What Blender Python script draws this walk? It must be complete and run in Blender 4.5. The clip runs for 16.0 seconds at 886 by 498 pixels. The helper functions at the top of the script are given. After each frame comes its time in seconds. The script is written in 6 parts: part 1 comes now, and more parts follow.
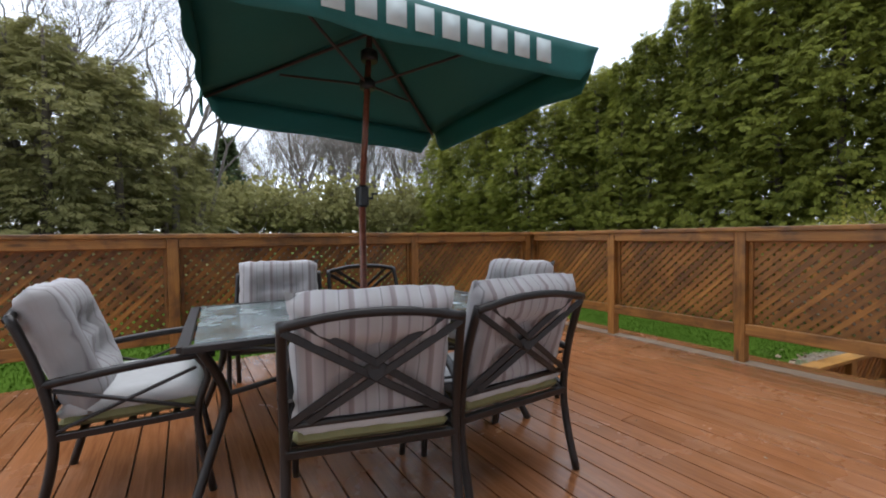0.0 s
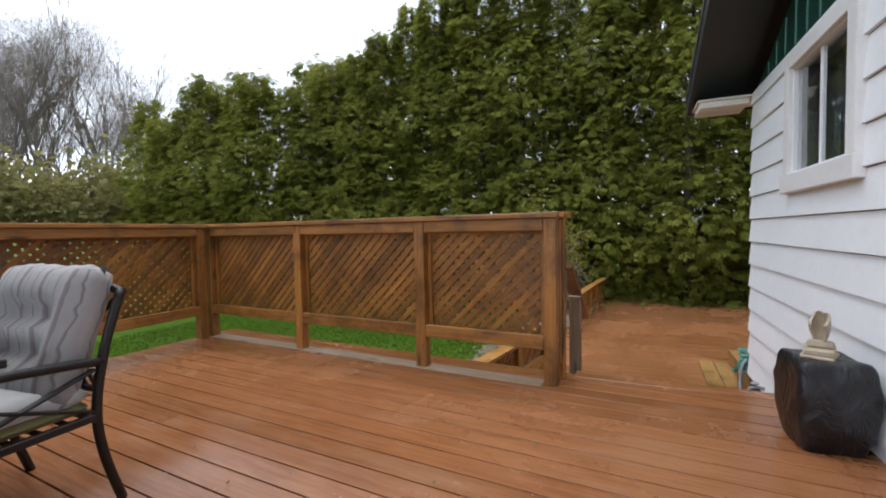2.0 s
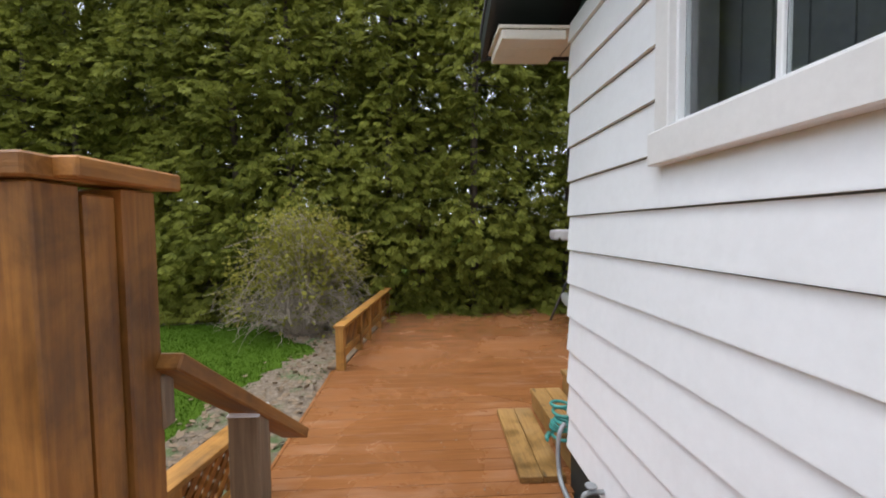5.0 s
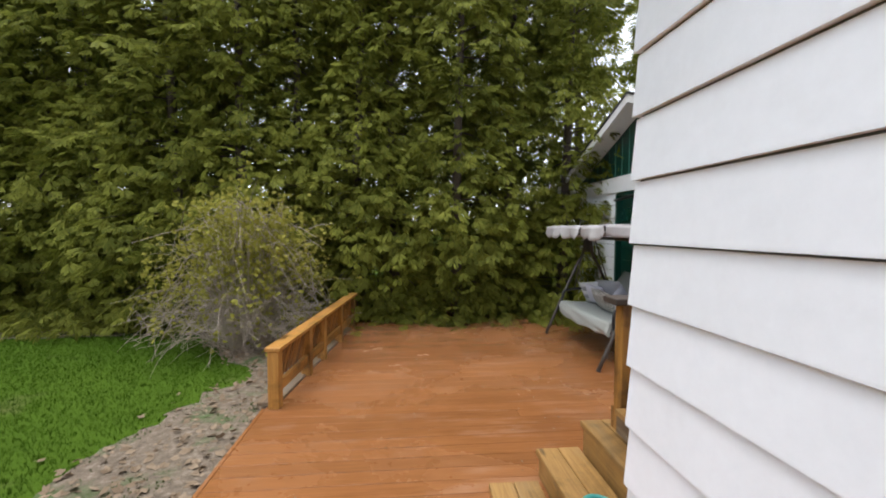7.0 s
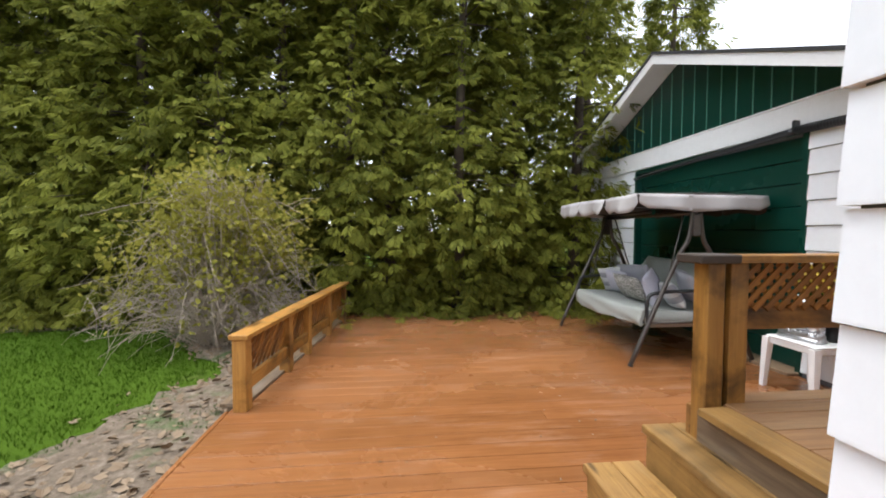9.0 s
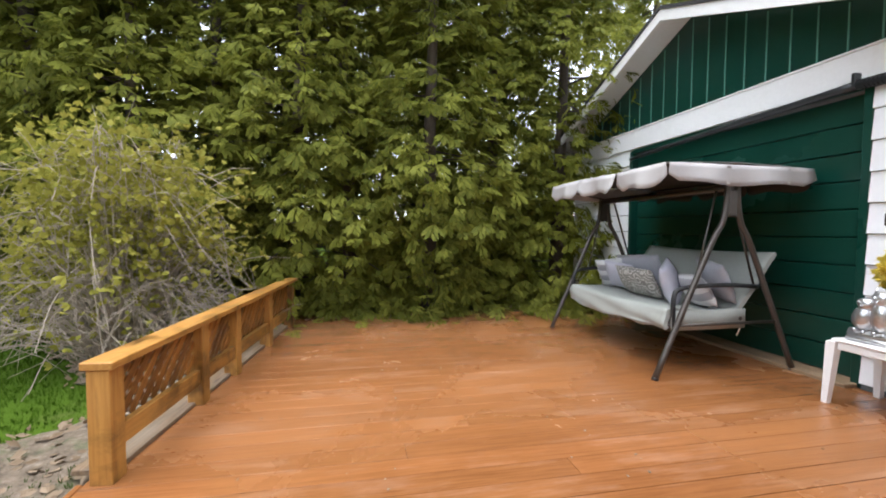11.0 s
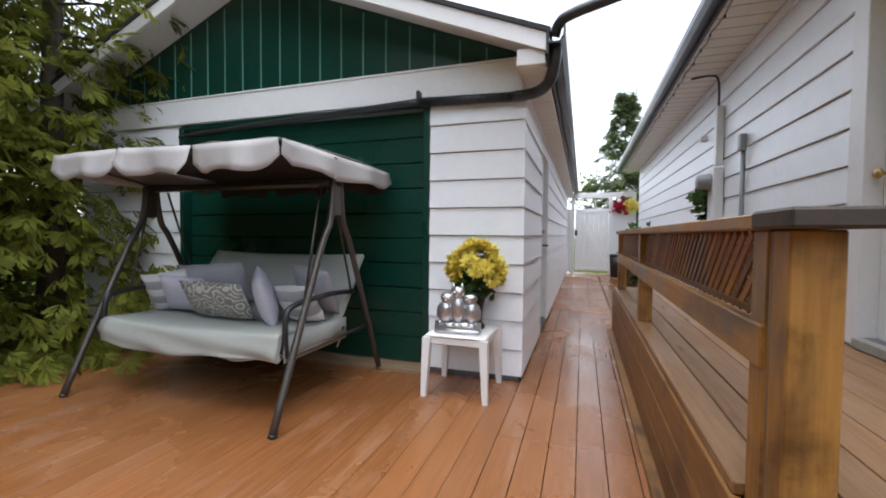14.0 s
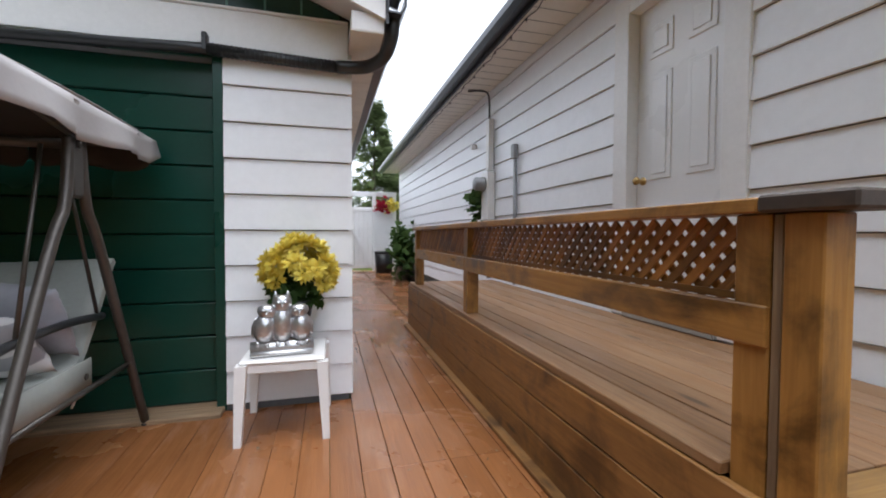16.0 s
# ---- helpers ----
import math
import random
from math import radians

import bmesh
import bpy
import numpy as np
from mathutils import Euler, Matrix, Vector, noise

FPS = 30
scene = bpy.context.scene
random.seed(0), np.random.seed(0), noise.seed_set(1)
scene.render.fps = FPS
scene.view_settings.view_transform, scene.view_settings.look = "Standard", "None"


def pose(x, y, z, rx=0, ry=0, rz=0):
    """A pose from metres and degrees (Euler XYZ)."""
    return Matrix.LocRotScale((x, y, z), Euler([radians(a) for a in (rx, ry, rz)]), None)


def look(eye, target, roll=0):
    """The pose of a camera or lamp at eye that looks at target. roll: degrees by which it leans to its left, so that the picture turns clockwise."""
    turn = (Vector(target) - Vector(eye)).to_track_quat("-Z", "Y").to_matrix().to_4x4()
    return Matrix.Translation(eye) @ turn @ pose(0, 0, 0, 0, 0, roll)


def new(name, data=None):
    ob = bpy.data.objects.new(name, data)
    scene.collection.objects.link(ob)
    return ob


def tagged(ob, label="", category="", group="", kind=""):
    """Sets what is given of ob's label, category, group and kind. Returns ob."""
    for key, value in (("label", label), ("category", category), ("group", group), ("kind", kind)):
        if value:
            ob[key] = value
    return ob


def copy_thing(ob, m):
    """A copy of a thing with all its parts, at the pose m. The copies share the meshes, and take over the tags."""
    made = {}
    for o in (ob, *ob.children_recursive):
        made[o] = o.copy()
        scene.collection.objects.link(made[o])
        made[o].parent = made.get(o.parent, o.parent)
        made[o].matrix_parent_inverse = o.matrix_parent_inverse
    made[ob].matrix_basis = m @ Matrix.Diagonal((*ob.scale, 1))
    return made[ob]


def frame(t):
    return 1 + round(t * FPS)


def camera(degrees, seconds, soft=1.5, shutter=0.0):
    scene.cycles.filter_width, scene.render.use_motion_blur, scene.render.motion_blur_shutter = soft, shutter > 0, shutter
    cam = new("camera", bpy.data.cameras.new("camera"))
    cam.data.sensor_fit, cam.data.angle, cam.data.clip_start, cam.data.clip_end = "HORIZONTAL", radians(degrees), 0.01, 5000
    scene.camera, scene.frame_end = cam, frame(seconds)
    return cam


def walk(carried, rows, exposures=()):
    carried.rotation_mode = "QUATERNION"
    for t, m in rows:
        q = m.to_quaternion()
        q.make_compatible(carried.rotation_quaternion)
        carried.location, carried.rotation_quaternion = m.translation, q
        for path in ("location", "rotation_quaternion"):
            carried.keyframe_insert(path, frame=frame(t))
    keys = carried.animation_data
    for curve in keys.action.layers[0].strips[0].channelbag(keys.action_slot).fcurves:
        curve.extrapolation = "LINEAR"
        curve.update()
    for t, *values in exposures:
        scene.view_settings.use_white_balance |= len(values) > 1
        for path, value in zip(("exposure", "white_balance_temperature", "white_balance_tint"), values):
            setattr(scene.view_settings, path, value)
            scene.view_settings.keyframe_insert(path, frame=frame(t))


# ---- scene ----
# The camera and its walk
cam = camera(93.4, 16.0, soft=1.9)
PATH = [
    (0, (0.006, 0.033, 1.797), (1.134, 1.683, 1.74), -0.7),
    (0.5, (0.315, 0.078, 1.769), (1.613, 1.598, 1.71), -0.9),
    (1, (0.636, 0.114, 1.763), (2.163, 1.403, 1.695), -1.0),
    (1.5, (1.005, 0.089, 1.743), (2.728, 1.102, 1.665), -1.1),
    (2, (1.371, 0.075, 1.731), (3.195, 0.892, 1.648), -1.0),
    (2.5, (1.742, 0.07, 1.747), (3.668, 0.604, 1.657), -0.9),
    (3, (2.126, 0.022, 1.757), (4.102, 0.317, 1.662), -0.8),
    (3.5, (2.5, 0.022, 1.752), (4.492, 0.175, 1.656), -0.6),
    (4, (2.885, 0.006, 1.738), (4.883, -0.003, 1.639), -0.8),
    (4.5, (3.295, -0.029, 1.745), (5.291, -0.093, 1.645), -1.0),
    (5, (3.689, -0.055, 1.731), (5.685, -0.151, 1.632), -0.7),
    (7.5, (5.167, -0.217, 1.590), (7.156, -0.407, 1.500), 0.2),
    (8, (5.313, -0.213, 1.524), (7.302, -0.406, 1.443), 0.3),
    (8.5, (5.473, -0.186, 1.397), (7.462, -0.384, 1.316), 0.2),
    (11, (6.691, -0.171, 1.161), (8.651, -0.558, 1.068), 0.3),
    (11.5, (6.91, -0.282, 1.099), (8.796, -0.946, 1.039), 0.8),
    (12, (7.157, -0.26, 1.138), (8.864, -1.299, 1.069), 0.8),
    (12.5, (7.35, -0.307, 1.156), (8.811, -1.671, 1.085), 0.7),
    (13, (7.535, -0.399, 1.161), (8.762, -1.976, 1.088), 0.6),
    (13.5, (7.686, -0.473, 1.168), (8.685, -2.204, 1.097), 0.5),
    (14, (7.875, -0.524, 1.155), (8.507, -2.421, 1.084), 0.5),
    (14.5, (8.044, -0.628, 1.125), (8.391, -2.596, 1.053), 0.5),
    (15, (8.223, -0.723, 1.148), (8.335, -2.718, 1.074), 0.4),
    (15.5, (8.399, -0.818, 1.174), (8.187, -2.805, 1.09), 0.6),
    (16, (8.466, -0.913, 1.118), (7.934, -2.84, 1.051), 0.2),
]
walk(cam, [(t, look(eye, target, roll)) for t, eye, target, roll in PATH],
     [(0, 1.32, 5950, 10), (1.5, 1.34, 6050, 10), (2.5, 1.4, 6200, 10), (4, 1.52, 6250, 10), (5, 1.6, 6300, 10), (8.5, 1.98, 6400, 10), (11, 2.35, 6250, 10), (13, 2.4, 6100, 10), (14.5, 1.6, 6150, 10), (15, 1.62, 6150, 10), (16, 1.78, 6150, 10)])

# World and sun: a bright overcast sky
world = bpy.data.worlds.new("world")
scene.world = world
world.use_nodes = True
wn, wl = world.node_tree.nodes, world.node_tree.links
sky = wn.new("ShaderNodeTexSky")
sky.sky_type, sky.sun_disc = "NISHITA", False
sky.sun_elevation, sky.sun_rotation = radians(73), radians(336)
sky.air_density, sky.dust_density, sky.ozone_density = 1.0, 1.0, 1.0
grey = wn.new("ShaderNodeHueSaturation")
grey.inputs["Saturation"].default_value = 0.24
wl.new(sky.outputs["Color"], grey.inputs["Color"])
wl.new(grey.outputs["Color"], wn["Background"].inputs["Color"])
wn["Background"].inputs["Strength"].default_value = 0.15
sun = bpy.data.lights.new("sun", "SUN")
sun.energy, sun.angle, sun.color = 0.75, radians(50), (1.0, 0.985, 0.96)
sun_ob = new("sun", sun)
sun_ob.matrix_world = look((0.8, 0.6, 12.0), (0, 0, 0))

# ---- materials ----


def shader(name):
    m = bpy.data.materials.new(name)
    m.use_nodes = True
    return m, m.node_tree.nodes, m.node_tree.links, m.node_tree.nodes["Principled BSDF"]


def coords(n, l, scale, rnd=True):
    """Object coordinates, shifted for every object, at the given scale."""
    tc = n.new("ShaderNodeTexCoord")
    out = tc.outputs["Object"]
    if rnd:
        info = n.new("ShaderNodeObjectInfo")
        sh = n.new("ShaderNodeVectorMath")
        sh.operation = "MULTIPLY_ADD"
        cmb = n.new("ShaderNodeCombineXYZ")
        for i in range(3):
            l.new(info.outputs["Random"], cmb.inputs[i])
        l.new(cmb.outputs[0], sh.inputs[0])
        sh.inputs[1].default_value = (37.0, 91.0, 53.0)
        l.new(out, sh.inputs[2])
        out = sh.outputs[0]
    mp = n.new("ShaderNodeMapping")
    mp.inputs["Scale"].default_value = scale
    l.new(out, mp.inputs["Vector"])
    return mp.outputs[0]


def noise_tex(n, l, vec, scale, detail=4.0, rough=0.55, dist=0.0):
    t = n.new("ShaderNodeTexNoise")
    t.inputs["Scale"].default_value = scale
    t.inputs["Detail"].default_value = detail
    t.inputs["Roughness"].default_value = rough
    t.inputs["Distortion"].default_value = dist
    l.new(vec, t.inputs["Vector"])
    return t.outputs["Fac"]


def ramp(n, l, fac, stops):
    r = n.new("ShaderNodeValToRGB")
    while len(r.color_ramp.elements) < len(stops):
        r.color_ramp.elements.new(0.5)
    for e, (p, c) in zip(r.color_ramp.elements, stops):
        e.position, e.color = p, (*c, 1)
    l.new(fac, r.inputs[0])
    return r.outputs[0]


def mix(n, l, fac, a, b, mode="MIX"):
    m = n.new("ShaderNodeMixRGB")
    m.blend_type = mode
    for i, v in enumerate((fac, a, b)):
        if isinstance(v, (int, float)):
            m.inputs[i].default_value = v
        elif isinstance(v, tuple):
            m.inputs[i].default_value = (*v, 1)
        else:
            l.new(v, m.inputs[i])
    return m.outputs[0]


def bump(n, l, height, bsdf, strength, dist=0.01):
    b = n.new("ShaderNodeBump")
    b.inputs["Strength"].default_value, b.inputs["Distance"].default_value = strength, dist
    l.new(height, b.inputs["Height"])
    l.new(b.outputs[0], bsdf.inputs["Normal"])


def wood(name, dark, light, wear, worn=0.25, rough=0.5, shift=0.35, knots=True, gloss=0.0, blotch=0.0, spots=0.9):
    """Stained timber, grain along the piece's own x."""
    m, n, l, p = shader(name)
    g = noise_tex(n, l, coords(n, l, (1.2, 22, 22)), 2.2, 6, 0.6, 0.6)
    base = ramp(n, l, g, [(0.3, dark), (0.7, light)])
    info = n.new("ShaderNodeObjectInfo")
    hs = n.new("ShaderNodeHueSaturation")
    mr = n.new("ShaderNodeMapRange")
    mr.inputs["To Min"].default_value, mr.inputs["To Max"].default_value = 1 - shift, 1 + shift
    l.new(info.outputs["Random"], mr.inputs["Value"])
    l.new(mr.outputs[0], hs.inputs["Value"])
    l.new(base, hs.inputs["Color"])
    col = hs.outputs[0]
    patch = noise_tex(n, l, coords(n, l, (1.1, 5, 5)), 1.3, 5, 0.65)
    pf = ramp(n, l, patch, [(0.52, (0, 0, 0)), (0.72, (worn, worn, worn))])
    col = mix(n, l, pf, col, wear)
    if knots:
        v = n.new("ShaderNodeTexVoronoi")
        v.inputs["Scale"].default_value = 1.0
        l.new(coords(n, l, (1.9, 9, 9)), v.inputs["Vector"])
        kf = ramp(n, l, v.outputs["Distance"], [(0.07, (0.85, 0.85, 0.85)), (0.17, (0, 0, 0))])
        col = mix(n, l, kf, col, tuple(c * 0.3 for c in dark))
    big = None
    if blotch:
        where = n.new("ShaderNodeNewGeometry")
        big = noise_tex(n, l, where.outputs["Position"], spots, 6, 0.62, 0.4)
        lo = 1 - blotch
        col = mix(n, l, 1.0, col, ramp(n, l, big, [(0.34, (lo, lo * 0.97, lo * 0.94)), (0.66 if spots < 1 else 0.52, (1, 1, 1))]), "MULTIPLY")
    l.new(col, p.inputs["Base Color"])
    rr = n.new("ShaderNodeMapRange")
    rr.inputs["From Min"].default_value, rr.inputs["From Max"].default_value = 0.35, 0.65
    rr.inputs["To Min"].default_value, rr.inputs["To Max"].default_value = max(rough - gloss, 0.08), rough + 0.15
    l.new(big or noise_tex(n, l, coords(n, l, (0.6, 3, 3)), 1.0, 3), rr.inputs["Value"])
    l.new(rr.outputs[0], p.inputs["Roughness"])
    bump(n, l, g, p, 0.35, 0.004)
    return m


def plain(name, col, rough=0.5, metal=0.0, var=0.12, scale=6.0, bumps=0.1, dirt=None, dirty=0.3, big=0.8, rnd=True):
    """A painted, moulded or metal surface with faint mottling at two scales."""
    m, n, l, p = shader(name)
    v = coords(n, l, (1, 1, 1), rnd)
    f1 = noise_tex(n, l, v, scale * 6, 5, 0.6)
    f2 = noise_tex(n, l, v, big, 4, 0.6)
    lo, hi = tuple(c * (1 - var) for c in col), tuple(min(c * (1 + var), 1) for c in col)
    c = mix(n, l, 0.5, ramp(n, l, f1, [(0.3, lo), (0.7, hi)]), ramp(n, l, f2, [(0.3, lo), (0.7, hi)]))
    if dirt:
        df = ramp(n, l, noise_tex(n, l, v, 2.3, 6, 0.7), [(0.5, (0, 0, 0)), (0.8, (dirty,) * 3)])
        c = mix(n, l, df, c, dirt)
    l.new(c, p.inputs["Base Color"])
    p.inputs["Metallic"].default_value = metal
    mr = n.new("ShaderNodeMapRange")
    mr.inputs["To Min"].default_value, mr.inputs["To Max"].default_value = max(rough - 0.12, 0.05), min(rough + 0.12, 1)
    l.new(f2, mr.inputs["Value"])
    l.new(mr.outputs[0], p.inputs["Roughness"])
    if bumps:
        bump(n, l, f1, p, bumps, 0.003)
    return m


def leafy(name, dark, light, trans=0.3, rough=0.5, patch=0.9):
    """Foliage: colour by leaf and by clump, partly letting light through."""
    m, n, l, p = shader(name)
    geo = n.new("ShaderNodeNewGeometry")
    c1 = ramp(n, l, geo.outputs["Random Per Island"], [(0.0, dark), (1.0, light)])
    f = noise_tex(n, l, coords(n, l, (1, 1, 1)), patch, 4, 0.6)
    c2 = ramp(n, l, f, [(0.3, tuple(c * 0.62 for c in dark)), (0.7, light)])
    col = mix(n, l, 0.5, c1, c2)
    l.new(col, p.inputs["Base Color"])
    p.inputs["Roughness"].default_value = rough
    p.inputs["Specular IOR Level"].default_value = 0.06
    tr = n.new("ShaderNodeBsdfTranslucent")
    l.new(col, tr.inputs["Color"])
    ms = n.new("ShaderNodeMixShader")
    ms.inputs[0].default_value = trans
    l.new(p.outputs[0], ms.inputs[1])
    l.new(tr.outputs[0], ms.inputs[2])
    l.new(ms.outputs[0], n["Material Output"].inputs["Surface"])
    return m


def striped(name, stops, period, axis=0, rough=0.85):
    """Woven cloth with stripes across one axis."""
    m, n, l, p = shader(name)
    tc = n.new("ShaderNodeTexCoord")
    sp = n.new("ShaderNodeSeparateXYZ")
    l.new(tc.outputs["Object"], sp.inputs[0])
    d = n.new("ShaderNodeMath")
    d.operation = "MULTIPLY"
    d.inputs[1].default_value = 1 / period
    l.new(sp.outputs[axis], d.inputs[0])
    fr = n.new("ShaderNodeMath")
    fr.operation = "FRACT"
    l.new(d.outputs[0], fr.inputs[0])
    c = ramp(n, l, fr.outputs[0], stops)
    f = noise_tex(n, l, coords(n, l, (1, 1, 1)), 3.0, 5, 0.6)
    c = mix(n, l, 0.35, c, ramp(n, l, f, [(0.3, (0.55, 0.53, 0.52)), (0.7, (1, 1, 1))]), "MULTIPLY")
    l.new(c, p.inputs["Base Color"])
    p.inputs["Roughness"].default_value = rough
    p.inputs["Sheen Weight"].default_value = 0.2
    bump(n, l, noise_tex(n, l, coords(n, l, (1, 1, 1)), 250, 2), p, 0.2, 0.002)
    return m


DECK_HIGH = wood("deck_stain_brown", (0.20, 0.076, 0.027), (0.31, 0.128, 0.050), (0.40, 0.24, 0.14), 0.3, 0.22, 0.13, knots=False, gloss=0.14, blotch=0.2)
DECK_LOW = wood("deck_stain_orange", (0.215, 0.084, 0.028), (0.30, 0.124, 0.044), (0.42, 0.25, 0.16), 0.42, 0.24, 0.09, knots=False, gloss=0.14, blotch=0.2)
FENCE = wood("fence_stain", (0.22, 0.088, 0.017), (0.41, 0.182, 0.037), (0.085, 0.042, 0.018), 0.55, 0.48, 0.16, gloss=0.1, blotch=0.6, spots=2.6)
SIDEWOOD = wood("golden_stain", (0.31, 0.140, 0.028), (0.44, 0.220, 0.050), (0.075, 0.042, 0.018), 0.75, 0.42, 0.15, gloss=0.1, blotch=0.72, spots=3.4)
SKIRT = wood("brown_skirt_stain", (0.20, 0.092, 0.024), (0.32, 0.155, 0.043), (0.07, 0.04, 0.02), 0.6, 0.45, 0.18, blotch=0.65, spots=3.0)
SIDEDECK = wood("side_deck_stain", (0.18, 0.092, 0.039), (0.29, 0.156, 0.070), (0.35, 0.25, 0.15), 0.4, 0.4, 0.14, gloss=0.12)
LATTICE = wood("lattice_stain", (0.17, 0.064, 0.010), (0.37, 0.158, 0.027), (0.08, 0.04, 0.02), 0.5, 0.45, 0.38, knots=False, blotch=0.5, spots=3.0)
TREAD = wood("tread_wood", (0.22, 0.115, 0.033), (0.35, 0.20, 0.062), (0.22, 0.165, 0.09), 0.55, 0.42, 0.18, gloss=0.1, blotch=0.6, spots=3.2)
OLDWOOD = wood("weathered_wood", (0.13, 0.085, 0.05), (0.28, 0.19, 0.11), (0.30, 0.27, 0.22), 0.5, 0.6, 0.2)
WHITE = plain("white_siding_paint", (0.85, 0.86, 0.88), 0.42, var=0.04, scale=3, bumps=0.12, dirt=(0.55, 0.53, 0.50), dirty=0.16, big=1.2)
# Dark wall body: the shadow line under each lap put into its colour.
LAPSHADE = plain("lap_shadow_backing", (0.16, 0.16, 0.165), 0.9, var=0.2)
TRIMW = plain("white_trim_paint", (0.80, 0.79, 0.78), 0.4, var=0.05, bumps=0.06, dirt=(0.5, 0.47, 0.42), dirty=0.22)
VINYL = plain("white_vinyl", (0.82, 0.82, 0.82), 0.3, var=0.02, bumps=0.02)
SOFFIT = plain("cream_soffit", (0.72, 0.67, 0.58), 0.5, var=0.05, dirt=(0.4, 0.33, 0.25), dirty=0.3)
GREEN = plain("dark_green_paint", (0.003, 0.040, 0.028), 0.3, var=0.16, bumps=0.1, dirt=(0.02, 0.07, 0.055), dirty=0.35)
GREENL = plain("pale_green_batten", (0.10, 0.25, 0.20), 0.4, var=0.12)
GREYGREEN = plain("grey_green_door_paint", (0.11, 0.19, 0.17), 0.42, var=0.15, dirt=(0.3, 0.33, 0.32), dirty=0.4)
BLACKMETAL = plain("black_gutter_metal", (0.017, 0.018, 0.02), 0.32, metal=0.0, var=0.25, bumps=0.05, dirt=(0.12, 0.12, 0.12), dirty=0.3)
DARKROOF = plain("dark_shingle", (0.035, 0.034, 0.035), 0.85, var=0.35, scale=10, bumps=0.6)
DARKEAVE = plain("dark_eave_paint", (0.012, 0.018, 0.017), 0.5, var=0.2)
CONCRETE = plain("concrete", (0.32, 0.30, 0.27), 0.85, var=0.2, bumps=0.4, dirt=(0.1, 0.09, 0.07), dirty=0.5)
BRONZE = plain("dark_bronze_metal", (0.022, 0.018, 0.016), 0.36, metal=0.35, var=0.25, bumps=0.06)
SWINGMETAL = plain("taupe_swing_metal", (0.085, 0.075, 0.066), 0.34, metal=0.5, var=0.2, bumps=0.05, dirt=(0.05, 0.045, 0.04), dirty=0.4)
POLEWOOD = wood("umbrella_pole_wood", (0.11, 0.03, 0.014), (0.19, 0.055, 0.026), (0.12, 0.04, 0.02), 0.2, 0.35, 0.1, knots=False)
BLACKPL = plain("black_plastic", (0.012, 0.012, 0.013), 0.35, var=0.2, bumps=0.03)
WHITEPL = plain("white_plastic", (0.80, 0.79, 0.78), 0.33, var=0.04, bumps=0.03, dirt=(0.5, 0.46, 0.4), dirty=0.25)
SILVER = plain("silver_paint", (0.56, 0.56, 0.57), 0.3, metal=0.85, var=0.25, scale=10, bumps=0.3)
GREYPIPE = plain("grey_conduit", (0.30, 0.31, 0.32), 0.45, metal=0.2, var=0.1)
STONE = plain("cream_cast_stone", (0.43, 0.36, 0.26), 0.7, var=0.16, bumps=0.3, dirt=(0.18, 0.14, 0.09), dirty=0.6)
BRASS = plain("brass", (0.50, 0.34, 0.14), 0.35, metal=0.9, var=0.2)
CANOPY = plain("pale_grey_canvas", (0.41, 0.392, 0.387), 0.85, var=0.06, scale=8, bumps=0.15, dirt=(0.36, 0.33, 0.30), dirty=0.25)
SEATCLOTH = plain("grey_green_seat_cloth", (0.335, 0.35, 0.32), 0.8, var=0.07, scale=8, bumps=0.15, dirt=(0.3, 0.31, 0.27), dirty=0.3)
UMBGREEN = plain("green_umbrella_canvas", (0.011, 0.108, 0.090), 0.7, var=0.1, scale=9, bumps=0.12)
CAPDARK = plain("dark_stained_cap", (0.045, 0.032, 0.024), 0.6, var=0.3, bumps=0.3, dirt=(0.14, 0.08, 0.035), dirty=0.5)
RIBDARK = plain("dark_umbrella_rib", (0.035, 0.016, 0.012), 0.45, var=0.2)
LINING_AND_SHADE = plain("dark_brown_lining_and_shade", (0.045, 0.034, 0.030), 0.9, var=0.15)
LETTER = plain("pale_print", (0.62, 0.68, 0.66), 0.7, var=0.05)
OLIVE = plain("olive_cushion_edge", (0.22, 0.20, 0.085), 0.8, var=0.15, bumps=0.2)
SEATPAD = plain("pale_seat_cushion_cloth", (0.50, 0.49, 0.475), 0.8, var=0.06, bumps=0.15, dirt=(0.38, 0.36, 0.33), dirty=0.3)
BARK = plain("bark", (0.085, 0.065, 0.05), 0.9, var=0.4, scale=8, bumps=0.8)
GREYBARK = plain("grey_bark", (0.16, 0.135, 0.115), 0.9, var=0.35, scale=8, bumps=0.6)
FINETWIG = plain("fine_grey_twig", (0.20, 0.165, 0.135), 0.9, var=0.3, bumps=0.0)
TWIG = plain("pale_twig", (0.33, 0.27, 0.21), 0.85, var=0.35, bumps=0.3)
CEDAR = leafy("cedar_foliage", (0.085, 0.106, 0.018), (0.325, 0.335, 0.058), 0.5, 0.5)
# Olive foliage, paled further so the colour carries the haze of distance.
CEDAR_HAZED = leafy("cedar_foliage_hazed", (0.19, 0.185, 0.07), (0.42, 0.385, 0.16), 0.5, 0.6)
PINE = leafy("pine_foliage", (0.08, 0.115, 0.05), (0.17, 0.21, 0.09), 0.4, 0.55)
SPRING = leafy("spring_leaf", (0.13, 0.16, 0.035), (0.26, 0.27, 0.07), 0.4, 0.5)
IVY = leafy("pot_plant_leaf", (0.03, 0.07, 0.02), (0.10, 0.17, 0.05), 0.3, 0.4)
YELLOW = leafy("yellow_petal", (0.82, 0.62, 0.04), (0.93, 0.83, 0.24), 0.25, 0.6)
REDPETAL = leafy("red_petal", (0.35, 0.01, 0.03), (0.55, 0.05, 0.10), 0.25, 0.6)
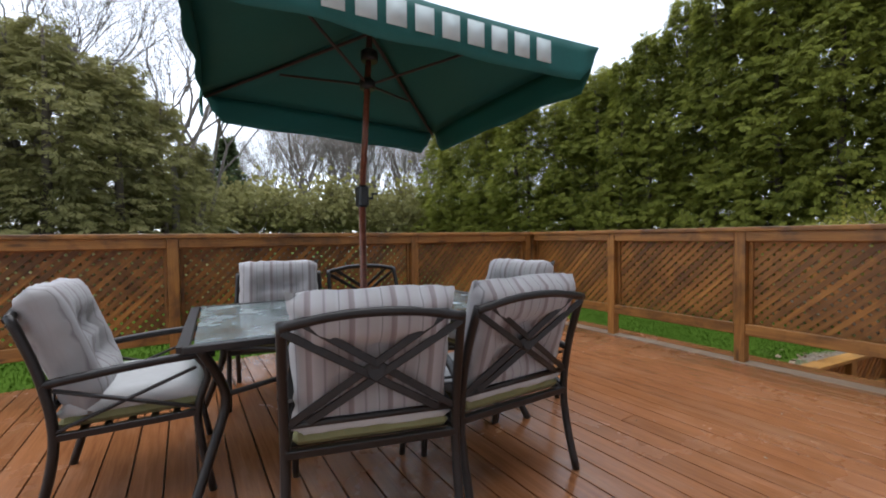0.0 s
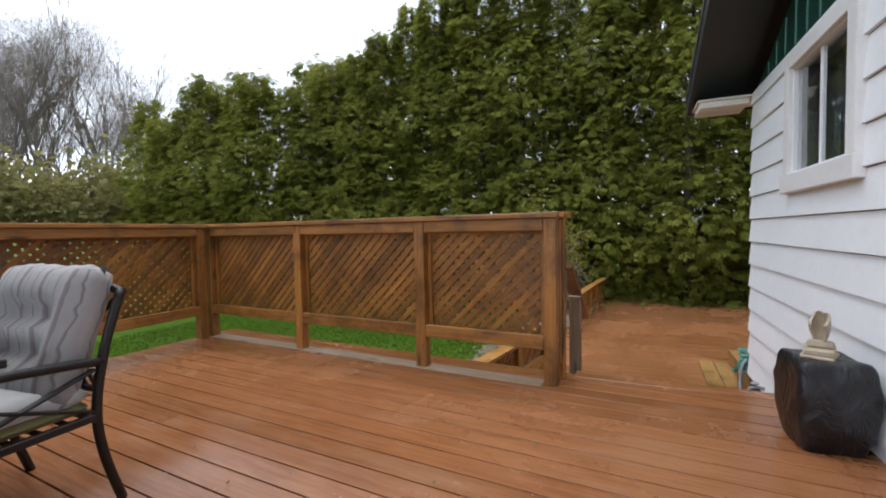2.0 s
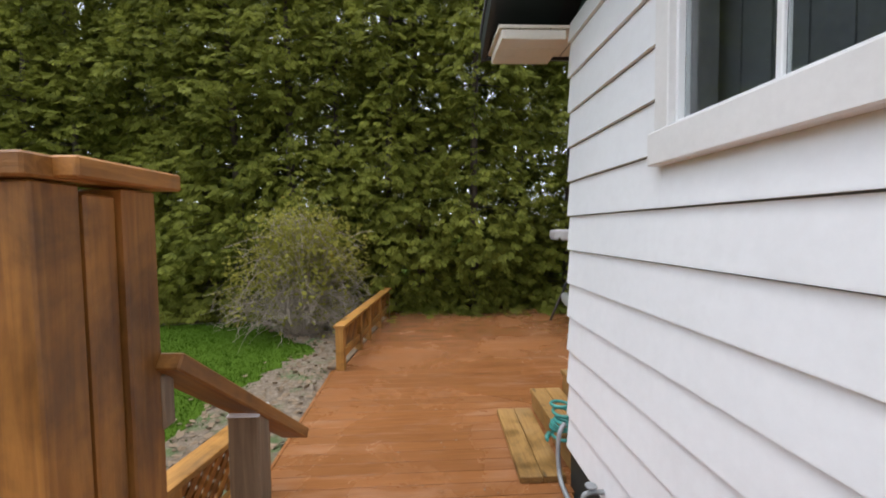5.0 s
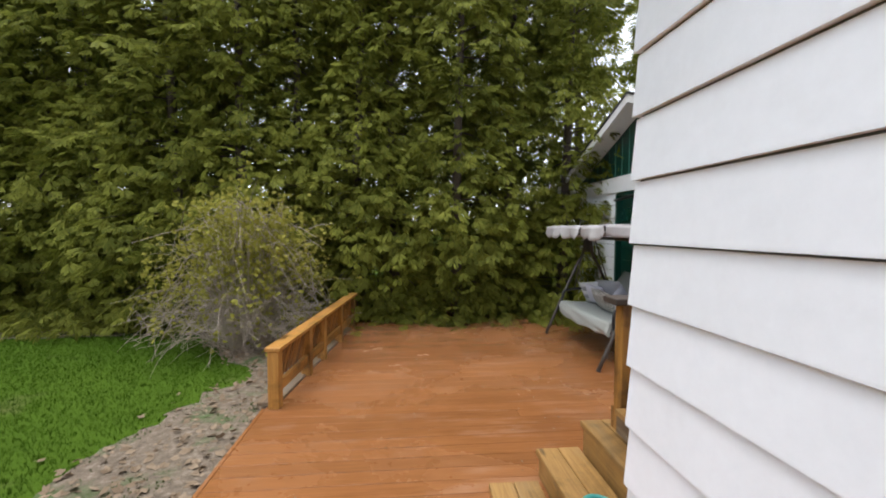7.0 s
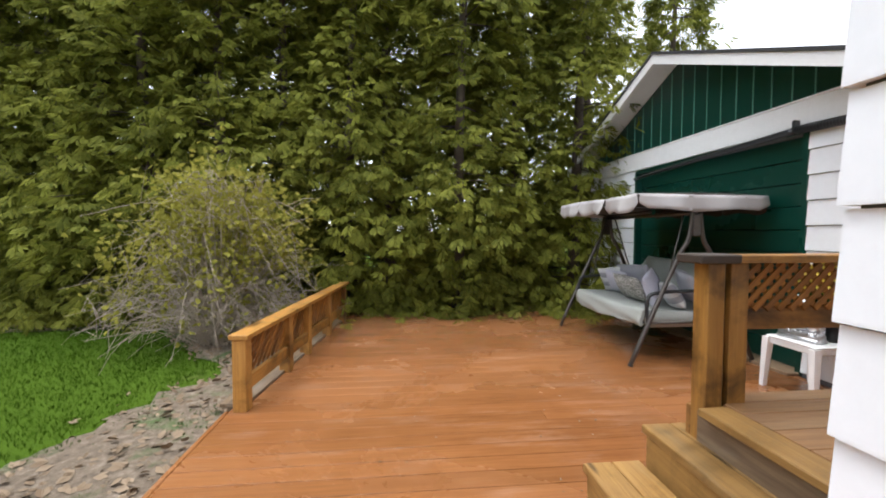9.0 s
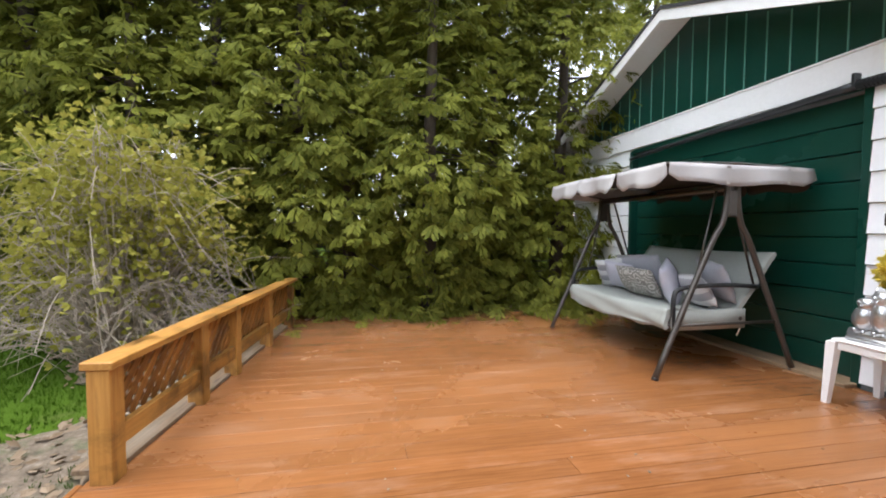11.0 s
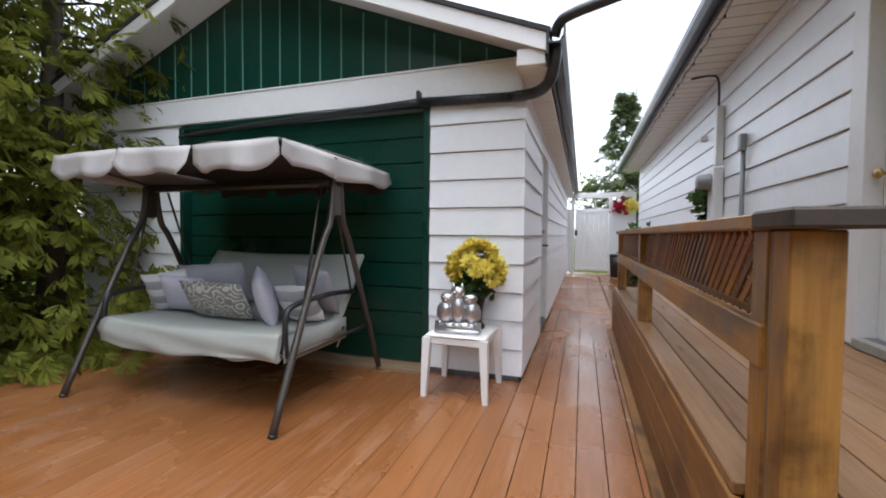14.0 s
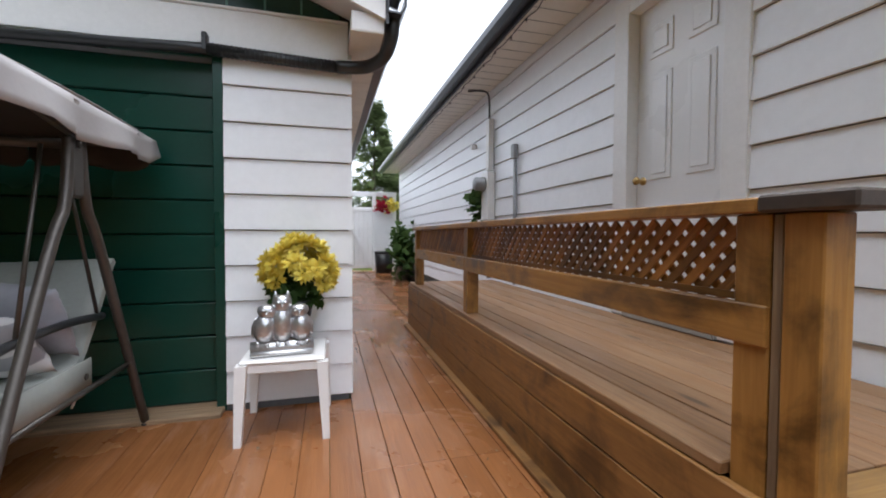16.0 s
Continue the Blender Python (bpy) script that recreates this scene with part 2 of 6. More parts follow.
GRASS = leafy("grass_blade", (0.026, 0.062, 0.003), (0.05, 0.10, 0.006), 0.2, 0.95)
LITTER = leafy("dry_leaf_litter", (0.13, 0.085, 0.05), (0.34, 0.26, 0.18), 0.1, 0.8)
BLACKBAG, _n, _l, _p = shader("black_bin_bag")
_p.inputs["Base Color"].default_value = (0.008, 0.008, 0.010, 1)
_p.inputs["Roughness"].default_value = 0.3
bump(_n, _l, noise_tex(_n, _l, coords(_n, _l, (1, 1, 0.6)), 7.0, 6, 0.6, 1.4), _p, 0.75, 0.03)
GLASS, _n, _l, _p = shader("window_glass")
_p.inputs["Base Color"].default_value = (0.9, 0.95, 0.95, 1)
_p.inputs["Transmission Weight"].default_value = 1.0
_p.inputs["Roughness"].default_value = 0.02
_p.inputs["IOR"].default_value = 1.45
TABLEGLASS, _n, _l, _p = shader("wet_table_glass")
_p.inputs["Base Color"].default_value = (0.62, 0.72, 0.70, 1)
_p.inputs["Transmission Weight"].default_value = 0.8
_p.inputs["IOR"].default_value = 1.5
_r = ramp(_n, _l, noise_tex(_n, _l, coords(_n, _l, (1, 1, 1)), 5, 5), [(0.4, (0.05,) * 3), (0.65, (0.35,) * 3)])
_l.new(_r, _p.inputs["Roughness"])
# Flat grey that stands in for the insect screen over the glass.
SCREENGREY = plain("grey_screen_backing", (0.085, 0.09, 0.10), 0.8, var=0.2)
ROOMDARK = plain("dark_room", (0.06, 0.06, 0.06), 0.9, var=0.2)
STRIPE = striped("striped_cushion_cloth", [(0.0, (0.372, 0.35, 0.342)), (0.10, (0.41, 0.395, 0.388)), (0.12, (0.19, 0.167, 0.175)), (0.15, (0.395, 0.38, 0.372)),
                 (0.33, (0.35, 0.319, 0.312)), (0.36, (0.213, 0.175, 0.175)), (0.47, (0.258, 0.22, 0.213)), (0.50, (0.418, 0.395, 0.395)), (0.74, (0.372, 0.35, 0.342)), (0.78, (0.228, 0.198, 0.205)), (0.83, (0.388, 0.365, 0.357))], 0.15)
SATIN = plain("grey_satin", (0.33, 0.33, 0.36), 0.4, var=0.1, bumps=0.1)
LILAC = plain("pale_lilac_cloth", (0.47, 0.46, 0.52), 0.6, var=0.07, bumps=0.15)
SILVERSTRIPE = striped("silver_striped_cloth", [(0.0, (0.55, 0.55, 0.55)), (0.45, (0.62, 0.62, 0.62)), (0.5, (0.25, 0.25, 0.27)), (0.95, (0.30, 0.30, 0.32))], 0.13, 2, 0.45)


def lawn_mat():
    m, n, l, p = shader("lawn")
    v = coords(n, l, (1, 1, 1), False)
    a = ramp(n, l, noise_tex(n, l, v, 26, 6, 0.7), [(0.3, (0.036, 0.075, 0.007)), (0.7, (0.076, 0.132, 0.012))])
    b = ramp(n, l, noise_tex(n, l, v, 0.35, 5, 0.6), [(0.35, (0.044, 0.085, 0.008)), (0.7, (0.08, 0.136, 0.014))])
    c = mix(n, l, 0.5, a, b)
    f = ramp(n, l, noise_tex(n, l, v, 0.9, 6, 0.7), [(0.62, (0, 0, 0)), (0.75, (0.5, 0.5, 0.5))])
    c = mix(n, l, f, c, (0.13, 0.12, 0.05))
    l.new(c, p.inputs["Base Color"])
    p.inputs["Roughness"].default_value = 0.9
    p.inputs["Specular IOR Level"].default_value = 0.05
    bump(n, l, noise_tex(n, l, v, 60, 4, 0.7), p, 0.8, 0.02)
    return m


def dirt_mat():
    m, n, l, p = shader("bare_earth")
    v = coords(n, l, (1, 1, 1), False)
    a = ramp(n, l, noise_tex(n, l, v, 14, 8, 0.75), [(0.3, (0.09, 0.065, 0.042)), (0.55, (0.22, 0.17, 0.12)), (0.75, (0.38, 0.32, 0.25))])
    f = ramp(n, l, noise_tex(n, l, v, 2.0, 6, 0.7), [(0.52, (0, 0, 0)), (0.66, (0.8, 0.8, 0.8))])
    c = mix(n, l, f, a, (0.055, 0.12, 0.02))
    l.new(c, p.inputs["Base Color"])
    p.inputs["Roughness"].default_value = 0.9
    bump(n, l, noise_tex(n, l, v, 30, 8, 0.75), p, 1.0, 0.03)
    return m


def paisley_mat():
    m, n, l, p = shader("paisley_cloth")
    v = coords(n, l, (1, 1, 1))
    w = n.new("ShaderNodeTexVoronoi")
    w.inputs["Scale"].default_value = 11
    l.new(v, w.inputs["Vector"])
    sn = n.new("ShaderNodeMath")
    sn.operation = "SINE"
    ml = n.new("ShaderNodeMath")
    ml.operation = "MULTIPLY"
    ml.inputs[1].default_value = 22
    l.new(w.outputs["Distance"], ml.inputs[0])
    l.new(ml.outputs[0], sn.inputs[0])
    c = ramp(n, l, sn.outputs[0], [(0.25, (0.20, 0.19, 0.17)), (0.5, (0.62, 0.60, 0.55)), (0.8, (0.42, 0.40, 0.36))])
    l.new(c, p.inputs["Base Color"])
    p.inputs["Roughness"].default_value = 0.85
    return m


LAWN, EARTH, PAISLEY = lawn_mat(), dirt_mat(), paisley_mat()

# ---- helpers for building ----


def link(name, bm, material, parent=None, label="", smooth=False):
    me = bpy.data.meshes.new(name)
    bm.to_mesh(me)
    bm.free()
    me.materials.append(material)
    if smooth:
        me.polygons.foreach_set("use_smooth", [True] * len(me.polygons))
    ob = new(name, me)
    ob.parent = parent
    return tagged(ob, label)


def part(name, bm, material, parent, label="", smooth=False):
    return link(name, bm, material, parent, label, smooth)


def thing(name, m, label, category, group="", kind=""):
    ob = new(name)
    ob.empty_display_size = 0.1
    ob.matrix_basis = m
    return tagged(ob, label, category, group, kind)


def box(bm, c, s, bevel=0.0, m=None):
    mat = Matrix.Translation(c) @ Matrix.Diagonal((*s, 1))
    vs = bmesh.ops.create_cube(bm, size=1, matrix=(m @ mat) if m else mat)["verts"]
    if bevel:
        es = list({e for v in vs for e in v.link_edges})
        bmesh.ops.bevel(bm, geom=es, offset=bevel, segments=1, affect="EDGES", profile=0.5)
    return bm


def span(bm, a, b, bevel=0.0):
    """A box from corner a to corner b."""
    return box(bm, [(p + q) / 2 for p, q in zip(a, b)], [abs(q - p) for p, q in zip(a, b)], bevel)


def B():
    return bmesh.new()


def frame_along(p0, p1, up=(0, 0, 1)):
    """A pose at p0 with x towards p1 and z near up."""
    x = (Vector(p1) - Vector(p0)).normalized()
    z = Vector(up)
    if abs(x.dot(z)) > 0.98:
        z = Vector((1, 0, 0))
    y = z.cross(x).normalized()
    z = x.cross(y)
    m = Matrix((x, y, z)).transposed().to_4x4()
    m.translation = p0
    return m


MESHES = {}


def beam(name, p0, p1, w, h, material, parent=None, up=(0, 0, 1), bevel=0.004, label=""):
    """A timber from p0 to p1 (on its axis), w across and h deep, its grain along it. Alike timbers share a mesh."""
    length = (Vector(p1) - Vector(p0)).length
    key = (round(length, 3), w, h, material.name, bevel)
    if key not in MESHES:
        bm = box(B(), (length / 2, 0, 0), (length, w, h), bevel)
        me = bpy.data.meshes.new(name)
        bm.to_mesh(me)
        bm.free()
        me.materials.append(material)
        MESHES[key] = me
    ob = new(name, MESHES[key])
    ob.parent = parent
    ob.matrix_basis = frame_along(p0, p1, up)
    return tagged(ob, label)


def tube(bm, pts, r, seg=8, cap=True, r2=None):
    """A round tube along points, tapering from r to r2."""
    pts = [Vector(p) for p in pts]
    rings = []
    ref = None
    for i, p in enumerate(pts):
        d = (pts[min(i + 1, len(pts) - 1)] - pts[max(i - 1, 0)]).normalized()
        if ref is None:
            ref = d.orthogonal().normalized()
        ref = (ref - d * ref.dot(d)).normalized()
        q = d.cross(ref)
        rr = r if r2 is None else r + (r2 - r) * i / (len(pts) - 1)
        rings.append([bm.verts.new(p + (ref * math.cos(a) + q * math.sin(a)) * rr) for a in [2 * math.pi * k / seg for k in range(seg)]])
    for a, b in zip(rings, rings[1:]):
        for k in range(seg):
            bm.faces.new((a[k], a[(k + 1) % seg], b[(k + 1) % seg], b[k])).smooth = True
    if cap:
        bm.faces.new(rings[0][::-1])
        bm.faces.new(rings[-1])
    return bm


def curve_pts(pts, n=6):
    """A smooth line through points."""
    pts = [Vector(p) for p in pts]
    out = []
    for i in range(len(pts) - 1):
        a, b, c, d = pts[max(i - 1, 0)], pts[i], pts[i + 1], pts[min(i + 2, len(pts) - 1)]
        for k in range(n):
            t = k / n
            out.append(0.5 * (2 * b + (c - a) * t + (2 * a - 5 * b + 4 * c - d) * t * t + (3 * b - a - 3 * c + d) * t ** 3))
    return out + [pts[-1]]


def lathe(bm, profile, seg=16, m=None):
    """Turned shape from (radius, z) pairs."""
    rings = []
    for r, z in profile:
        rings.append([bm.verts.new((m or Matrix()) @ Vector((r * math.cos(2 * math.pi * k / seg), r * math.sin(2 * math.pi * k / seg), z))) for k in range(seg)])
    for a, b in zip(rings, rings[1:]):
        for k in range(seg):
            bm.faces.new((a[k], a[(k + 1) % seg], b[(k + 1) % seg], b[k])).smooth = True
    bm.faces.new(rings[0][::-1])
    bm.faces.new(rings[-1])
    return bm


def prism(bm, outline, depth, m):
    """An outline in x, z drawn out along y."""
    a = [bm.verts.new(m @ Vector((x, 0, z))) for x, z in outline]
    b = [bm.verts.new(m @ Vector((x, depth, z))) for x, z in outline]
    k = len(a)
    bm.faces.new(a)
    bm.faces.new(b[::-1])
    for i in range(k):
        bm.faces.new((a[(i + 1) % k], a[i], b[i], b[(i + 1) % k]))
    return bm


def mesh_arrays(name, verts, faces, material, smooth=False):
    """A mesh from numpy arrays of equal-sided faces."""
    me = bpy.data.meshes.new(name)
    nv, nf, k = len(verts), len(faces), faces.shape[1]
    me.vertices.add(nv)
    me.vertices.foreach_set("co", verts.astype(np.float32).ravel())
    me.loops.add(nf * k)
    me.loops.foreach_set("vertex_index", faces.astype(np.int32).ravel())
    me.polygons.add(nf)
    me.polygons.foreach_set("loop_start", np.arange(0, nf * k, k, dtype=np.int32))
    me.polygons.foreach_set("loop_total", np.full(nf, k, dtype=np.int32))
    me.update(calc_edges=True)
    me.materials.append(material)
    return me


# ---- the large structure ----
HIGH, LOW, SIDE, GROUND = 0.61, 0.0, 0.54, -0.09
SKEW = -2.6
U = pose(4.41, 0.59, 0, 0, 0, SKEW)       # the upper deck's own frame

# Ground and bare earth
bm = B()
bmesh.ops.create_grid(bm, x_segments=60, y_segments=60, size=300)
for v in bm.verts:
    v.co.z = GROUND
ground = tagged(link("ground", bm, LAWN), "short green lawn that runs off to the trees", "lawn", kind="structure")
rng = np.random.default_rng(4)


def patch(name, pts, z, material, label):
    """A flat uneven sheet with a ragged edge."""
    bm = B()
    ring = curve_pts(pts + [pts[0]], 8)[:-1]
    ring = [Vector((p.x + rng.normal(0, 0.035), p.y + rng.normal(0, 0.035), z)) for p in ring]
    bm.faces.new([bm.verts.new(p) for p in ring])
    bmesh.ops.triangulate(bm, faces=bm.faces[:])
    return tagged(link(name, bm, material), label, "ground", kind="structure")


patch("ground_earth", [(4.7, 1.0, 0), (4.9, 1.9, 0), (6.4, 2.1, 0), (8.1, 2.17, 0), (8.6, 2.02, 0), (9.35, 1.86, 0), (10.0, 1.58, 0), (10.7, 2.2, 0), (11.6, 2.9, 0), (12.8, 3.3, 0), (13.6, 2.6, 0), (13.6, 0.5, 0), (9.5, 0.6, 0), (7.0, 0.8, 0)],
      GROUND + 0.012, EARTH, "bare brown earth with dry leaves beside the deck")
patch("ground_under_hedge", [(12.0, 3.0, 0), (11.9, 9, 0), (11.9, 20, 0), (15, 21, 0), (17, 10, 0), (16.5, -4, 0), (13.5, -3.9, 0), (12.3, -2.6, 0), (12.4, 0.5, 0)],
      GROUND + 0.006, EARTH, "shaded bare earth under the cedar hedge")

# Lapped siding
COURSE = 0.222


def siding(wall, origin, along, out, length, z0, z1, course, cuts, first):
    """Lapped boards on a wall: origin at its left end seen from outside, along and out its axes; cuts are (a, b, low, high) openings."""
    z = first
    while z < z1 - 0.01:
        top = min(z + course, z1)
        lo = max(z, z0)
        runs = [(0.0, length)]
        for a, b, zl, zh in cuts:
            if lo < zh - 0.02 and top > zl + 0.02:
                new_runs = []
                for p, q in runs:
                    if b <= p or a >= q:
                        new_runs.append((p, q))
                    else:
                        if a > p:
                            new_runs.append((p, a))
                        if b < q:
                            new_runs.append((b, q))
                runs = new_runs
        pieces = [(p, q, lo, top) for p, q in runs]
        for a, b, zl, zh in cuts:
            if lo < zh - 0.02 and top > zl + 0.02:
                if zl > lo + 0.015:
                    pieces.append((a, b, lo, zl))
                if zh < top - 0.015:
                    pieces.append((a, b, zh - 0.006, top))
        for p, q, za_, zb_ in pieces:
            bm = B()
            # The 7 mm gap under each board shows that dark body as a painted shadow line.
            prof = [(0.002, za_ + 0.007), (0.024, za_ + 0.007), (0.024, za_ + 0.015), (0.006, zb_), (0.002, zb_)]
            vs = [[bm.verts.new((s, -d, zz)) for d, zz in prof] for s in (p, q)]
            k = len(prof)
            bm.faces.new(vs[0])
            bm.faces.new(vs[1][::-1])
            for i in range(k):
                bm.faces.new((vs[0][(i + 1) % k], vs[0][i], vs[1][i], vs[1][(i + 1) % k]))
            bmesh.ops.recalc_face_normals(bm, faces=bm.faces)
            ob = link("siding_board", bm, WHITE, wall)
            m = Matrix((along, -out, Vector((0, 0, 1)))).transposed().to_4x4()
            m.translation = origin
            ob.matrix_basis = m
        z += course


X, Y, Z3 = Vector((1, 0, 0)), Vector((0, 1, 0)), Vector((0, 0, 1))

# House: north wall with a window, east wall with a door
HX, HY, HTOP = 6.377, -1.030, 3.04
WIN = (4.33, 5.24, 2.11, 2.87)           # opening x0, x1, z0, z1
bm = B()
span(bm, (-7, HY - 0.15, -0.1), (WIN[0], HY, HTOP))
span(bm, (WIN[1], HY - 0.15, -0.1), (HX, HY, HTOP))
span(bm, (WIN[0], HY - 0.15, -0.1), (WIN[1], HY, WIN[2]))
span(bm, (WIN[0], HY - 0.15, WIN[3]), (WIN[1], HY, HTOP))
wall_north = tagged(link("wall_north", bm, LAPSHADE), "white lapped siding on the house gable wall", "wall", kind="structure")
DOORH = (-3.50, -2.66, SIDE + 0.06, 2.72)
bm = B()
span(bm, (HX - 0.15, DOORH[1], -0.1), (HX, HY - 0.15, HTOP))
span(bm, (HX - 0.15, -13.4, -0.1), (HX, DOORH[0], HTOP))
span(bm, (HX - 0.15, DOORH[0], -0.1), (HX, DOORH[1], DOORH[2]))
span(bm, (HX - 0.15, DOORH[0], DOORH[3]), (HX, DOORH[1], HTOP))
wall_east = tagged(link("wall_east", bm, LAPSHADE), "white lapped siding on the long house wall", "wall", kind="structure")
bm = B()
span(bm, (-7, -13.4, -0.1), (-6.85, HY - 0.15, HTOP))
span(bm, (-6.85, -13.4, -0.1), (HX - 0.15, -13.25, HTOP))
tagged(link("wall_back", bm, WHITE), "plain white back walls of the house", "wall", kind="structure")
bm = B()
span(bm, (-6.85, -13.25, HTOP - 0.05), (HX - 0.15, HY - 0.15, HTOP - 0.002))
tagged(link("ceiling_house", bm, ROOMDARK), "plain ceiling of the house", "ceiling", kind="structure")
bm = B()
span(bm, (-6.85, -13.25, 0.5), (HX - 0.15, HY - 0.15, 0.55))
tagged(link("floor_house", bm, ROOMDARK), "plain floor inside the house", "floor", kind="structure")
bm = B()
span(bm, (-6.9, HY + 0.002, -0.1), (HX - 0.02, HY + 0.010, 0.24))
span(bm, (HX + 0.002, -13.38, -0.1), (HX + 0.010, HY - 0.02, 0.24))
tagged(link("baseboard_foundation", bm, DARKEAVE), "dark foundation strip under the siding", "foundation", kind="structure")


def gable(name, x0, x1, ridge, y, z0, zr, thick, wall_label, batten_step, start=0.2):
    """A green board gable with battens."""
    bm = B()
    zl = zr - SLOPE * (ridge - x0)
    zx = zr - SLOPE * (x1 - ridge)
    prism(bm, [(x0, z0), (x1, z0), (x1, max(zx, z0)), (ridge, zr), (x0, max(zl, z0))], thick, Matrix.Translation((0, y - thick, 0)))
    bmesh.ops.recalc_face_normals(bm, faces=bm.faces)
    g = tagged(link(name, bm, GREEN), wall_label, "gable", kind="structure")
    x = x0 + start
    while x < x1 - 0.1:
        top = zr - SLOPE * abs(x - ridge) - 0.03
        if top > z0 + 0.06:
            part("batten", span(B(), (x - 0.006, y, z0 + 0.02), (x + 0.006, y + 0.008, top)), GREENL, g)
        x += batten_step
    return g


SLOPE = 0.40
HRIDGE = 0.2
gable("wall_gable_house", -7, HX, HRIDGE, HY - 0.01, HTOP + 0.002, HTOP + SLOPE * (HX - HRIDGE), 0.1, "dark green boarded gable of the house", 0.22)
# House roof, eaves and soffits
bm = B()
ZR = HTOP + 0.14 + SLOPE * (6.86 - HRIDGE)
for s, xe in ((1, 6.86), (-1, -7.5)):
    prism(bm, [(HRIDGE, ZR), (xe, ZR - SLOPE * abs(xe - HRIDGE)), (xe, ZR - SLOPE * abs(xe - HRIDGE) - 0.05), (HRIDGE, ZR - 0.05)], 13.4, Matrix.Translation((0, -13.9, 0)))
bmesh.ops.recalc_face_normals(bm, faces=bm.faces)
tagged(link("roof_house", bm, DARKROOF), "dark shingled house roof", "roof", kind="structure")
bm = B()
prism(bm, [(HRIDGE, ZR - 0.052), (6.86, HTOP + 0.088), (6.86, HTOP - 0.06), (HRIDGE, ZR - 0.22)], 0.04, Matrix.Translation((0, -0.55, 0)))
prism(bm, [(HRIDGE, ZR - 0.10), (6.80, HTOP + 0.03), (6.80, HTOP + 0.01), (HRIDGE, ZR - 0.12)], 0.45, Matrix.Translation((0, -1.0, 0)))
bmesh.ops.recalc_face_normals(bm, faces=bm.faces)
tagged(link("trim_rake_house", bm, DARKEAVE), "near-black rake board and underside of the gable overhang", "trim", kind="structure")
bm = B()
span(bm, (HX + 0.018, -13.8, HTOP - 0.035), (6.84, -0.56, HTOP - 0.015))
tagged(link("ceiling_soffit_house", bm, SOFFIT), "cream vented soffit under the house eave", "soffit", kind="structure")
bm = B()
for i in range(66):
    y = -13.7 + i * 0.2
    span(bm, (HX + 0.02, y, HTOP - 0.038), (6.835, y + 0.006, HTOP - 0.0352))
tagged(link("trim_soffit_grooves", bm, CONCRETE), "thin grooves between the soffit panels", "soffit", kind="structure")
bm = B()
span(bm, (HX + 0.026, -1.0, HTOP - 0.10), (6.82, -0.58, HTOP - 0.04), 0.004)
for k in (1, 2):
    span(bm, (HX + 0.026 + 0.14 * k, -0.99, HTOP - 0.103), (HX + 0.032 + 0.14 * k, -0.585, HTOP - 0.099))
tagged(link("trim_eave_return", bm, SOFFIT), "cream boxed eave return at the house corner", "trim", kind="structure")


def gutter(name, x, y0, y1, z, label):
    """A black eave gutter along y with a front lip."""
    bm = B()
    prof = [(-0.055, 0.06), (-0.055, -0.045), (0.03, -0.05), (0.06, 0.0), (0.062, 0.062), (0.050, 0.062), (0.046, 0.0), (0.022, -0.038), (-0.045, -0.033), (-0.045, 0.06)]
    prism(bm, prof, y1 - y0, Matrix.Translation((x, y0, z)))
    bmesh.ops.recalc_face_normals(bm, faces=bm.faces)
    g = thing(name, Matrix(), label, "gutter")
    part("channel", bm, BLACKMETAL, g)
    return g


g = gutter("house_gutter", 6.905, -13.9, -0.54, HTOP + 0.03, "black metal gutter along the house eave")
part("fascia", span(B(), (6.842, -13.9, HTOP - 0.06), (6.86, -0.512, HTOP + 0.09)), BLACKMETAL, g)

# Garage: front with an up-and-over door, side with a small door
GX, GY, GTOP, GXE = 8.330, -3.824, 2.33, 13.37
GD = (9.12, 11.84, 0.03, 2.20)
SD = (-6.20, -5.36, 0.08, 2.14)
bm = B()
span(bm, (GX, GY - 0.14, -0.1), (GD[0], GY, GTOP))
span(bm, (GD[1], GY - 0.14, -0.1), (GXE, GY, GTOP))
span(bm, (GD[0], GY - 0.14, GD[3]), (GD[1], GY, GTOP))
garage_front = tagged(link("wall_garage_front", bm, LAPSHADE), "white lapped siding on the garage front", "wall", kind="structure")
bm = B()
span(bm, (GX, SD[1], -0.1), (GX + 0.14, GY - 0.14, GTOP))
span(bm, (GX, -14.0, -0.1), (GX + 0.14, SD[0], GTOP))
span(bm, (GX, SD[0], SD[3]), (GX + 0.14, SD[1], GTOP))
span(bm, (GX, SD[0], -0.1), (GX + 0.14, SD[1], SD[2]))
garage_side = tagged(link("wall_garage_side", bm, LAPSHADE), "white lapped siding on the garage side", "wall", kind="structure")
bm = B()
span(bm, (GXE - 0.14, -14.0, -0.1), (GXE, GY - 0.14, GTOP))
span(bm, (GX + 0.14, -14.0, -0.1), (GXE - 0.14, -13.86, GTOP))
tagged(link("wall_garage_back", bm, WHITE), "plain white back walls of the garage", "wall", kind="structure")
bm = B()
span(bm, (GX + 0.14, -13.86, GTOP - 0.05), (GXE - 0.14, GY - 0.14, GTOP - 0.01))
tagged(link("ceiling_garage", bm, ROOMDARK), "plain garage ceiling", "ceiling", kind="structure")
bm = B()
span(bm, (GX - 0.0, GY + 0.026, GTOP - 0.075), (GXE, GY + 0.046, GTOP + 0.165), 0.004)
span(bm, (GX - 0.0, GY + 0.002, GTOP + 0.167), (GXE, GY + 0.058, GTOP + 0.183), 0.003)
tagged(link("trim_garage_band", bm, TRIMW), "wide white band board across the garage front", "trim", kind="structure")
GRIDGE, GZR = 10.85, 3.63
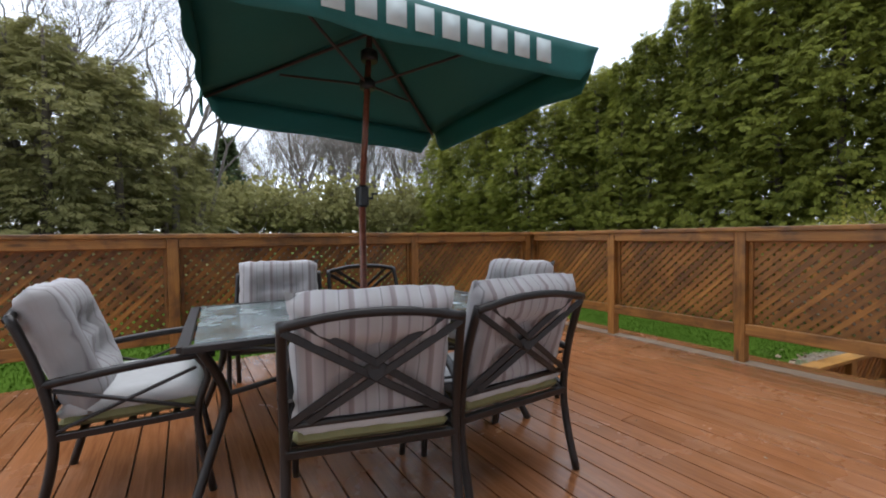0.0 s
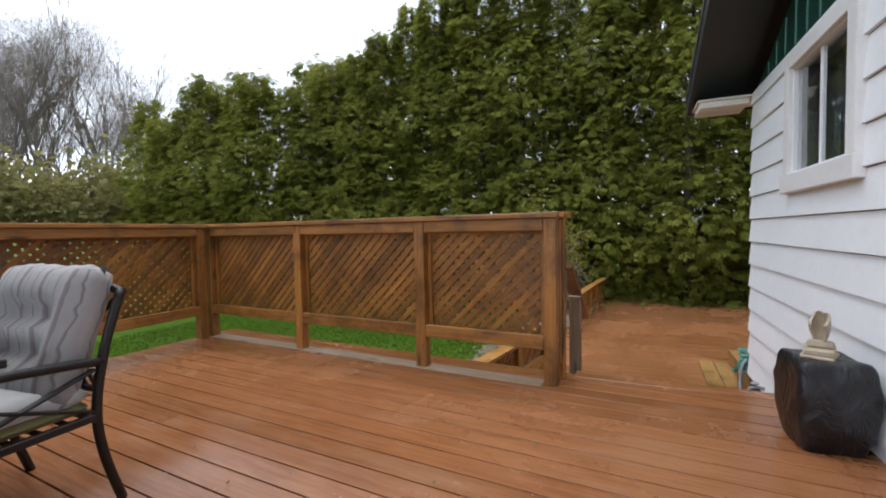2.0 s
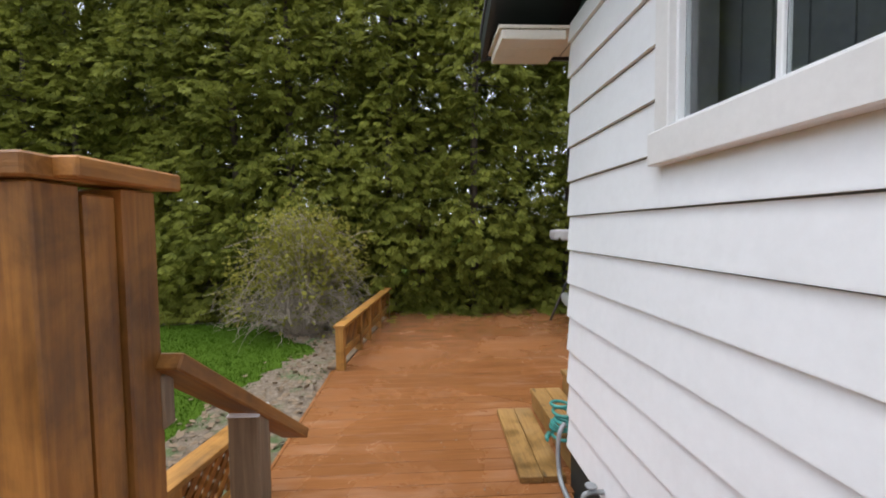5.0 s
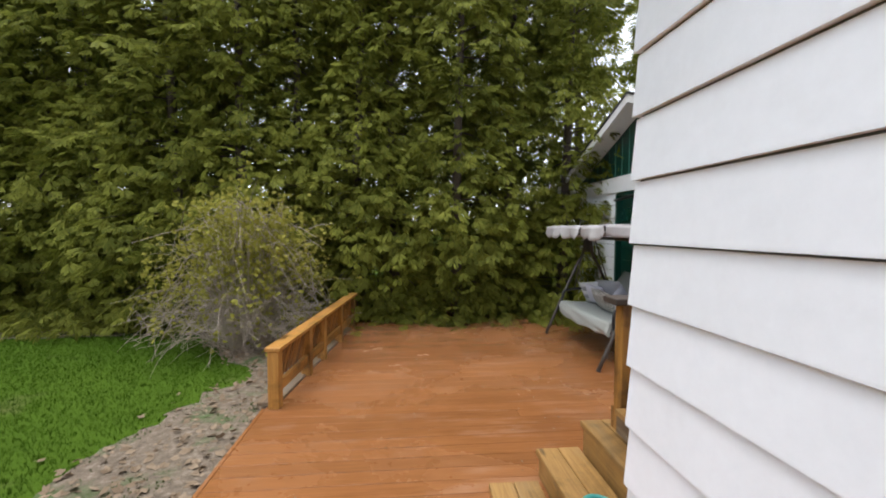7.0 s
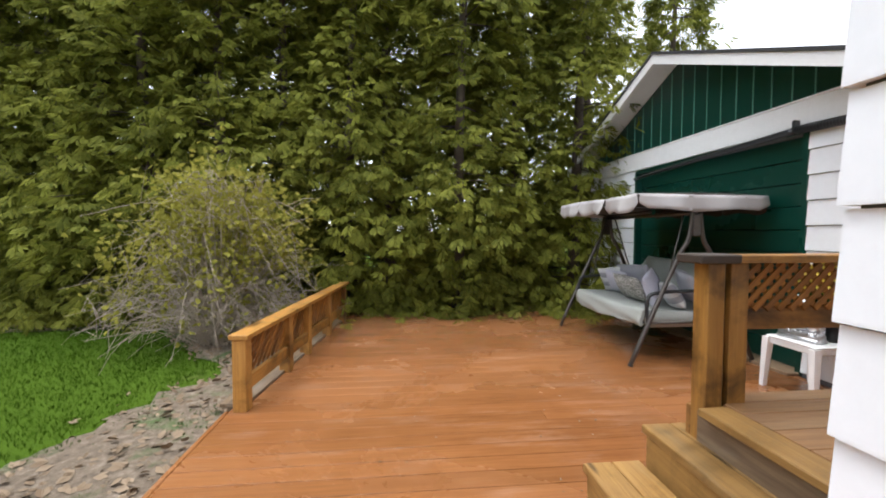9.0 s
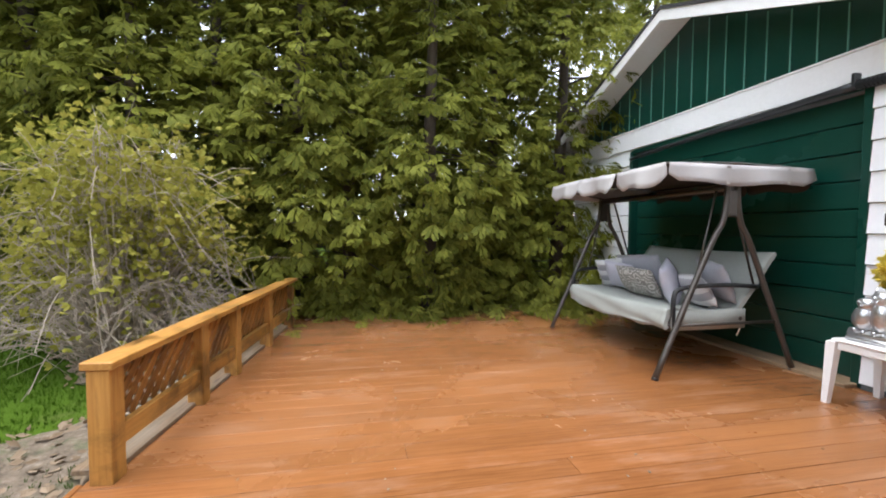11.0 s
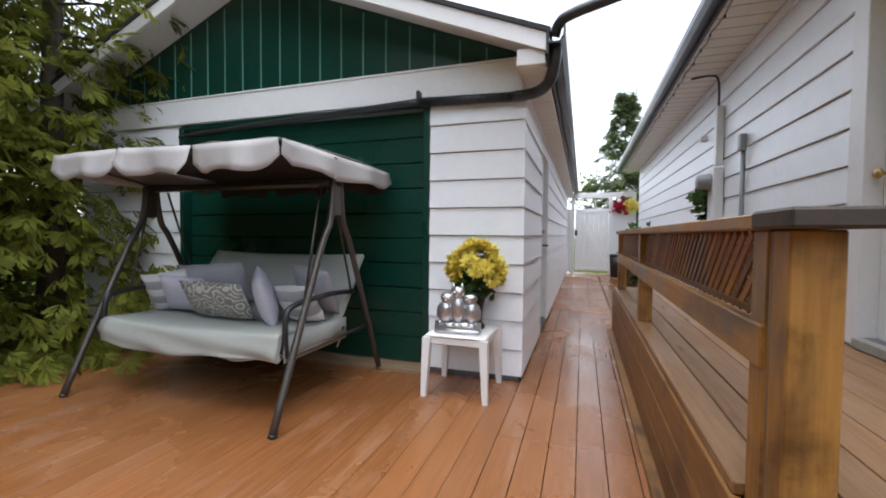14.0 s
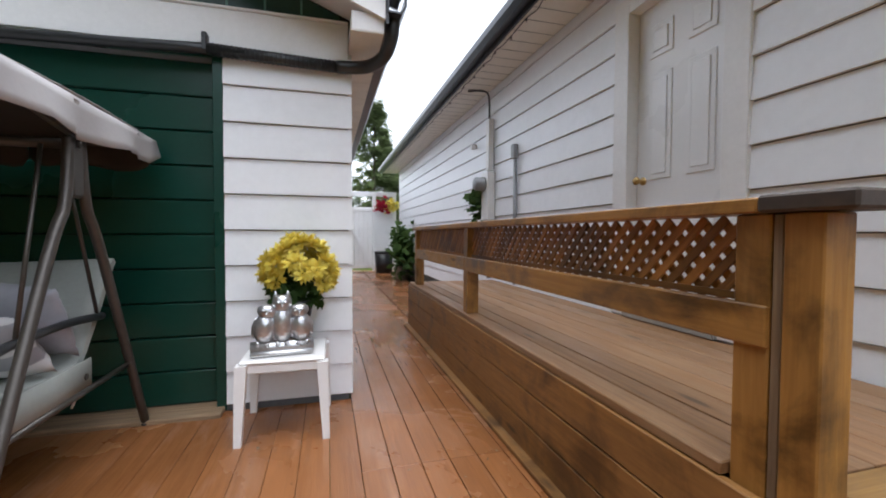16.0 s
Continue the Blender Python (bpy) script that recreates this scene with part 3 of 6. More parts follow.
gable("wall_gable_garage", GX + 0.05, GXE - 0.05, GRIDGE, GY - 0.0, GTOP + 0.16, GZR - 0.075, 0.1, "dark green boarded garage gable with pale battens", 0.2205, 0.022)
bm = B()
for xe in (8.10, 13.6):
    prism(bm, [(GRIDGE, GZR), (xe, GZR - SLOPE * abs(xe - GRIDGE)), (xe, GZR - SLOPE * abs(xe - GRIDGE) - 0.035), (GRIDGE, GZR - 0.035)], 10.75, Matrix.Translation((0, -14.15, 0)))
bmesh.ops.recalc_face_normals(bm, faces=bm.faces)
tagged(link("roof_garage", bm, DARKROOF), "dark shingled garage roof", "roof", kind="structure")
bm = B()
for xe in (8.13, 13.57):
    zz = GZR - SLOPE * abs(xe - GRIDGE)
    prism(bm, [(GRIDGE, GZR - 0.037), (xe, zz - 0.037), (xe, zz - 0.155), (GRIDGE, GZR - 0.155)], 0.03, Matrix.Translation((0, -3.445, 0)))
    prism(bm, [(GRIDGE, GZR - 0.055), (xe, zz - 0.055), (xe, zz - 0.07), (GRIDGE, GZR - 0.07)], 0.365, Matrix.Translation((0, GY + 0.004, 0)))
bmesh.ops.recalc_face_normals(bm, faces=bm.faces)
for x0_, x1_ in ((8.135, GX - 0.003), (GXE + 0.003, 13.56)):
    span(bm, (x0_, GY + 0.004, GTOP - 0.012), (x1_, -3.447, GTOP + 0.10), 0.004)
tagged(link("trim_garage_rake", bm, TRIMW), "white rake boards and soffit of the garage gable", "trim", kind="structure")
bm = B()
span(bm, (8.135, -14.0, GTOP - 0.015), (GX - 0.002, -3.45, GTOP + 0.0))
for i in range(50):
    y = -13.9 + i * 0.2
    span(bm, (8.14, y, GTOP - 0.018), (GX - 0.004, y + 0.005, GTOP - 0.0152))
tagged(link("ceiling_soffit_garage", bm, SOFFIT), "cream slatted soffit under the garage eave", "soffit", kind="structure")
g = gutter("garage_gutter", 8.065, -14.15, -3.40, 2.47, "black metal gutter along the garage eave")
g.matrix_basis = Matrix.Translation((8.065 * 2, 0, 0)) @ Matrix.Diagonal((-1, 1, 1, 1))
part("fascia", span(B(), (8.002, -14.15, 2.36), (8.018, -3.41, 2.52)), BLACKMETAL, g)

# ---- decks ----
floor_high = tagged(new("floor_upper_deck"), "reddish-brown stained upper deck boards, wet", "deck", kind="structure")
floor_high.matrix_basis = U
floor_low = tagged(new("floor_lower_deck"), "orange stained lower deck boards with worn streaks", "deck", kind="structure")
floor_side = tagged(new("floor_side_deck"), "brown boards of the raised side deck along the house", "deck", kind="structure")


def lattice(fence, a, b, z0, z1, pitch=0.064, w=0.042):
    """A lattice panel from a to b (x, y), between heights z0 and z1: two layers of diagonal slats on a thin frame."""
    m = frame_along((*a, 0), (*b, 0))
    length = (Vector(b) - Vector(a)).length
    bm = B()
    span(bm, (0, 0.0105, z0), (length, 0.0145, z0 + 0.02))
    panel = part("lattice_panel", bm, LATTICE, fence)
    panel.matrix_basis = m
    h = z1 - z0
    step = pitch * math.sqrt(2)
    for layer, sgn in ((0.0052, 1), (-0.0052, -1)):
        k = -h + step * 0.5
        while k < length:
            xa, za, xb, zb = k, 0.0, k + h, h
            if xa < 0:
                za, xa = -xa, 0.0
            if xb > length:
                zb, xb = h - (xb - length), length
            if xb - xa > 0.05:
                if sgn < 0:
                    xa, xb = length - xa, length - xb
                beam("slat", (xa, -layer, z0 + za), (xb, -layer, z0 + zb), 0.010 if pitch > 0.06 else 0.006, w, LATTICE, panel, up=(-0.7 * sgn, 0, 0.7), bevel=0.0)
            k += step
    return panel


def privacy_fence(name, m, posts, label, ends=(True, True)):
    """A stained fence of posts, two rails, a flat cap and lattice between; posts are distances along its own x."""
    f = thing(name, m, label, "fence", "deck fences")
    for k, s in enumerate(posts):
        beam("post", (s, 0, HIGH), (s, 0, 1.815), 0.09, 0.09, FENCE, f, up=(0, 1, 0))
    for s, e in zip(posts, posts[1:]):
        a, b = s + 0.047, e - 0.047
        beam("top_rail", (a, 0.022, 1.772), (b, 0.022, 1.772), 0.04, 0.088, FENCE, f)
        beam("bottom_rail", (a, 0.022, 0.918), (b, 0.022, 0.918), 0.04, 0.10, FENCE, f)
        beam("top_nailer", (a, -0.022, 1.765), (b, -0.022, 1.765), 0.04, 0.09, FENCE, f)
        beam("bottom_nailer", (a, -0.022, 0.90), (b, -0.022, 0.90), 0.04, 0.088, FENCE, f)
        beam("side_nailer", (a + 0.016, -0.03, 0.948), (a + 0.016, -0.03, 1.718), 0.03, 0.026, FENCE, f, up=(0, 1, 0))
        beam("side_nailer", (b - 0.016, -0.03, 0.948), (b - 0.016, -0.03, 1.718), 0.03, 0.026, FENCE, f, up=(0, 1, 0))
        lattice(f, (a, -0.058), (b, -0.058), 0.90, 1.775, 0.062, 0.041)
    s = posts[0] - 0.06
    while s < posts[-1] + 0.05:
        e = min(s + 3.66, posts[-1] + 0.06)
        beam("cap", (s, 0, 1.836), (e - 0.003, 0, 1.836), 0.14, 0.038, FENCE, f)
        s = e
    return f


# East fence runs along the deck's edge; north fence along its far side
privacy_fence("deck_fence", U @ pose(0, 0, 0, 0, 0, 90), [0.0, 1.066, 2.43, 3.78], "brown stained wooden deck fence with lattice panels")
privacy_fence("deck_fence", U @ pose(-0.045, 3.78, 0, 0, 0, 180), [0.09 + 0.002, 1.95, 4.42, 6.88, 9.3], "brown stained wooden deck fence with lattice panels")

# Doubled end post with a stub board, handrail and newel of the steps
fe = thing("fence_end_post", U, "doubled stained end posts with a boarded side", "fence post", "deck fences")
beam("post", (0.163, -0.02, 0.0), (0.163, -0.02, 1.815), 0.09, 0.09, FENCE, fe, up=(0, 1, 0))
beam("board", (0.082, -0.036, 0.75), (0.082, -0.036, 1.80), 0.07, 0.03, FENCE, fe, up=(0, 1, 0))
beam("cap", (-0.02, -0.035, 1.8375), (0.245, -0.035, 1.8375), 0.13, 0.036, FENCE, fe)
hr = thing("stair_handrail", Matrix(), "weathered wooden handrail with a square newel beside the steps", "handrail")
beam("newel", (4.98, 0.49, 0.0), (4.98, 0.49, 1.175), 0.09, 0.09, OLDWOOD, hr, up=(0, 1, 0))
part("newel_cap", lathe(B(), [(0.066, 1.175), (0.066, 1.181), (0.03, 1.195), (0.004, 1.202)], 4, Matrix.Translation((4.98, 0.49, 0)) @ pose(0, 0, 0, 0, 0, 45)), TRIMW, hr)
beam("rail", (4.60, 0.515, 1.455), (5.32, 0.455, 0.935), 0.10, 0.038, FENCE, hr)
beam("bracket", (4.625, 0.52, 1.30), (4.625, 0.52, 1.42), 0.02, 0.04, OLDWOOD, hr)

# Steps from the upper deck to the lower one
for k in range(3):
    st = thing("deck_step", Matrix(), "orange stained wooden step between the two decks", "step", "steps between the decks")
    z = HIGH - 0.1525 * (k + 1)
    x = 4.775 + 0.25 * k
    if k == 0:
        beam("nosing", (4.705, -1.0, HIGH - 0.0125), (4.705, 0.46, HIGH - 0.0125), 0.14, 0.035, DECK_LOW, st)
    beam("riser", (x + 0.005, -0.98, z - 0.01 + 0.06), (x + 0.005, 0.40, z - 0.01 + 0.06), 0.02, 0.12, DECK_LOW, st)
    beam("tread", (x + 0.075, -0.98, z - 0.018), (x + 0.075, 0.40, z - 0.018), 0.138, 0.035, DECK_LOW, st)
    beam("tread", (x + 0.22, -0.98, z - 0.018), (x + 0.22, 0.40, z - 0.018), 0.138, 0.035, DECK_LOW, st)
    beam("support", (x + 0.12, -0.9, 0.0), (x + 0.12, -0.9, z - 0.036), 0.09, 0.04, OLDWOOD, st)
    beam("support", (x + 0.12, 0.3, 0.0), (x + 0.12, 0.3, z - 0.036), 0.09, 0.04, OLDWOOD, st)

# Low rails of the lower deck
def low_rail(name, a, b, posts, label):
    f = thing(name, frame_along((*a, 0), (*b, 0)), label, "railing", "low deck railings")
    length = (Vector(b) - Vector(a)).length
    for k, s in enumerate(posts):
        beam("post", (s, 0, -0.02), (s, 0, 0.527), 0.10, 0.10, SIDEWOOD, f, up=(0, 1, 0))
    beam("cap", (-0.06, 0, 0.546), (length + 0.06, 0, 0.546), 0.14, 0.036, SIDEWOOD, f)
    for s, e in zip(posts, posts[1:]):
        beam("lower_rail", (s + 0.052, -0.02, 0.19), (e - 0.052, -0.02, 0.19), 0.04, 0.10, SIDEWOOD, f)
        lattice(f, (s + 0.052, 0.012), (e - 0.052, 0.012), 0.24, 0.525)
    return f


lr_ = low_rail("low_railing", (8.83, 0.975), (11.95, 0.66), [0.0, 0.86, 1.42, 2.24, 3.06], "low stained railing with lattice at the deck edge")
beam("edge_ledge", (0.05, 0.10, 0.008), (3.1, 0.10, 0.008), 0.20, 0.03, OLDWOOD, lr_, label="weathered ledge board at the deck edge")
low_rail("low_railing", (4.85, 1.30), (6.42, 1.03), [0.0, 0.8, 1.58], "low stained railing with lattice beside the steps")

# Side deck along the house: rail, skirt and steps
sr = thing("side_deck_railing", Matrix(), "stained railing with a lattice strip on the side deck", "railing")
RX = 7.435
for y in (-3.86, -5.68):
    beam("post", (RX, y, SIDE), (RX, y, 1.17), 0.09, 0.09, SIDEWOOD, sr, up=(0, 1, 0))
beam("spacer", (RX + 0.012, -1.626, 0.3), (RX + 0.012, -1.626, 1.17), 0.06, 0.026, OLDWOOD, sr, up=(0, 1, 0))
beam("post", (RX, -1.571, 0.0), (RX, -1.571, 1.17), 0.094, 0.082, SIDEWOOD, sr, up=(0, 1, 0))
beam("post", (RX, -1.685, 0.3), (RX, -1.685, 1.17), 0.09, 0.088, SIDEWOOD, sr, up=(0, 1, 0))
for a, b in ((-1.72, -3.81), (-3.91, -5.63)):
    beam("mid_rail", (RX + 0.040, a + 0.078 if a > -2 else a + 0.05, 0.905), (RX + 0.040, b - 0.047, 0.905), 0.03, 0.10, SIDEWOOD, sr)
    lattice(sr, (RX, a), (RX, b), 0.955, 1.165, 0.044, 0.026)
beam("cap", (RX, -1.66, 1.19), (RX, -5.76, 1.19), 0.14, 0.036, SIDEWOOD, sr)
part("end_cap", span(B(), (RX - 0.09, -1.655, 1.172), (RX + 0.075, -1.46, 1.212), 0.006), CAPDARK, sr, "dark brown cap end")
sk = thing("side_deck_skirt", Matrix(), "brown boards closing the side of the raised deck", "deck skirt")
for k in range(3):
    beam("board", (RX + 0.062, -1.53, 0.085 + 0.168 * k), (RX + 0.062, -5.98, 0.085 + 0.168 * k), 0.03, 0.162, SKIRT, sk)
beam("ledge", (RX + 0.10, -1.50, 0.012), (RX + 0.10, -5.98, 0.012), 0.06, 0.025, SKIRT, sk)
beam("end_board", (RX, -5.98, 0.25), (HX + 0.06, -5.98, 0.25), 0.03, 0.48, SKIRT, sk)
for k, (y0, z) in enumerate(((-1.06, 0.18), (-1.36, 0.36))):
    st = thing("side_step", Matrix(), "pale worn wooden step up to the side deck", "step", "steps to the side deck")
    for j in range(2):
        beam("tread", (HX + 0.02, y0 - 0.075 - 0.148 * j, z - 0.02), (7.60, y0 - 0.075 - 0.148 * j, z - 0.02), 0.142, 0.04, TREAD, st)
    beam("riser", (HX + 0.04, y0 - 0.03, z / 2 - 0.02), (7.58, y0 - 0.03, z / 2 - 0.02), 0.025, z - 0.04, TREAD, st)
lb = thing("landing_board", Matrix(), "pale wooden board lying on the lower deck by the steps", "board")
for j in range(2):
    beam("plank", (6.40, -0.765 - 0.16 * j, 0.023), (7.47, -0.80 - 0.16 * j, 0.023), 0.155, 0.045, TREAD, lb)

# ---- garage and house joinery ----
dg = thing("garage_door", Matrix.Translation((0, GY - 0.10, 0)), "dark green panelled garage door, shut", "garage door", kind="structure")
rows = 10
hh = (GD[3] - GD[2]) / rows
for k in range(rows):
    part("door_panel", span(B(), (GD[0] + 0.03, 0, GD[2] + k * hh + 0.004), (GD[1] - 0.03, 0.035, GD[2] + (k + 1) * hh - 0.004), 0.006), GREEN, dg)
part("backing", span(B(), (GD[0] + 0.03, -0.02, GD[2]), (GD[1] - 0.03, -0.001, GD[3])), DARKEAVE, dg)
bm = B()
span(bm, (GD[0] - 0.03, -0.02, 0.0), (GD[0] + 0.028, 0.122, GD[3] + 0.03), 0.003)
span(bm, (GD[1] - 0.028, -0.02, 0.0), (GD[1] + 0.03, 0.122, GD[3] + 0.03), 0.003)
span(bm, (GD[0] + 0.029, -0.02, GD[3] + 0.002), (GD[1] - 0.029, 0.122, GD[3] + 0.05), 0.003)
part("door_frame", bm, GREEN, dg)
sill = tagged(link("trim_garage_sill", span(B(), (GD[0] - 0.02, GY - 0.12, -0.05), (GD[1] + 0.02, GY + 0.14, 0.028), 0.006), OLDWOOD), "weathered sill board under the garage door", "sill", kind="structure")
sd = thing("side_door", Matrix.Translation((GX, 0, 0)), "grey-green panelled side door of the garage, shut", "door", kind="structure")
part("leaf", span(B(), (0.05, SD[0] + 0.05, SD[2] + 0.01), (0.09, SD[1] - 0.05, SD[3] - 0.05), 0.003), GREYGREEN, sd)
ymid = (SD[0] + SD[1]) / 2
for ya, yb in ((SD[0] + 0.14, ymid - 0.03), (ymid + 0.03, SD[1] - 0.14)):
    part("panel", span(B(), (0.036, ya, 1.05), (0.052, yb, 1.45), 0.008), GREYGREEN, sd)
    part("panel", span(B(), (0.036, ya, 0.30), (0.052, yb, 0.92), 0.008), GREYGREEN, sd)
part("pane", span(B(), (0.042, SD[0] + 0.17, 1.55), (0.0495, SD[1] - 0.17, 1.98)), GREEN, sd, "dull green glass pane")
bm = B()
span(bm, (-0.02, SD[0] - 0.07, 0.05), (0.10, SD[0] + 0.048, SD[3] + 0.06), 0.003)
span(bm, (-0.02, SD[1] - 0.048, 0.05), (0.10, SD[1] + 0.03, SD[3] + 0.06), 0.003)
span(bm, (-0.018, SD[0] + 0.049, SD[3] - 0.045), (0.10, SD[1] - 0.049, SD[3] + 0.06), 0.003)
part("door_frame", bm, TRIMW, sd)
h = part("handle", tube(B(), [(0.036, SD[0] + 0.10, 1.02), (-0.02, SD[0] + 0.10, 1.02), (-0.03, SD[0] + 0.11, 1.02), (-0.03, SD[0] + 0.22, 1.02)], 0.012), BLACKMETAL, sd)
part("lock", lathe(B(), [(0.03, 0), (0.03, 0.012), (0.014, 0.016), (0.014, 0.03)], 14, Matrix.Translation((0.037, SD[0] + 0.10, 1.20)) @ pose(0, 0, 0, 0, -90, 0)), BRASS, sd)

# House window on the gable wall
wd = thing("window_1", Matrix.Translation((0, HY, 0)), "white framed sliding window with dark glass", "window", kind="structure")
x0, x1, z0, z1 = WIN
MX = 4.80
bm = B()
span(bm, (x0 - 0.11, 0.001, z0 - 0.005), (x0, 0.05, z1 + 0.10), 0.004)
span(bm, (x1, 0.001, z0 - 0.005), (x1 + 0.09, 0.05, z1 + 0.10), 0.004)
span(bm, (x0 + 0.001, 0.001, z1), (x1 - 0.001, 0.05, z1 + 0.10), 0.004)
part("window_trim", bm, TRIMW, wd)
part("window_sill", span(B(), (x0 - 0.13, 0.001, z0 - 0.14), (x1 + 0.12, 0.062, z0 - 0.007), 0.006), TRIMW, wd)
bm = B()
for a, b in (((x0, -0.035, z0), (x0 + 0.014, 0.02, z1)), ((x1 - 0.014, -0.035, z0), (x1, 0.02, z1)), ((x0 + 0.015, -0.035, z0), (x1 - 0.015, 0.02, z0 + 0.014)), ((x0 + 0.015, -0.035, z1 - 0.014), (x1 - 0.015, 0.02, z1))):
    span(bm, a, b, 0.003)
part("window_frame", bm, VINYL, wd)
part("mullion", span(B(), (MX - 0.011, -0.03, z0 + 0.015), (MX + 0.011, 0.004, z1 - 0.015), 0.003), VINYL, wd)
for a, b in ((x0 + 0.015, MX - 0.012), (MX + 0.012, x1 - 0.015)):
    p = part("pane", span(B(), (a, -0.014, z0 + 0.015), (b, -0.008, z1 - 0.015)), GLASS, wd)
    p.visible_shadow = False
# Overlapping strips added behind the panes to imitate the grey insect screen.
bm = B()
for k in range(16):
    xx = x0 - 0.08 + k * 0.068
    span(bm, (xx - 0.012, -0.20 - 0.006 * (k % 2), z0 - 0.1), (xx + 0.07, -0.195 - 0.006 * (k % 2), z1 + 0.05))
cu = thing("window_curtain", Matrix.Translation((0, HY, 0)), "dark grey strips added behind the window in place of its insect screen", "curtain")
part("blind", bm, SCREENGREY, cu)

# House door on the east wall
hd = thing("house_door", Matrix.Translation((HX, 0, 0)), "white six-panel house door, shut", "door", kind="structure")
ya, yb, za, zb = DOORH
part("leaf", span(B(), (-0.10, ya + 0.05, za), (-0.055, yb - 0.05, zb - 0.04), 0.003), VINYL, hd)
ym = (ya + yb) / 2
for a, b in ((ya + 0.16, ym - 0.06), (ym + 0.06, yb - 0.16)):
    for lo, hi in ((za + 0.16, za + 0.72), (za + 0.90, za + 1.60), (za + 1.72, za + 1.93)):
        bm = B()
        span(bm, (-0.056, a, lo), (-0.047, b, hi), 0.004)
        span(bm, (-0.048, a + 0.035, lo + 0.035), (-0.040, b - 0.035, hi - 0.035), 0.005)
        part("panel", bm, VINYL, hd)
bm = B()
span(bm, (-0.11, ya - 0.10, za - 0.05), (0.035, ya + 0.048, zb + 0.08), 0.004)
span(bm, (-0.11, yb - 0.048, za - 0.05), (0.035, yb + 0.10, zb + 0.08), 0.004)
span(bm, (-0.11, ya + 0.049, zb - 0.038), (0.035, yb - 0.049, zb + 0.08), 0.004)
part("door_frame", bm, TRIMW, hd)
part("knob", lathe(B(), [(0.028, 0), (0.028, 0.008), (0.011, 0.012), (0.011, 0.04), (0.026, 0.05), (0.029, 0.062), (0.02, 0.075), (0.004, 0.078)], 16, Matrix.Translation((-0.055, ya + 0.115, 1.50)) @ pose(0, 0, 0, 0, 90, 0)), BRASS, hd)
part("threshold", span(B(), (-0.12, ya + 0.049, za - 0.055), (0.06, yb - 0.049, za - 0.003), 0.004), CONCRETE, hd)

# Gate across the far end of the walkway
gt = thing("garden_gate", Matrix.Translation((0, -14.0, 0)), "white boarded garden gate under a header beam", "gate")
for k in range(7):
    part("board", span(B(), (7.14 + k * 0.135, 0.0, 0.07), (7.14 + k * 0.135 + 0.131, 0.022, 1.96), 0.003), VINYL, gt)
for p0, p1 in (((7.14, 0.03, 0.14), (8.08, 0.03, 0.14)), ((7.14, 0.03, 1.88), (8.08, 0.03, 1.88)), ((7.2, 0.032, 0.2), (8.0, 0.032, 1.82))):
    beam("brace", p0, p1, 0.02, 0.09, VINYL, gt)
for xx in (7.08, 8.16, 6.44):
    beam("post", (xx, 0.0, 0.0), (xx, 0.0, 2.30), 0.10, 0.10, VINYL, gt, up=(0, 1, 0))
beam("header", (6.39, 0, 2.37), (8.30, 0, 2.37), 0.10, 0.14, VINYL, gt)
beam("side_panel", (6.49, 0, 1.0), (7.03, 0, 1.0), 0.02, 1.92, VINYL, gt)
beam("side_panel", (8.212, 0, 1.0), (8.33, 0, 1.0), 0.02, 1.92, VINYL, gt)
part("latch", span(B(), (8.02, 0.03, 1.15), (8.10, 0.05, 1.32), 0.004), BLACKMETAL, gt)

# ---- trees and plants ----


def fan_template(blades, length, spread, width, droop):
    """A flat fan of narrow leaf blades in x, with tips drooping."""
    v, f = [], []
    for k in range(blades):
        t = (k + 0.5) / blades
        a = (t - 0.5) * spread
        root = length * 0.55 * t if blades > 5 else 0.0
        s = -1 if k % 2 else 1
        ang = s * (0.35 + 0.25 * (k % 3)) if blades > 5 else a
        ln = length * (0.62 - 0.35 * t) if blades > 5 else length
        d = np.array([math.cos(ang), math.sin(ang), 0.0])
        q = np.array([-math.sin(ang), math.cos(ang), 0.25 * s])
        p0 = np.array([root, 0, -droop * root * root])
        p1 = p0 + d * ln * 0.55 - np.array([0, 0, droop * 0.2 * ln])
        p2 = p0 + d * ln - np.array([0, 0, droop * ln * 0.7])
        i = len(v)
        v += [p0, p1 + q * width * 0.5, p2, p1 - q * width * 0.5]
        f.append((i, i + 1, i + 2, i + 3))
    return np.array(v), np.array(f)


def scatter(template, pos, yaw, pitch, roll, size):
    """Copies of a template (verts, quads) at many places, as arrays."""
    v, f = template
    cy, sy, cp, sp, cr, sr_ = np.cos(yaw), np.sin(yaw), np.cos(pitch), np.sin(pitch), np.cos(roll), np.sin(roll)
    zero, one = np.zeros_like(yaw), np.ones_like(yaw)
    rz = np.stack([np.stack([cy, -sy, zero], -1), np.stack([sy, cy, zero], -1), np.stack([zero, zero, one], -1)], 1)
    ry = np.stack([np.stack([cp, zero, sp], -1), np.stack([zero, one, zero], -1), np.stack([-sp, zero, cp], -1)], 1)
    rx = np.stack([np.stack([one, zero, zero], -1), np.stack([zero, cr, -sr_], -1), np.stack([zero, sr_, cr], -1)], 1)
    r = rz @ ry @ rx
    out = np.einsum("nij,kj->nki", r, v) * size[:, None, None] + pos[:, None, :]
    faces = f[None] + (np.arange(len(pos)) * len(v))[:, None, None]
    return out.reshape(-1, 3), faces.reshape(-1, f.shape[1])


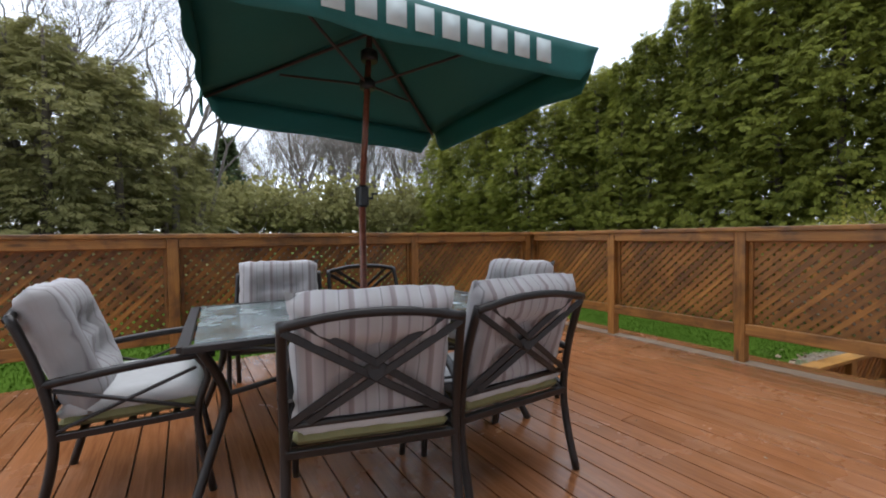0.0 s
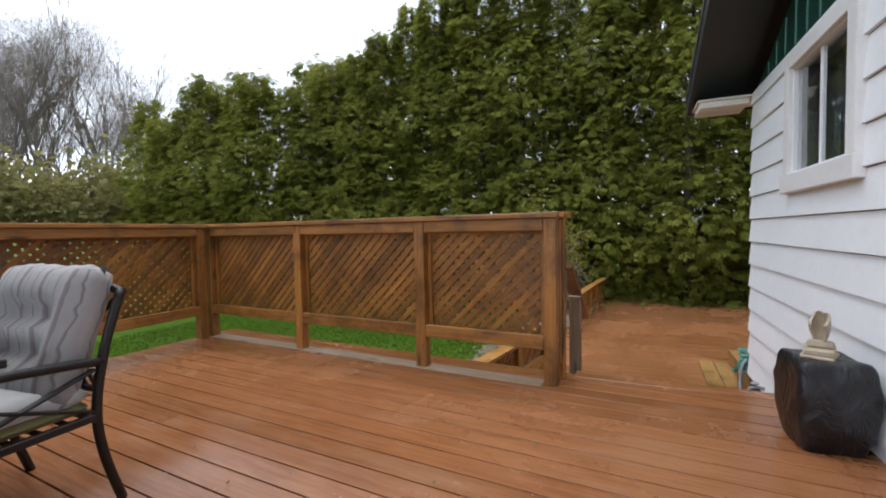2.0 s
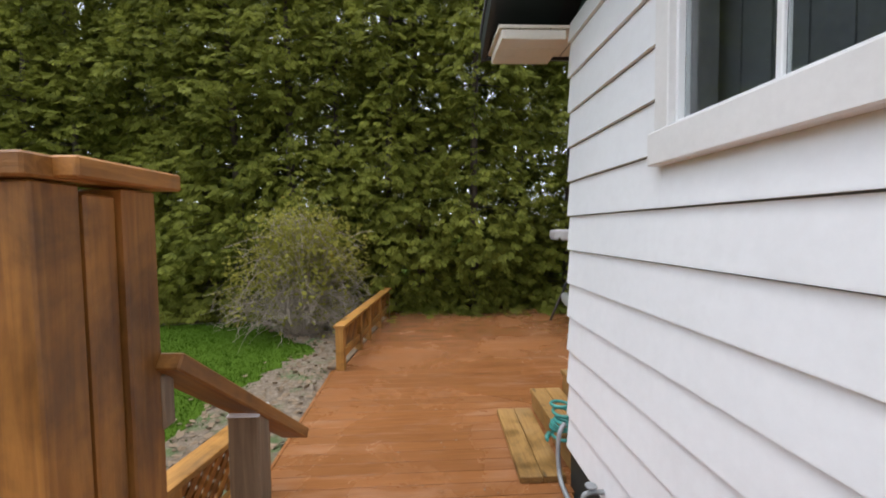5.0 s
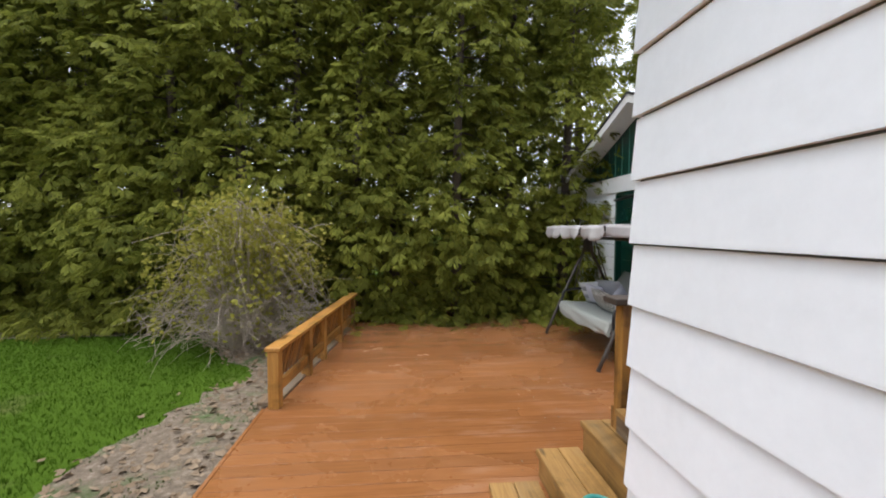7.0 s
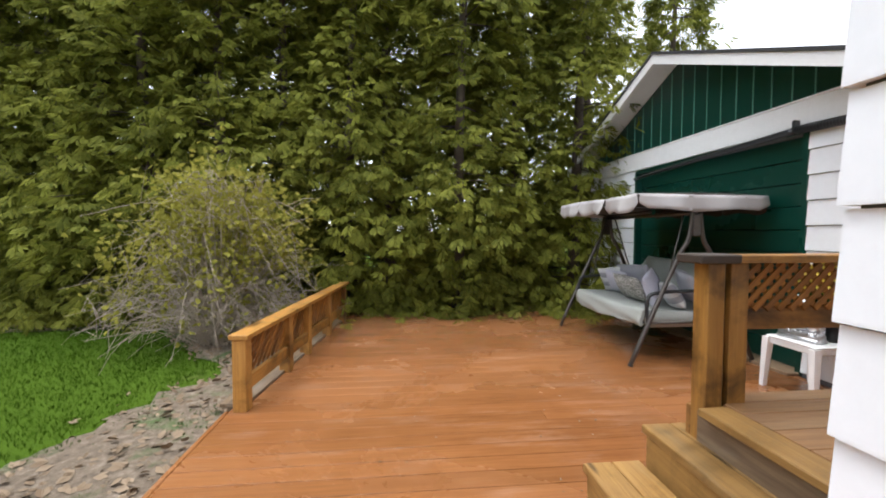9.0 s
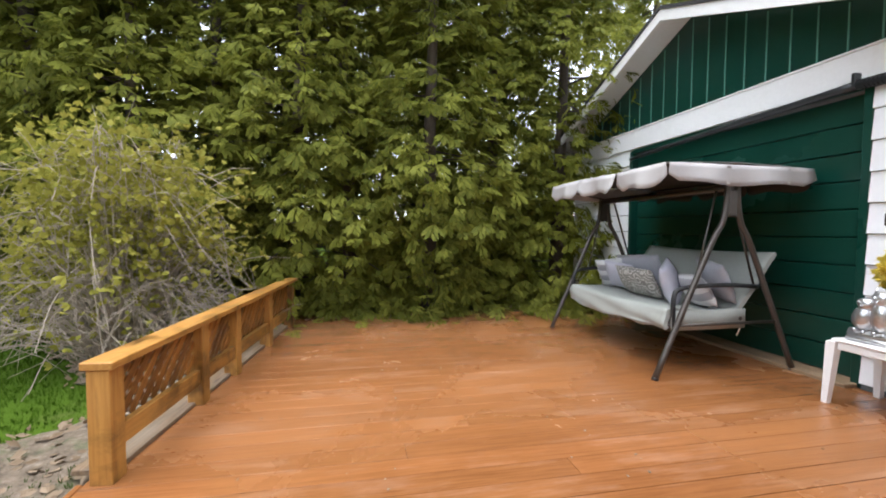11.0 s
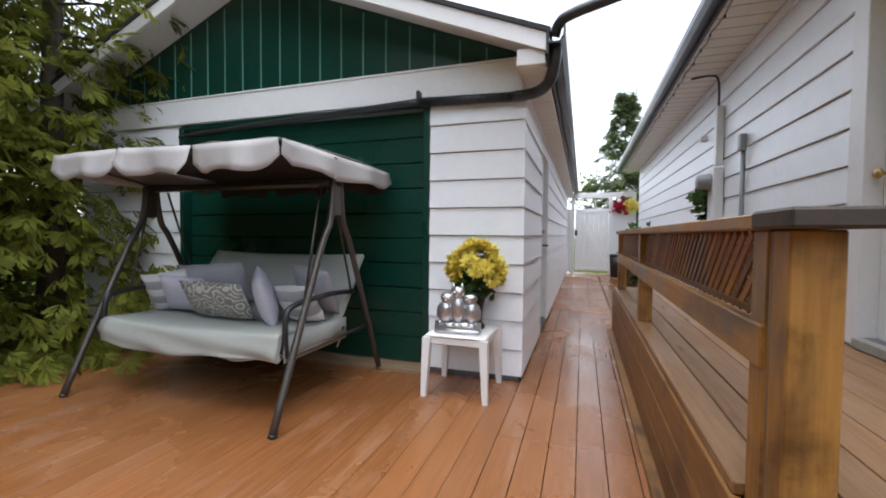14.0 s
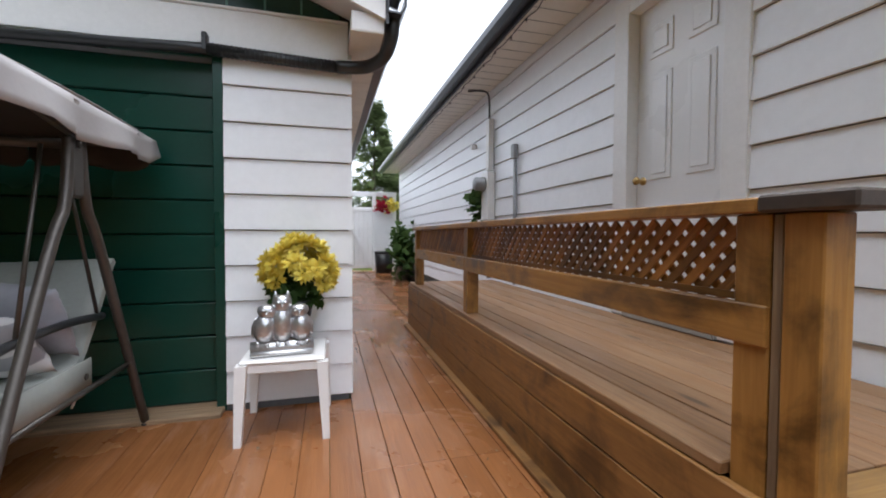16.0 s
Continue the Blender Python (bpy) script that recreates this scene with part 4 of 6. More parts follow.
def cedar_meshes(seed, height, radius, sprays, blades=9, base=0.0):
    """Trunk and crown meshes of a columnar cedar: drooping fans set on ragged boughs."""
    r = np.random.default_rng(seed)
    k = 9
    nb = sprays // k
    bh = base + (height - base) * r.random(nb) ** 1.12
    rel = (bh - base) / (height - base)
    prof = radius * np.clip(1.06 - rel, 0, 1) ** 0.55 * (0.72 + 0.4 * r.random(nb)) * (0.9 + 0.25 * np.sin(bh * 2.1 + seed))
    by = r.random(nb) * 2 * np.pi
    tip = np.stack([np.cos(by) * prof, np.sin(by) * prof, bh - 0.10 * prof], 1)
    # every bough ends in a loose hand of hanging sprays
    t = 1.0 - 0.55 * r.random((nb, k)) ** 1.3
    side = r.normal(0, 0.13, (nb, k))
    rad = prof[:, None] * t
    cb, sb = np.cos(by)[:, None], np.sin(by)[:, None]
    pos = np.stack([cb * rad - sb * side, sb * rad + cb * side, bh[:, None] - 0.22 * t ** 2 * prof[:, None] - 0.5 * np.abs(side) + r.normal(0, 0.09, (nb, k))], 2)
    pos = pos.reshape(-1, 3)
    pos[:, 2] = np.maximum(pos[:, 2], 0.10 + 0.12 * r.random(len(pos)))
    n = len(pos)
    yaw = np.repeat(by, k) + side.ravel() * 2.2 + r.normal(0, 0.5, n)
    pitch = 0.62 + r.normal(0, 0.34, n)
    v, f = scatter(fan_template(blades, 1.0, 1.4, 0.098, 0.3), pos, yaw, pitch, r.normal(0, 0.5, n), 0.19 + 0.16 * r.random(n))
    crown = mesh_arrays("crown", v, f, CEDAR)
    bm = B()
    tube(bm, [(0, 0, -0.15), (0.03, 0.02, height * 0.3), (-0.02, 0.03, height * 0.65), (0, 0, height * 0.97)], 0.11, 7, True, 0.015)
    for j in range(0, nb, 8):
        p = Vector(tip[j]) * 0.9
        p.z = tip[j][2] - 0.05
        tube(bm, [(0, 0, p.z + 0.12), (p.x * 0.5, p.y * 0.5, p.z + 0.10), p], 0.016, 4, False, 0.004)
    me = bpy.data.meshes.new("trunk")
    bm.to_mesh(me)
    bm.free()
    me.materials.append(BARK)
    return me, crown


def plant_tree(name, meshes, m, label, category, group=""):
    t = thing(name, m, label, category, group)
    for nm, me in zip(("trunk", "crown"), meshes):
        o = new(nm, me)
        o.parent = t
    return t


near = [cedar_meshes(s, 9.2, 1.35, 5400) for s in (1, 2, 3, 4)]
mid = [cedar_meshes(s, 6.6, 1.3, 3000, 7) for s in (11, 12, 13)]
hr_ = random.Random(5)
HEDGE = []
y = -3.4
i = 0
while y < 9.2:
    tall = np.interp(y, [5.0, 6.6, 8.3, 9.2], [1.03, 0.95, 0.82, 0.76])
    HEDGE.append((13.15 + hr_.uniform(-0.25, 0.3), y, near[i % 4], tall * hr_.uniform(0.94, 1.07)))
    y += hr_.uniform(0.85, 1.15)
    i += 1
while y < 21:
    HEDGE.append((13.3 + hr_.uniform(-0.3, 0.3), y, mid[i % 3], hr_.uniform(1.02, 1.25)))
    y += hr_.uniform(0.85, 1.2)
    i += 1
# Second row added behind the hedge to shut its gaps and darken it.
for x_, y_ in ((14.9, -2.2), (15.0, -0.6), (14.8, 1.2), (15.1, 2.9), (14.9, 4.6), (15.0, 6.4), (15.0, -4.6), (14.6, -6.2), (15.1, 8.0), (14.9, 9.4), (15.0, 10.8), (15.1, 12.3)):
    HEDGE.append((x_, y_, mid[i % 3], hr_.uniform(1.25, 1.4)))
    i += 1
for x_, y_, ms, s_ in HEDGE:
    plant_tree("cedar_tree", ms, pose(x_, y_, GROUND, hr_.uniform(-2, 2), hr_.uniform(-2, 2), hr_.uniform(0, 360)) @ Matrix.Diagonal((s_ * (1.3 if y_ > 9.2 else 1.08), s_ * (1.3 if y_ > 9.2 else 1.08), s_, 1)),
               "tall green cedar of the hedge with drooping sprays", "cedar", "cedar hedge")


def conifer_meshes(seed, height, radius, sprays, material):
    """A conical spruce or pine with whorled boughs and gaps between them."""
    r = np.random.default_rng(seed)
    k = 12
    nb = sprays // k
    whorl = np.floor(r.random(nb) * 16) / 16
    rel = np.clip(whorl + r.normal(0, 0.012, nb), 0, 0.99)
    bh = height * (0.12 + 0.88 * rel)
    prof = radius * (1.02 - rel) * (0.65 + 0.5 * r.random(nb))
    by = r.random(nb) * 2 * np.pi
    t = np.sqrt(r.random((nb, k))) * 0.85 + 0.2
    pos = np.stack([np.cos(by)[:, None] * prof[:, None] * t, np.sin(by)[:, None] * prof[:, None] * t, bh[:, None] - 0.18 * prof[:, None] * t + r.normal(0, 0.08, (nb, k))], 2).reshape(-1, 3)
    pos[:, :2] += r.normal(0, 0.12, (len(pos), 2))
    n = len(pos)
    v, f = scatter(fan_template(7, 1.0, 1.5, 0.10, 0.2), pos, np.repeat(by, k) + r.normal(0, 0.5, n), 0.15 + r.normal(0, 0.3, n), r.normal(0, 0.4, n), (0.40 + 0.35 * r.random(n)) * height / 10)
    crown = mesh_arrays("crown", v, f, material)
    bm = tube(B(), [(0, 0, -0.2), (0, 0, height * 0.5), (0, 0, height * 0.98)], 0.16 * height / 10, 7, True, 0.02)
    me = bpy.data.meshes.new("trunk")
    bm.to_mesh(me)
    bm.free()
    me.materials.append(BARK)
    return me, crown


def bare_mesh(seed, height, spread=0.5, levels=4, material=None, r0=0.13):
    """A leafless tree: trunk forking into ever thinner limbs. Returns the mesh and the twig tips."""
    rr = random.Random(seed)
    bm = B()
    tips = []

    def grow(p, d, length, rad, lev):
        q = p + d * length
        mid_ = (p + q) / 2 + Vector((rr.gauss(0, 1), rr.gauss(0, 1), 0)) * length * 0.05
        tube(bm, [p, mid_, q], rad, 6 if lev < 2 else 4 if lev < 3 else 3, False, rad * 0.62)
        if lev >= levels:
            tips.append(q)
            return
        for j in range(rr.choice((2, 3, 3)) + (1 if lev == 0 else 0)):
            a = Vector((rr.gauss(0, 1), rr.gauss(0, 1), rr.gauss(0, 0.5))).normalized()
            nd = (d + a * spread * rr.uniform(0.6, 1.3) + Vector((0, 0, 0.12))).normalized()
            s = p.lerp(q, rr.uniform(0.55, 1.0))
            grow(s, nd, length * rr.uniform(0.55, 0.8), rad * 0.55, lev + 1)

    grow(Vector((0, 0, -0.2)), Vector((rr.gauss(0, 0.05), rr.gauss(0, 0.05), 1)).normalized(), height * 0.36, r0, 0)
    me = bpy.data.meshes.new("trunk")
    bm.to_mesh(me)
    bm.free()
    me.materials.append(material or GREYBARK)
    return me, tips


def leaf_cloud(seed, tips, per, size, spread, material, sparse=1.0):
    r = np.random.default_rng(seed)
    base = np.array([tuple(t) for t in tips])
    pos = np.repeat(base, per, 0) + r.normal(0, spread, (len(base) * per, 3))
    pos = pos[r.random(len(pos)) < sparse]
    n = len(pos)
    v, f = scatter(fan_template(3, 1.0, 1.6, 0.45, 0.1), pos, r.random(n) * 6.28, r.normal(0, 0.8, n), r.normal(0, 0.8, n), size * (0.6 + 0.8 * r.random(n)))
    return mesh_arrays("crown", v, f, material)


bares = [bare_mesh(s, 9.0, 0.42, 5, GREYBARK, 0.085) for s in (21, 22, 23)]


def twig_haze(seed, tips):
    r = np.random.default_rng(seed)
    base = np.array([tuple(t) for t in tips])
    base = base[r.permutation(len(base))[:200]]
    pos = np.repeat(base, 2, 0) + r.normal(0, 0.3, (len(base) * 2, 3))
    n = len(pos)
    v, f = scatter(fan_template(4, 1.0, 1.3, 0.009, 0.1), pos, r.random(n) * 6.28, -0.9 + r.normal(0, 0.5, n), r.normal(0, 0.8, n), 0.5 + 0.5 * r.random(n))
    return mesh_arrays("twigs", v, f, FINETWIG)


haze = [twig_haze(60 + k, b[1]) for k, b in enumerate(bares)]
for x_, y_, s_, k_ in ((7.2, 29, 1.0, 0), (9.0, 31, 1.1, 1), (10.6, 28, 1.05, 2), (11.8, 30, 1.15, 0), (13.2, 29, 1.1, 1), (14.6, 31, 1.2, 2), (16.2, 30, 1.2, 0), (5.0, 36, 1.1, 1), (-2.5, 16.5, 1.3, 2), (0.6, 17, 1.35, 0), (-4.6, 17, 1.35, 1), (1.9, 19.5, 1.3, 1),
                       (12.4, 33, 1.2, 2), (8.0, 34, 1.2, 1), (10.0, 35, 1.25, 0), (15.5, 34, 1.3, 2), (18.5, 33, 1.3, 1), (20.5, 31, 1.2, 0), (17.5, 28, 1.1, 2), (2.6, 38, 1.1, 0), (-1.0, 20, 1.3, 1)):
    t = thing("bare_tree", pose(x_, y_, GROUND, 0, 0, 57 * x_) @ Matrix.Diagonal((s_ * 1.35, s_ * 1.35, s_ * (1.65 if x_ > 8 else 1.2), 1)), "tall leafless grey deciduous tree", "tree", "bare trees beyond the lawn")
    new("trunk", bares[k_][0]).parent = t
    new("twig_haze", haze[k_]).parent = t
rw = random.Random(3)
for k_ in range(26):
    s_ = rw.uniform(1.2, 1.5) * (1.35 if k_ > 6 else 1.0)
    t = thing("bare_tree", pose(3 + k_ * 0.95 + rw.uniform(-0.4, 0.4), rw.uniform(36, 46), GROUND, 0, 0, rw.uniform(0, 360)) @ Matrix.Diagonal((s_, s_, s_, 1)), "tall leafless grey deciduous tree", "tree", "bare trees beyond the lawn")
    new("trunk", bares[k_ % 3][0]).parent = t
    new("twig_haze", haze[k_ % 3]).parent = t
# Crown copies in the paler olive, with distance haze put into the colour.
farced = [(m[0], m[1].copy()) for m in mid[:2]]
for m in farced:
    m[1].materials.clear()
    m[1].materials.append(CEDAR_HAZED)
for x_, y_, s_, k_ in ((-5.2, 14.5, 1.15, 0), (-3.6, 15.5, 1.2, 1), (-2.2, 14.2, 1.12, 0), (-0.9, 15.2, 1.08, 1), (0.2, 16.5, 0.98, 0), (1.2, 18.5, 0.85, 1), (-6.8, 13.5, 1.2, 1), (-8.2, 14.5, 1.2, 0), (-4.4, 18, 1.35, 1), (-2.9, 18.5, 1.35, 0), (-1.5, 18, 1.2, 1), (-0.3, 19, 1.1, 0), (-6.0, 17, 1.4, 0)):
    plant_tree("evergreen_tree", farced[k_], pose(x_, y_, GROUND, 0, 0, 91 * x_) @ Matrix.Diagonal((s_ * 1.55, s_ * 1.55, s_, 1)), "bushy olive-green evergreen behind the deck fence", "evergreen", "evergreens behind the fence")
spruce = conifer_meshes(31, 10.0, 2.9, 4200, PINE)
for x_, y_, s_ in ((3.9, 31, 0.88), (2.3, 33, 0.78), (1.6, 29, 0.74), (5.3, -30.5, 1.08), (4.2, -33, 0.85)):
    plant_tree("spruce_tree", spruce, pose(x_, y_, GROUND, 0, 0, 40 * x_) @ Matrix.Diagonal((s_, s_, s_, 1)), "dark green conical spruce in the distance", "spruce", "distant spruces")
shrub_w, shrub_tips = bare_mesh(41, 4.2, 0.75, 4, GREYBARK, 0.07)
shrub_leaf = leaf_cloud(42, shrub_tips, 22, 0.16, 0.38, CEDAR_HAZED)
rb = random.Random(9)
for k_ in range(15):
    x_ = 2.0 + k_ * 1.35 + rb.uniform(-0.3, 0.3)
    s_ = rb.uniform(1.1, 1.7)
    plant_tree("distant_shrub", (shrub_w, shrub_leaf), pose(x_, 26 + rb.uniform(-1.5, 2) - 0.12 * x_, GROUND, 0, 0, rb.uniform(0, 360)) @ Matrix.Diagonal((s_, s_, s_, 1)), "olive brown shrub at the far edge of the lawn", "shrub", "shrubs beyond the lawn")
spring_w, spring_tips = bare_mesh(51, 9.0, 0.6, 5, GREYBARK, 0.12)
spring_leaf = leaf_cloud(52, spring_tips, 7, 0.22, 0.45, SPRING)
for x_, y_, s_ in ((7.3, -31, 0.72), (1.5, -27, 0.9), (-2.5, -26, 1.0), (3.2, -36, 1.0), (17.5, -20, 0.86), (20.5, -16, 0.9), (9.5, -38, 0.9)):
    plant_tree("spring_tree", (spring_w, spring_leaf), pose(x_, y_, GROUND, 0, 0, 33 * x_) @ Matrix.Diagonal((s_, s_, s_, 1)), "tree in fresh yellow-green spring leaf", "tree", "spring trees behind the gate")

# Arching bush at the lawn's corner, half in leaf
rbu = random.Random(7)
tw, tps = B(), []
for k_ in range(300):
    a = rbu.uniform(0, 2 * math.pi)
    low = k_ % 5 < 3
    reach = rbu.uniform(0.7, 1.5) if low else rbu.uniform(0.4, 1.35)
    top = rbu.uniform(0.25, 1.0) if low else rbu.uniform(0.9, 2.05) * (1.0 if reach < 1.0 else 0.82)
    if math.sin(a) < -0.2:
        reach = min(reach, 1.0)
    d = Vector((math.cos(a) * 0.8, math.sin(a), 0))
    end = rbu.uniform(0.06, 0.55) if low else max(0.5, top - reach * rbu.uniform(0.0, 0.7))
    pts = curve_pts([d * rbu.uniform(0, 0.3), d * reach * 0.5 + Vector((rbu.gauss(0, 0.14), rbu.gauss(0, 0.14), top)), d * reach + Vector((rbu.gauss(0, 0.15), rbu.gauss(0, 0.15), end))], 5)
    tube(tw, pts, rbu.uniform(0.004, 0.009), 4, False, 0.0025)
    for j in range(4):
        p = pts[rbu.randrange(4, len(pts))]
        e = p + Vector((rbu.gauss(0, 0.2), rbu.gauss(0, 0.25), rbu.gauss(0.02, 0.2)))
        tube(tw, [p, (p + e) / 2 + Vector((0, 0, 0.04)), e], 0.0038, 3, False, 0.0016)
        if e.z > 0.95 + 0.25 * math.sin(3 * a) or rbu.random() < 0.06:
            tps += [e, p]
bush = thing("arching_bush", pose(11.15, 2.05, GROUND), "arching bush with bare grey twigs and small spring leaves", "bush")
part("twig_mass", tw, TWIG, bush)
new("leaves", leaf_cloud(8, tps, 5, 0.055, 0.12, leafy("bush_leaf", (0.22, 0.22, 0.035), (0.46, 0.42, 0.09), 0.45))).parent = bush

# Grass blades and dry litter
rg = np.random.default_rng(77)


def scatter_stuff(name, n, area, z, tmpl, size, material, label, category, keep=None, lean=0.35):
    pos = np.stack([rg.uniform(area[0], area[1], n), rg.uniform(area[2], area[3], n), np.full(n, z)], 1)
    if keep is not None:
        pos = pos[keep(pos[:, 0], pos[:, 1])]
    m = len(pos)
    v, f = scatter(tmpl, pos, rg.random(m) * 6.28, (-np.pi / 2 if lean < 1 else 0) + rg.normal(0, lean if lean < 1 else 0.35, m), rg.normal(0, 0.3, m), size * (0.6 + 0.8 * rg.random(m)))
    return tagged(new(name, mesh_arrays(name, v, f, material)), label, category, kind="stuff")


def on_lawn(x, y):
    edge = np.interp(x, [4.7, 8.1, 8.6, 9.35, 10.0, 10.7, 11.6, 12.5], [2.0, 2.17, 2.02, 1.86, 1.6, 2.2, 2.9, 3.2])
    return y > edge + rg.normal(0, 0.12, len(x))


scatter_stuff("grass", 70000, (4.75, 12.2, 1.6, 8.5), GROUND, fan_template(2, 1.0, 0.7, 0.10, 0.1), 0.036, GRASS, "short fresh green grass blades on the lawn", "grass", on_lawn)
scatter_stuff("grass", 5000, (4.75, 11.5, 1.1, 2.6), GROUND, fan_template(2, 1.0, 0.7, 0.12, 0.1), 0.035, GRASS, "thin grass growing through the bare earth", "grass", lambda x, y: (np.sin(x * 5.1) + np.sin(y * 7 + x * 2)) > 0.9)
scatter_stuff("grass", 16000, (-5, 4.7, 4.9, 9.5), GROUND, fan_template(2, 1.0, 0.7, 0.12, 0.1), 0.06, GRASS, "short green grass beyond the deck fence", "grass")
scatter_stuff("leaf_litter", 2600, (5.2, 13.2, 1.08, 3.0), GROUND + 0.02, fan_template(2, 1.0, 1.2, 0.5, 0.1), 0.07, LITTER, "dry brown leaves and chips on the bare earth", "leaf litter", lambda x, y: ~on_lawn(x, y), 2.0)
scatter_stuff("leaf_litter", 240, (4.9, 12.6, -3.3, 0.9), 0.005, fan_template(2, 1.0, 1.2, 0.5, 0.0), 0.016, LITTER, "tiny pale leaf bits on the lower deck", "leaf litter", None, 2.0)
scatter_stuff("leaf_litter", 110, (1.0, 4.3, -0.8, 3.2), 0.615, fan_template(2, 1.0, 1.2, 0.5, 0.0), 0.016, LITTER, "tiny pale leaf bits on the upper deck", "leaf litter", None, 2.0)

# ---- furniture on the upper deck ----


def cushion(w, h, t, m=None, power=5.0, soft=0.38, n=12, tufts=(), dent=0.5, wob=0.004, seed=0):
    """A stuffed cushion, w by h, t thick along y, with optional tufts."""
    bm = B()
    rr = random.Random(seed)
    m = m or Matrix()
    grid = {}
    for s in (1, -1):
        for i in range(n + 1):
            for j in range(n + 1):
                u, v = 2 * i / n - 1, 2 * j / n - 1
                u, v = math.copysign(abs(u) ** 0.8, u), math.copysign(abs(v) ** 0.8, v)
                edge = i in (0, n) or j in (0, n)
                if edge and s < 0:
                    grid[s, i, j] = grid[1, i, j]
                    continue
                th = t / 2 * max((1 - abs(u) ** power) * (1 - abs(v) ** power), 0) ** soft
                for tu, tv in tufts:
                    d2 = ((u - tu) * w) ** 2 + ((v - tv) * h) ** 2
                    th -= t * dent * 0.5 * math.exp(-d2 / 0.012)
                pull = 1 - 0.03 * (1 - min(v * v, 1)) if abs(u) > 0.7 else 1
                p = Vector((w / 2 * u * pull + rr.gauss(0, wob), s * th, h / 2 * v + rr.gauss(0, wob)))
                grid[s, i, j] = bm.verts.new(m @ p)
        for i in range(n):
            for j in range(n):
                q = [grid[s, i, j], grid[s, i + 1, j], grid[s, i + 1, j + 1], grid[s, i, j + 1]]
                bm.faces.new(q if s < 0 else q[::-1]).smooth = True
    bmesh.ops.recalc_face_normals(bm, faces=bm.faces)
    return bm


def flat_bar(bm, p0, p1, w, h, up=(0, 1, 0)):
    m = frame_along(p0, p1, up)
    return box(bm, ((Vector(p1) - Vector(p0)).length / 2, 0, 0), ((Vector(p1) - Vector(p0)).length, w, h), 0.003, m)


def patio_chair(m, cushioned, label):
    """A dark metal armchair with a crossed back; faces its own y."""
    c = thing("patio_chair", m, label, "chair", "chairs round the table")
    W2 = 0.33
    for s in (-1, 1):
        x = s * W2
        back = curve_pts([(x, -0.33, 0), (x, -0.27, 0.22), (x, -0.25, 0.42), (x, -0.29, 0.66), (x * 0.98, -0.37, 0.90)], 4)
        part("back_leg", tube(B(), back, 0.019, 8), BRONZE, c)
        front = curve_pts([(x, 0.31, 0), (x, 0.27, 0.22), (x, 0.255, 0.40), (x, 0.30, 0.56), (x, 0.26, 0.645)], 4)
        part("front_leg", tube(B(), front, 0.017, 8), BRONZE, c)
        arm = curve_pts([(x, -0.285, 0.61), (x * 1.05, -0.1, 0.635), (x * 1.05, 0.14, 0.655), (x, 0.33, 0.655)], 4)
        part("armrest", tube(B(), arm, 0.019, 8), BRONZE, c)
        bm = B()
        flat_bar(bm, (x, -0.25, 0.585), (x, 0.255, 0.41), 0.012, 0.028, (1, 0, 0))
        flat_bar(bm, (x, -0.25, 0.41), (x, 0.255, 0.60), 0.012, 0.028, (1, 0, 0))
        part("side_brace", bm, BRONZE, c)
    bm = B()
    for y in (-0.25, 0.255):
        flat_bar(bm, (-W2, y, 0.39), (W2, y, 0.39), 0.035, 0.03, (0, 0, 1))
    for x in (-W2, W2):
        flat_bar(bm, (x, -0.25, 0.39), (x, 0.255, 0.39), 0.03, 0.03, (0, 0, 1))
    for k in range(5):
        y = -0.17 + 0.085 * k
        flat_bar(bm, (-W2, y, 0.385), (W2, y, 0.385), 0.03, 0.008, (0, 0, 1))
    part("seat_frame", bm, BRONZE, c)
    part("top_rail", tube(B(), curve_pts([(-W2, -0.37, 0.885), (-W2 * 0.5, -0.38, 0.915), (0, -0.385, 0.925), (W2 * 0.5, -0.38, 0.915), (W2, -0.37, 0.885)], 4), 0.019, 8), BRONZE, c)
    part("lower_rail", tube(B(), [(-W2, -0.258, 0.50), (W2, -0.258, 0.50)], 0.014, 8), BRONZE, c)
    for a, b in (((-1, 0.50), (0.80, 0.90)), ((-0.80, 0.50), (1, 0.87)), ((1, 0.50), (-0.80, 0.90)), ((0.80, 0.50), (-1, 0.87))):
        ya, yb = -0.262, -0.375
        part("back_slat", flat_bar(B(), (a[0] * W2 * 0.97, ya, a[1]), (b[0] * W2 * 0.97, yb, b[1]), 0.03, 0.011, (0, -1, 0.25)), BRONZE, c)
    part("back_boss", lathe(B(), [(0.03, -0.012), (0.03, 0.012)], 12, Matrix.Translation((0, -0.318, 0.69)) @ pose(0, 0, 0, 78, 0, 0)), BRONZE, c)
    if cushioned:
        tilt = pose(0, -0.235, 0.728, 19, 0, 0)
        part("back_cushion", cushion(0.62, 0.58, 0.19, None, 5, 0.36, 16, ((-0.4, 0.22), (0.4, 0.22), (0, 0.22), (-0.4, -0.3), (0.4, -0.3), (0, -0.3)), 0.85, 0.005, 3), STRIPE, c, "grey and mauve striped back cushion").matrix_basis = tilt
        part("seat_cushion", cushion(0.62, 0.54, 0.12, pose(0, 0.02, 0.475, 90, 0, 0), 8, 0.3, 12, (), 0.5, 0.003, 4), SEATPAD, c, "pale plain seat cushion")
        part("cushion_base", span(B(), (-0.305, -0.245, 0.408), (0.305, 0.285, 0.452), 0.02), OLIVE, c, "olive underside of the seat cushion")
    return c


CH = "dark bronze metal patio chair with crossed back"
ch = patio_chair(pose(0.765, 1.755, HIGH, 0, 0, -18), True, CH + " and striped cushions")
for x, y, rz in ((1.41, 1.72, -1), (-0.09, 2.62, -94), (0.78, 3.44, 166), (2.05, 2.38, 94)):
    copy_thing(ch, pose(x, y, HIGH, 0, 0, rz))
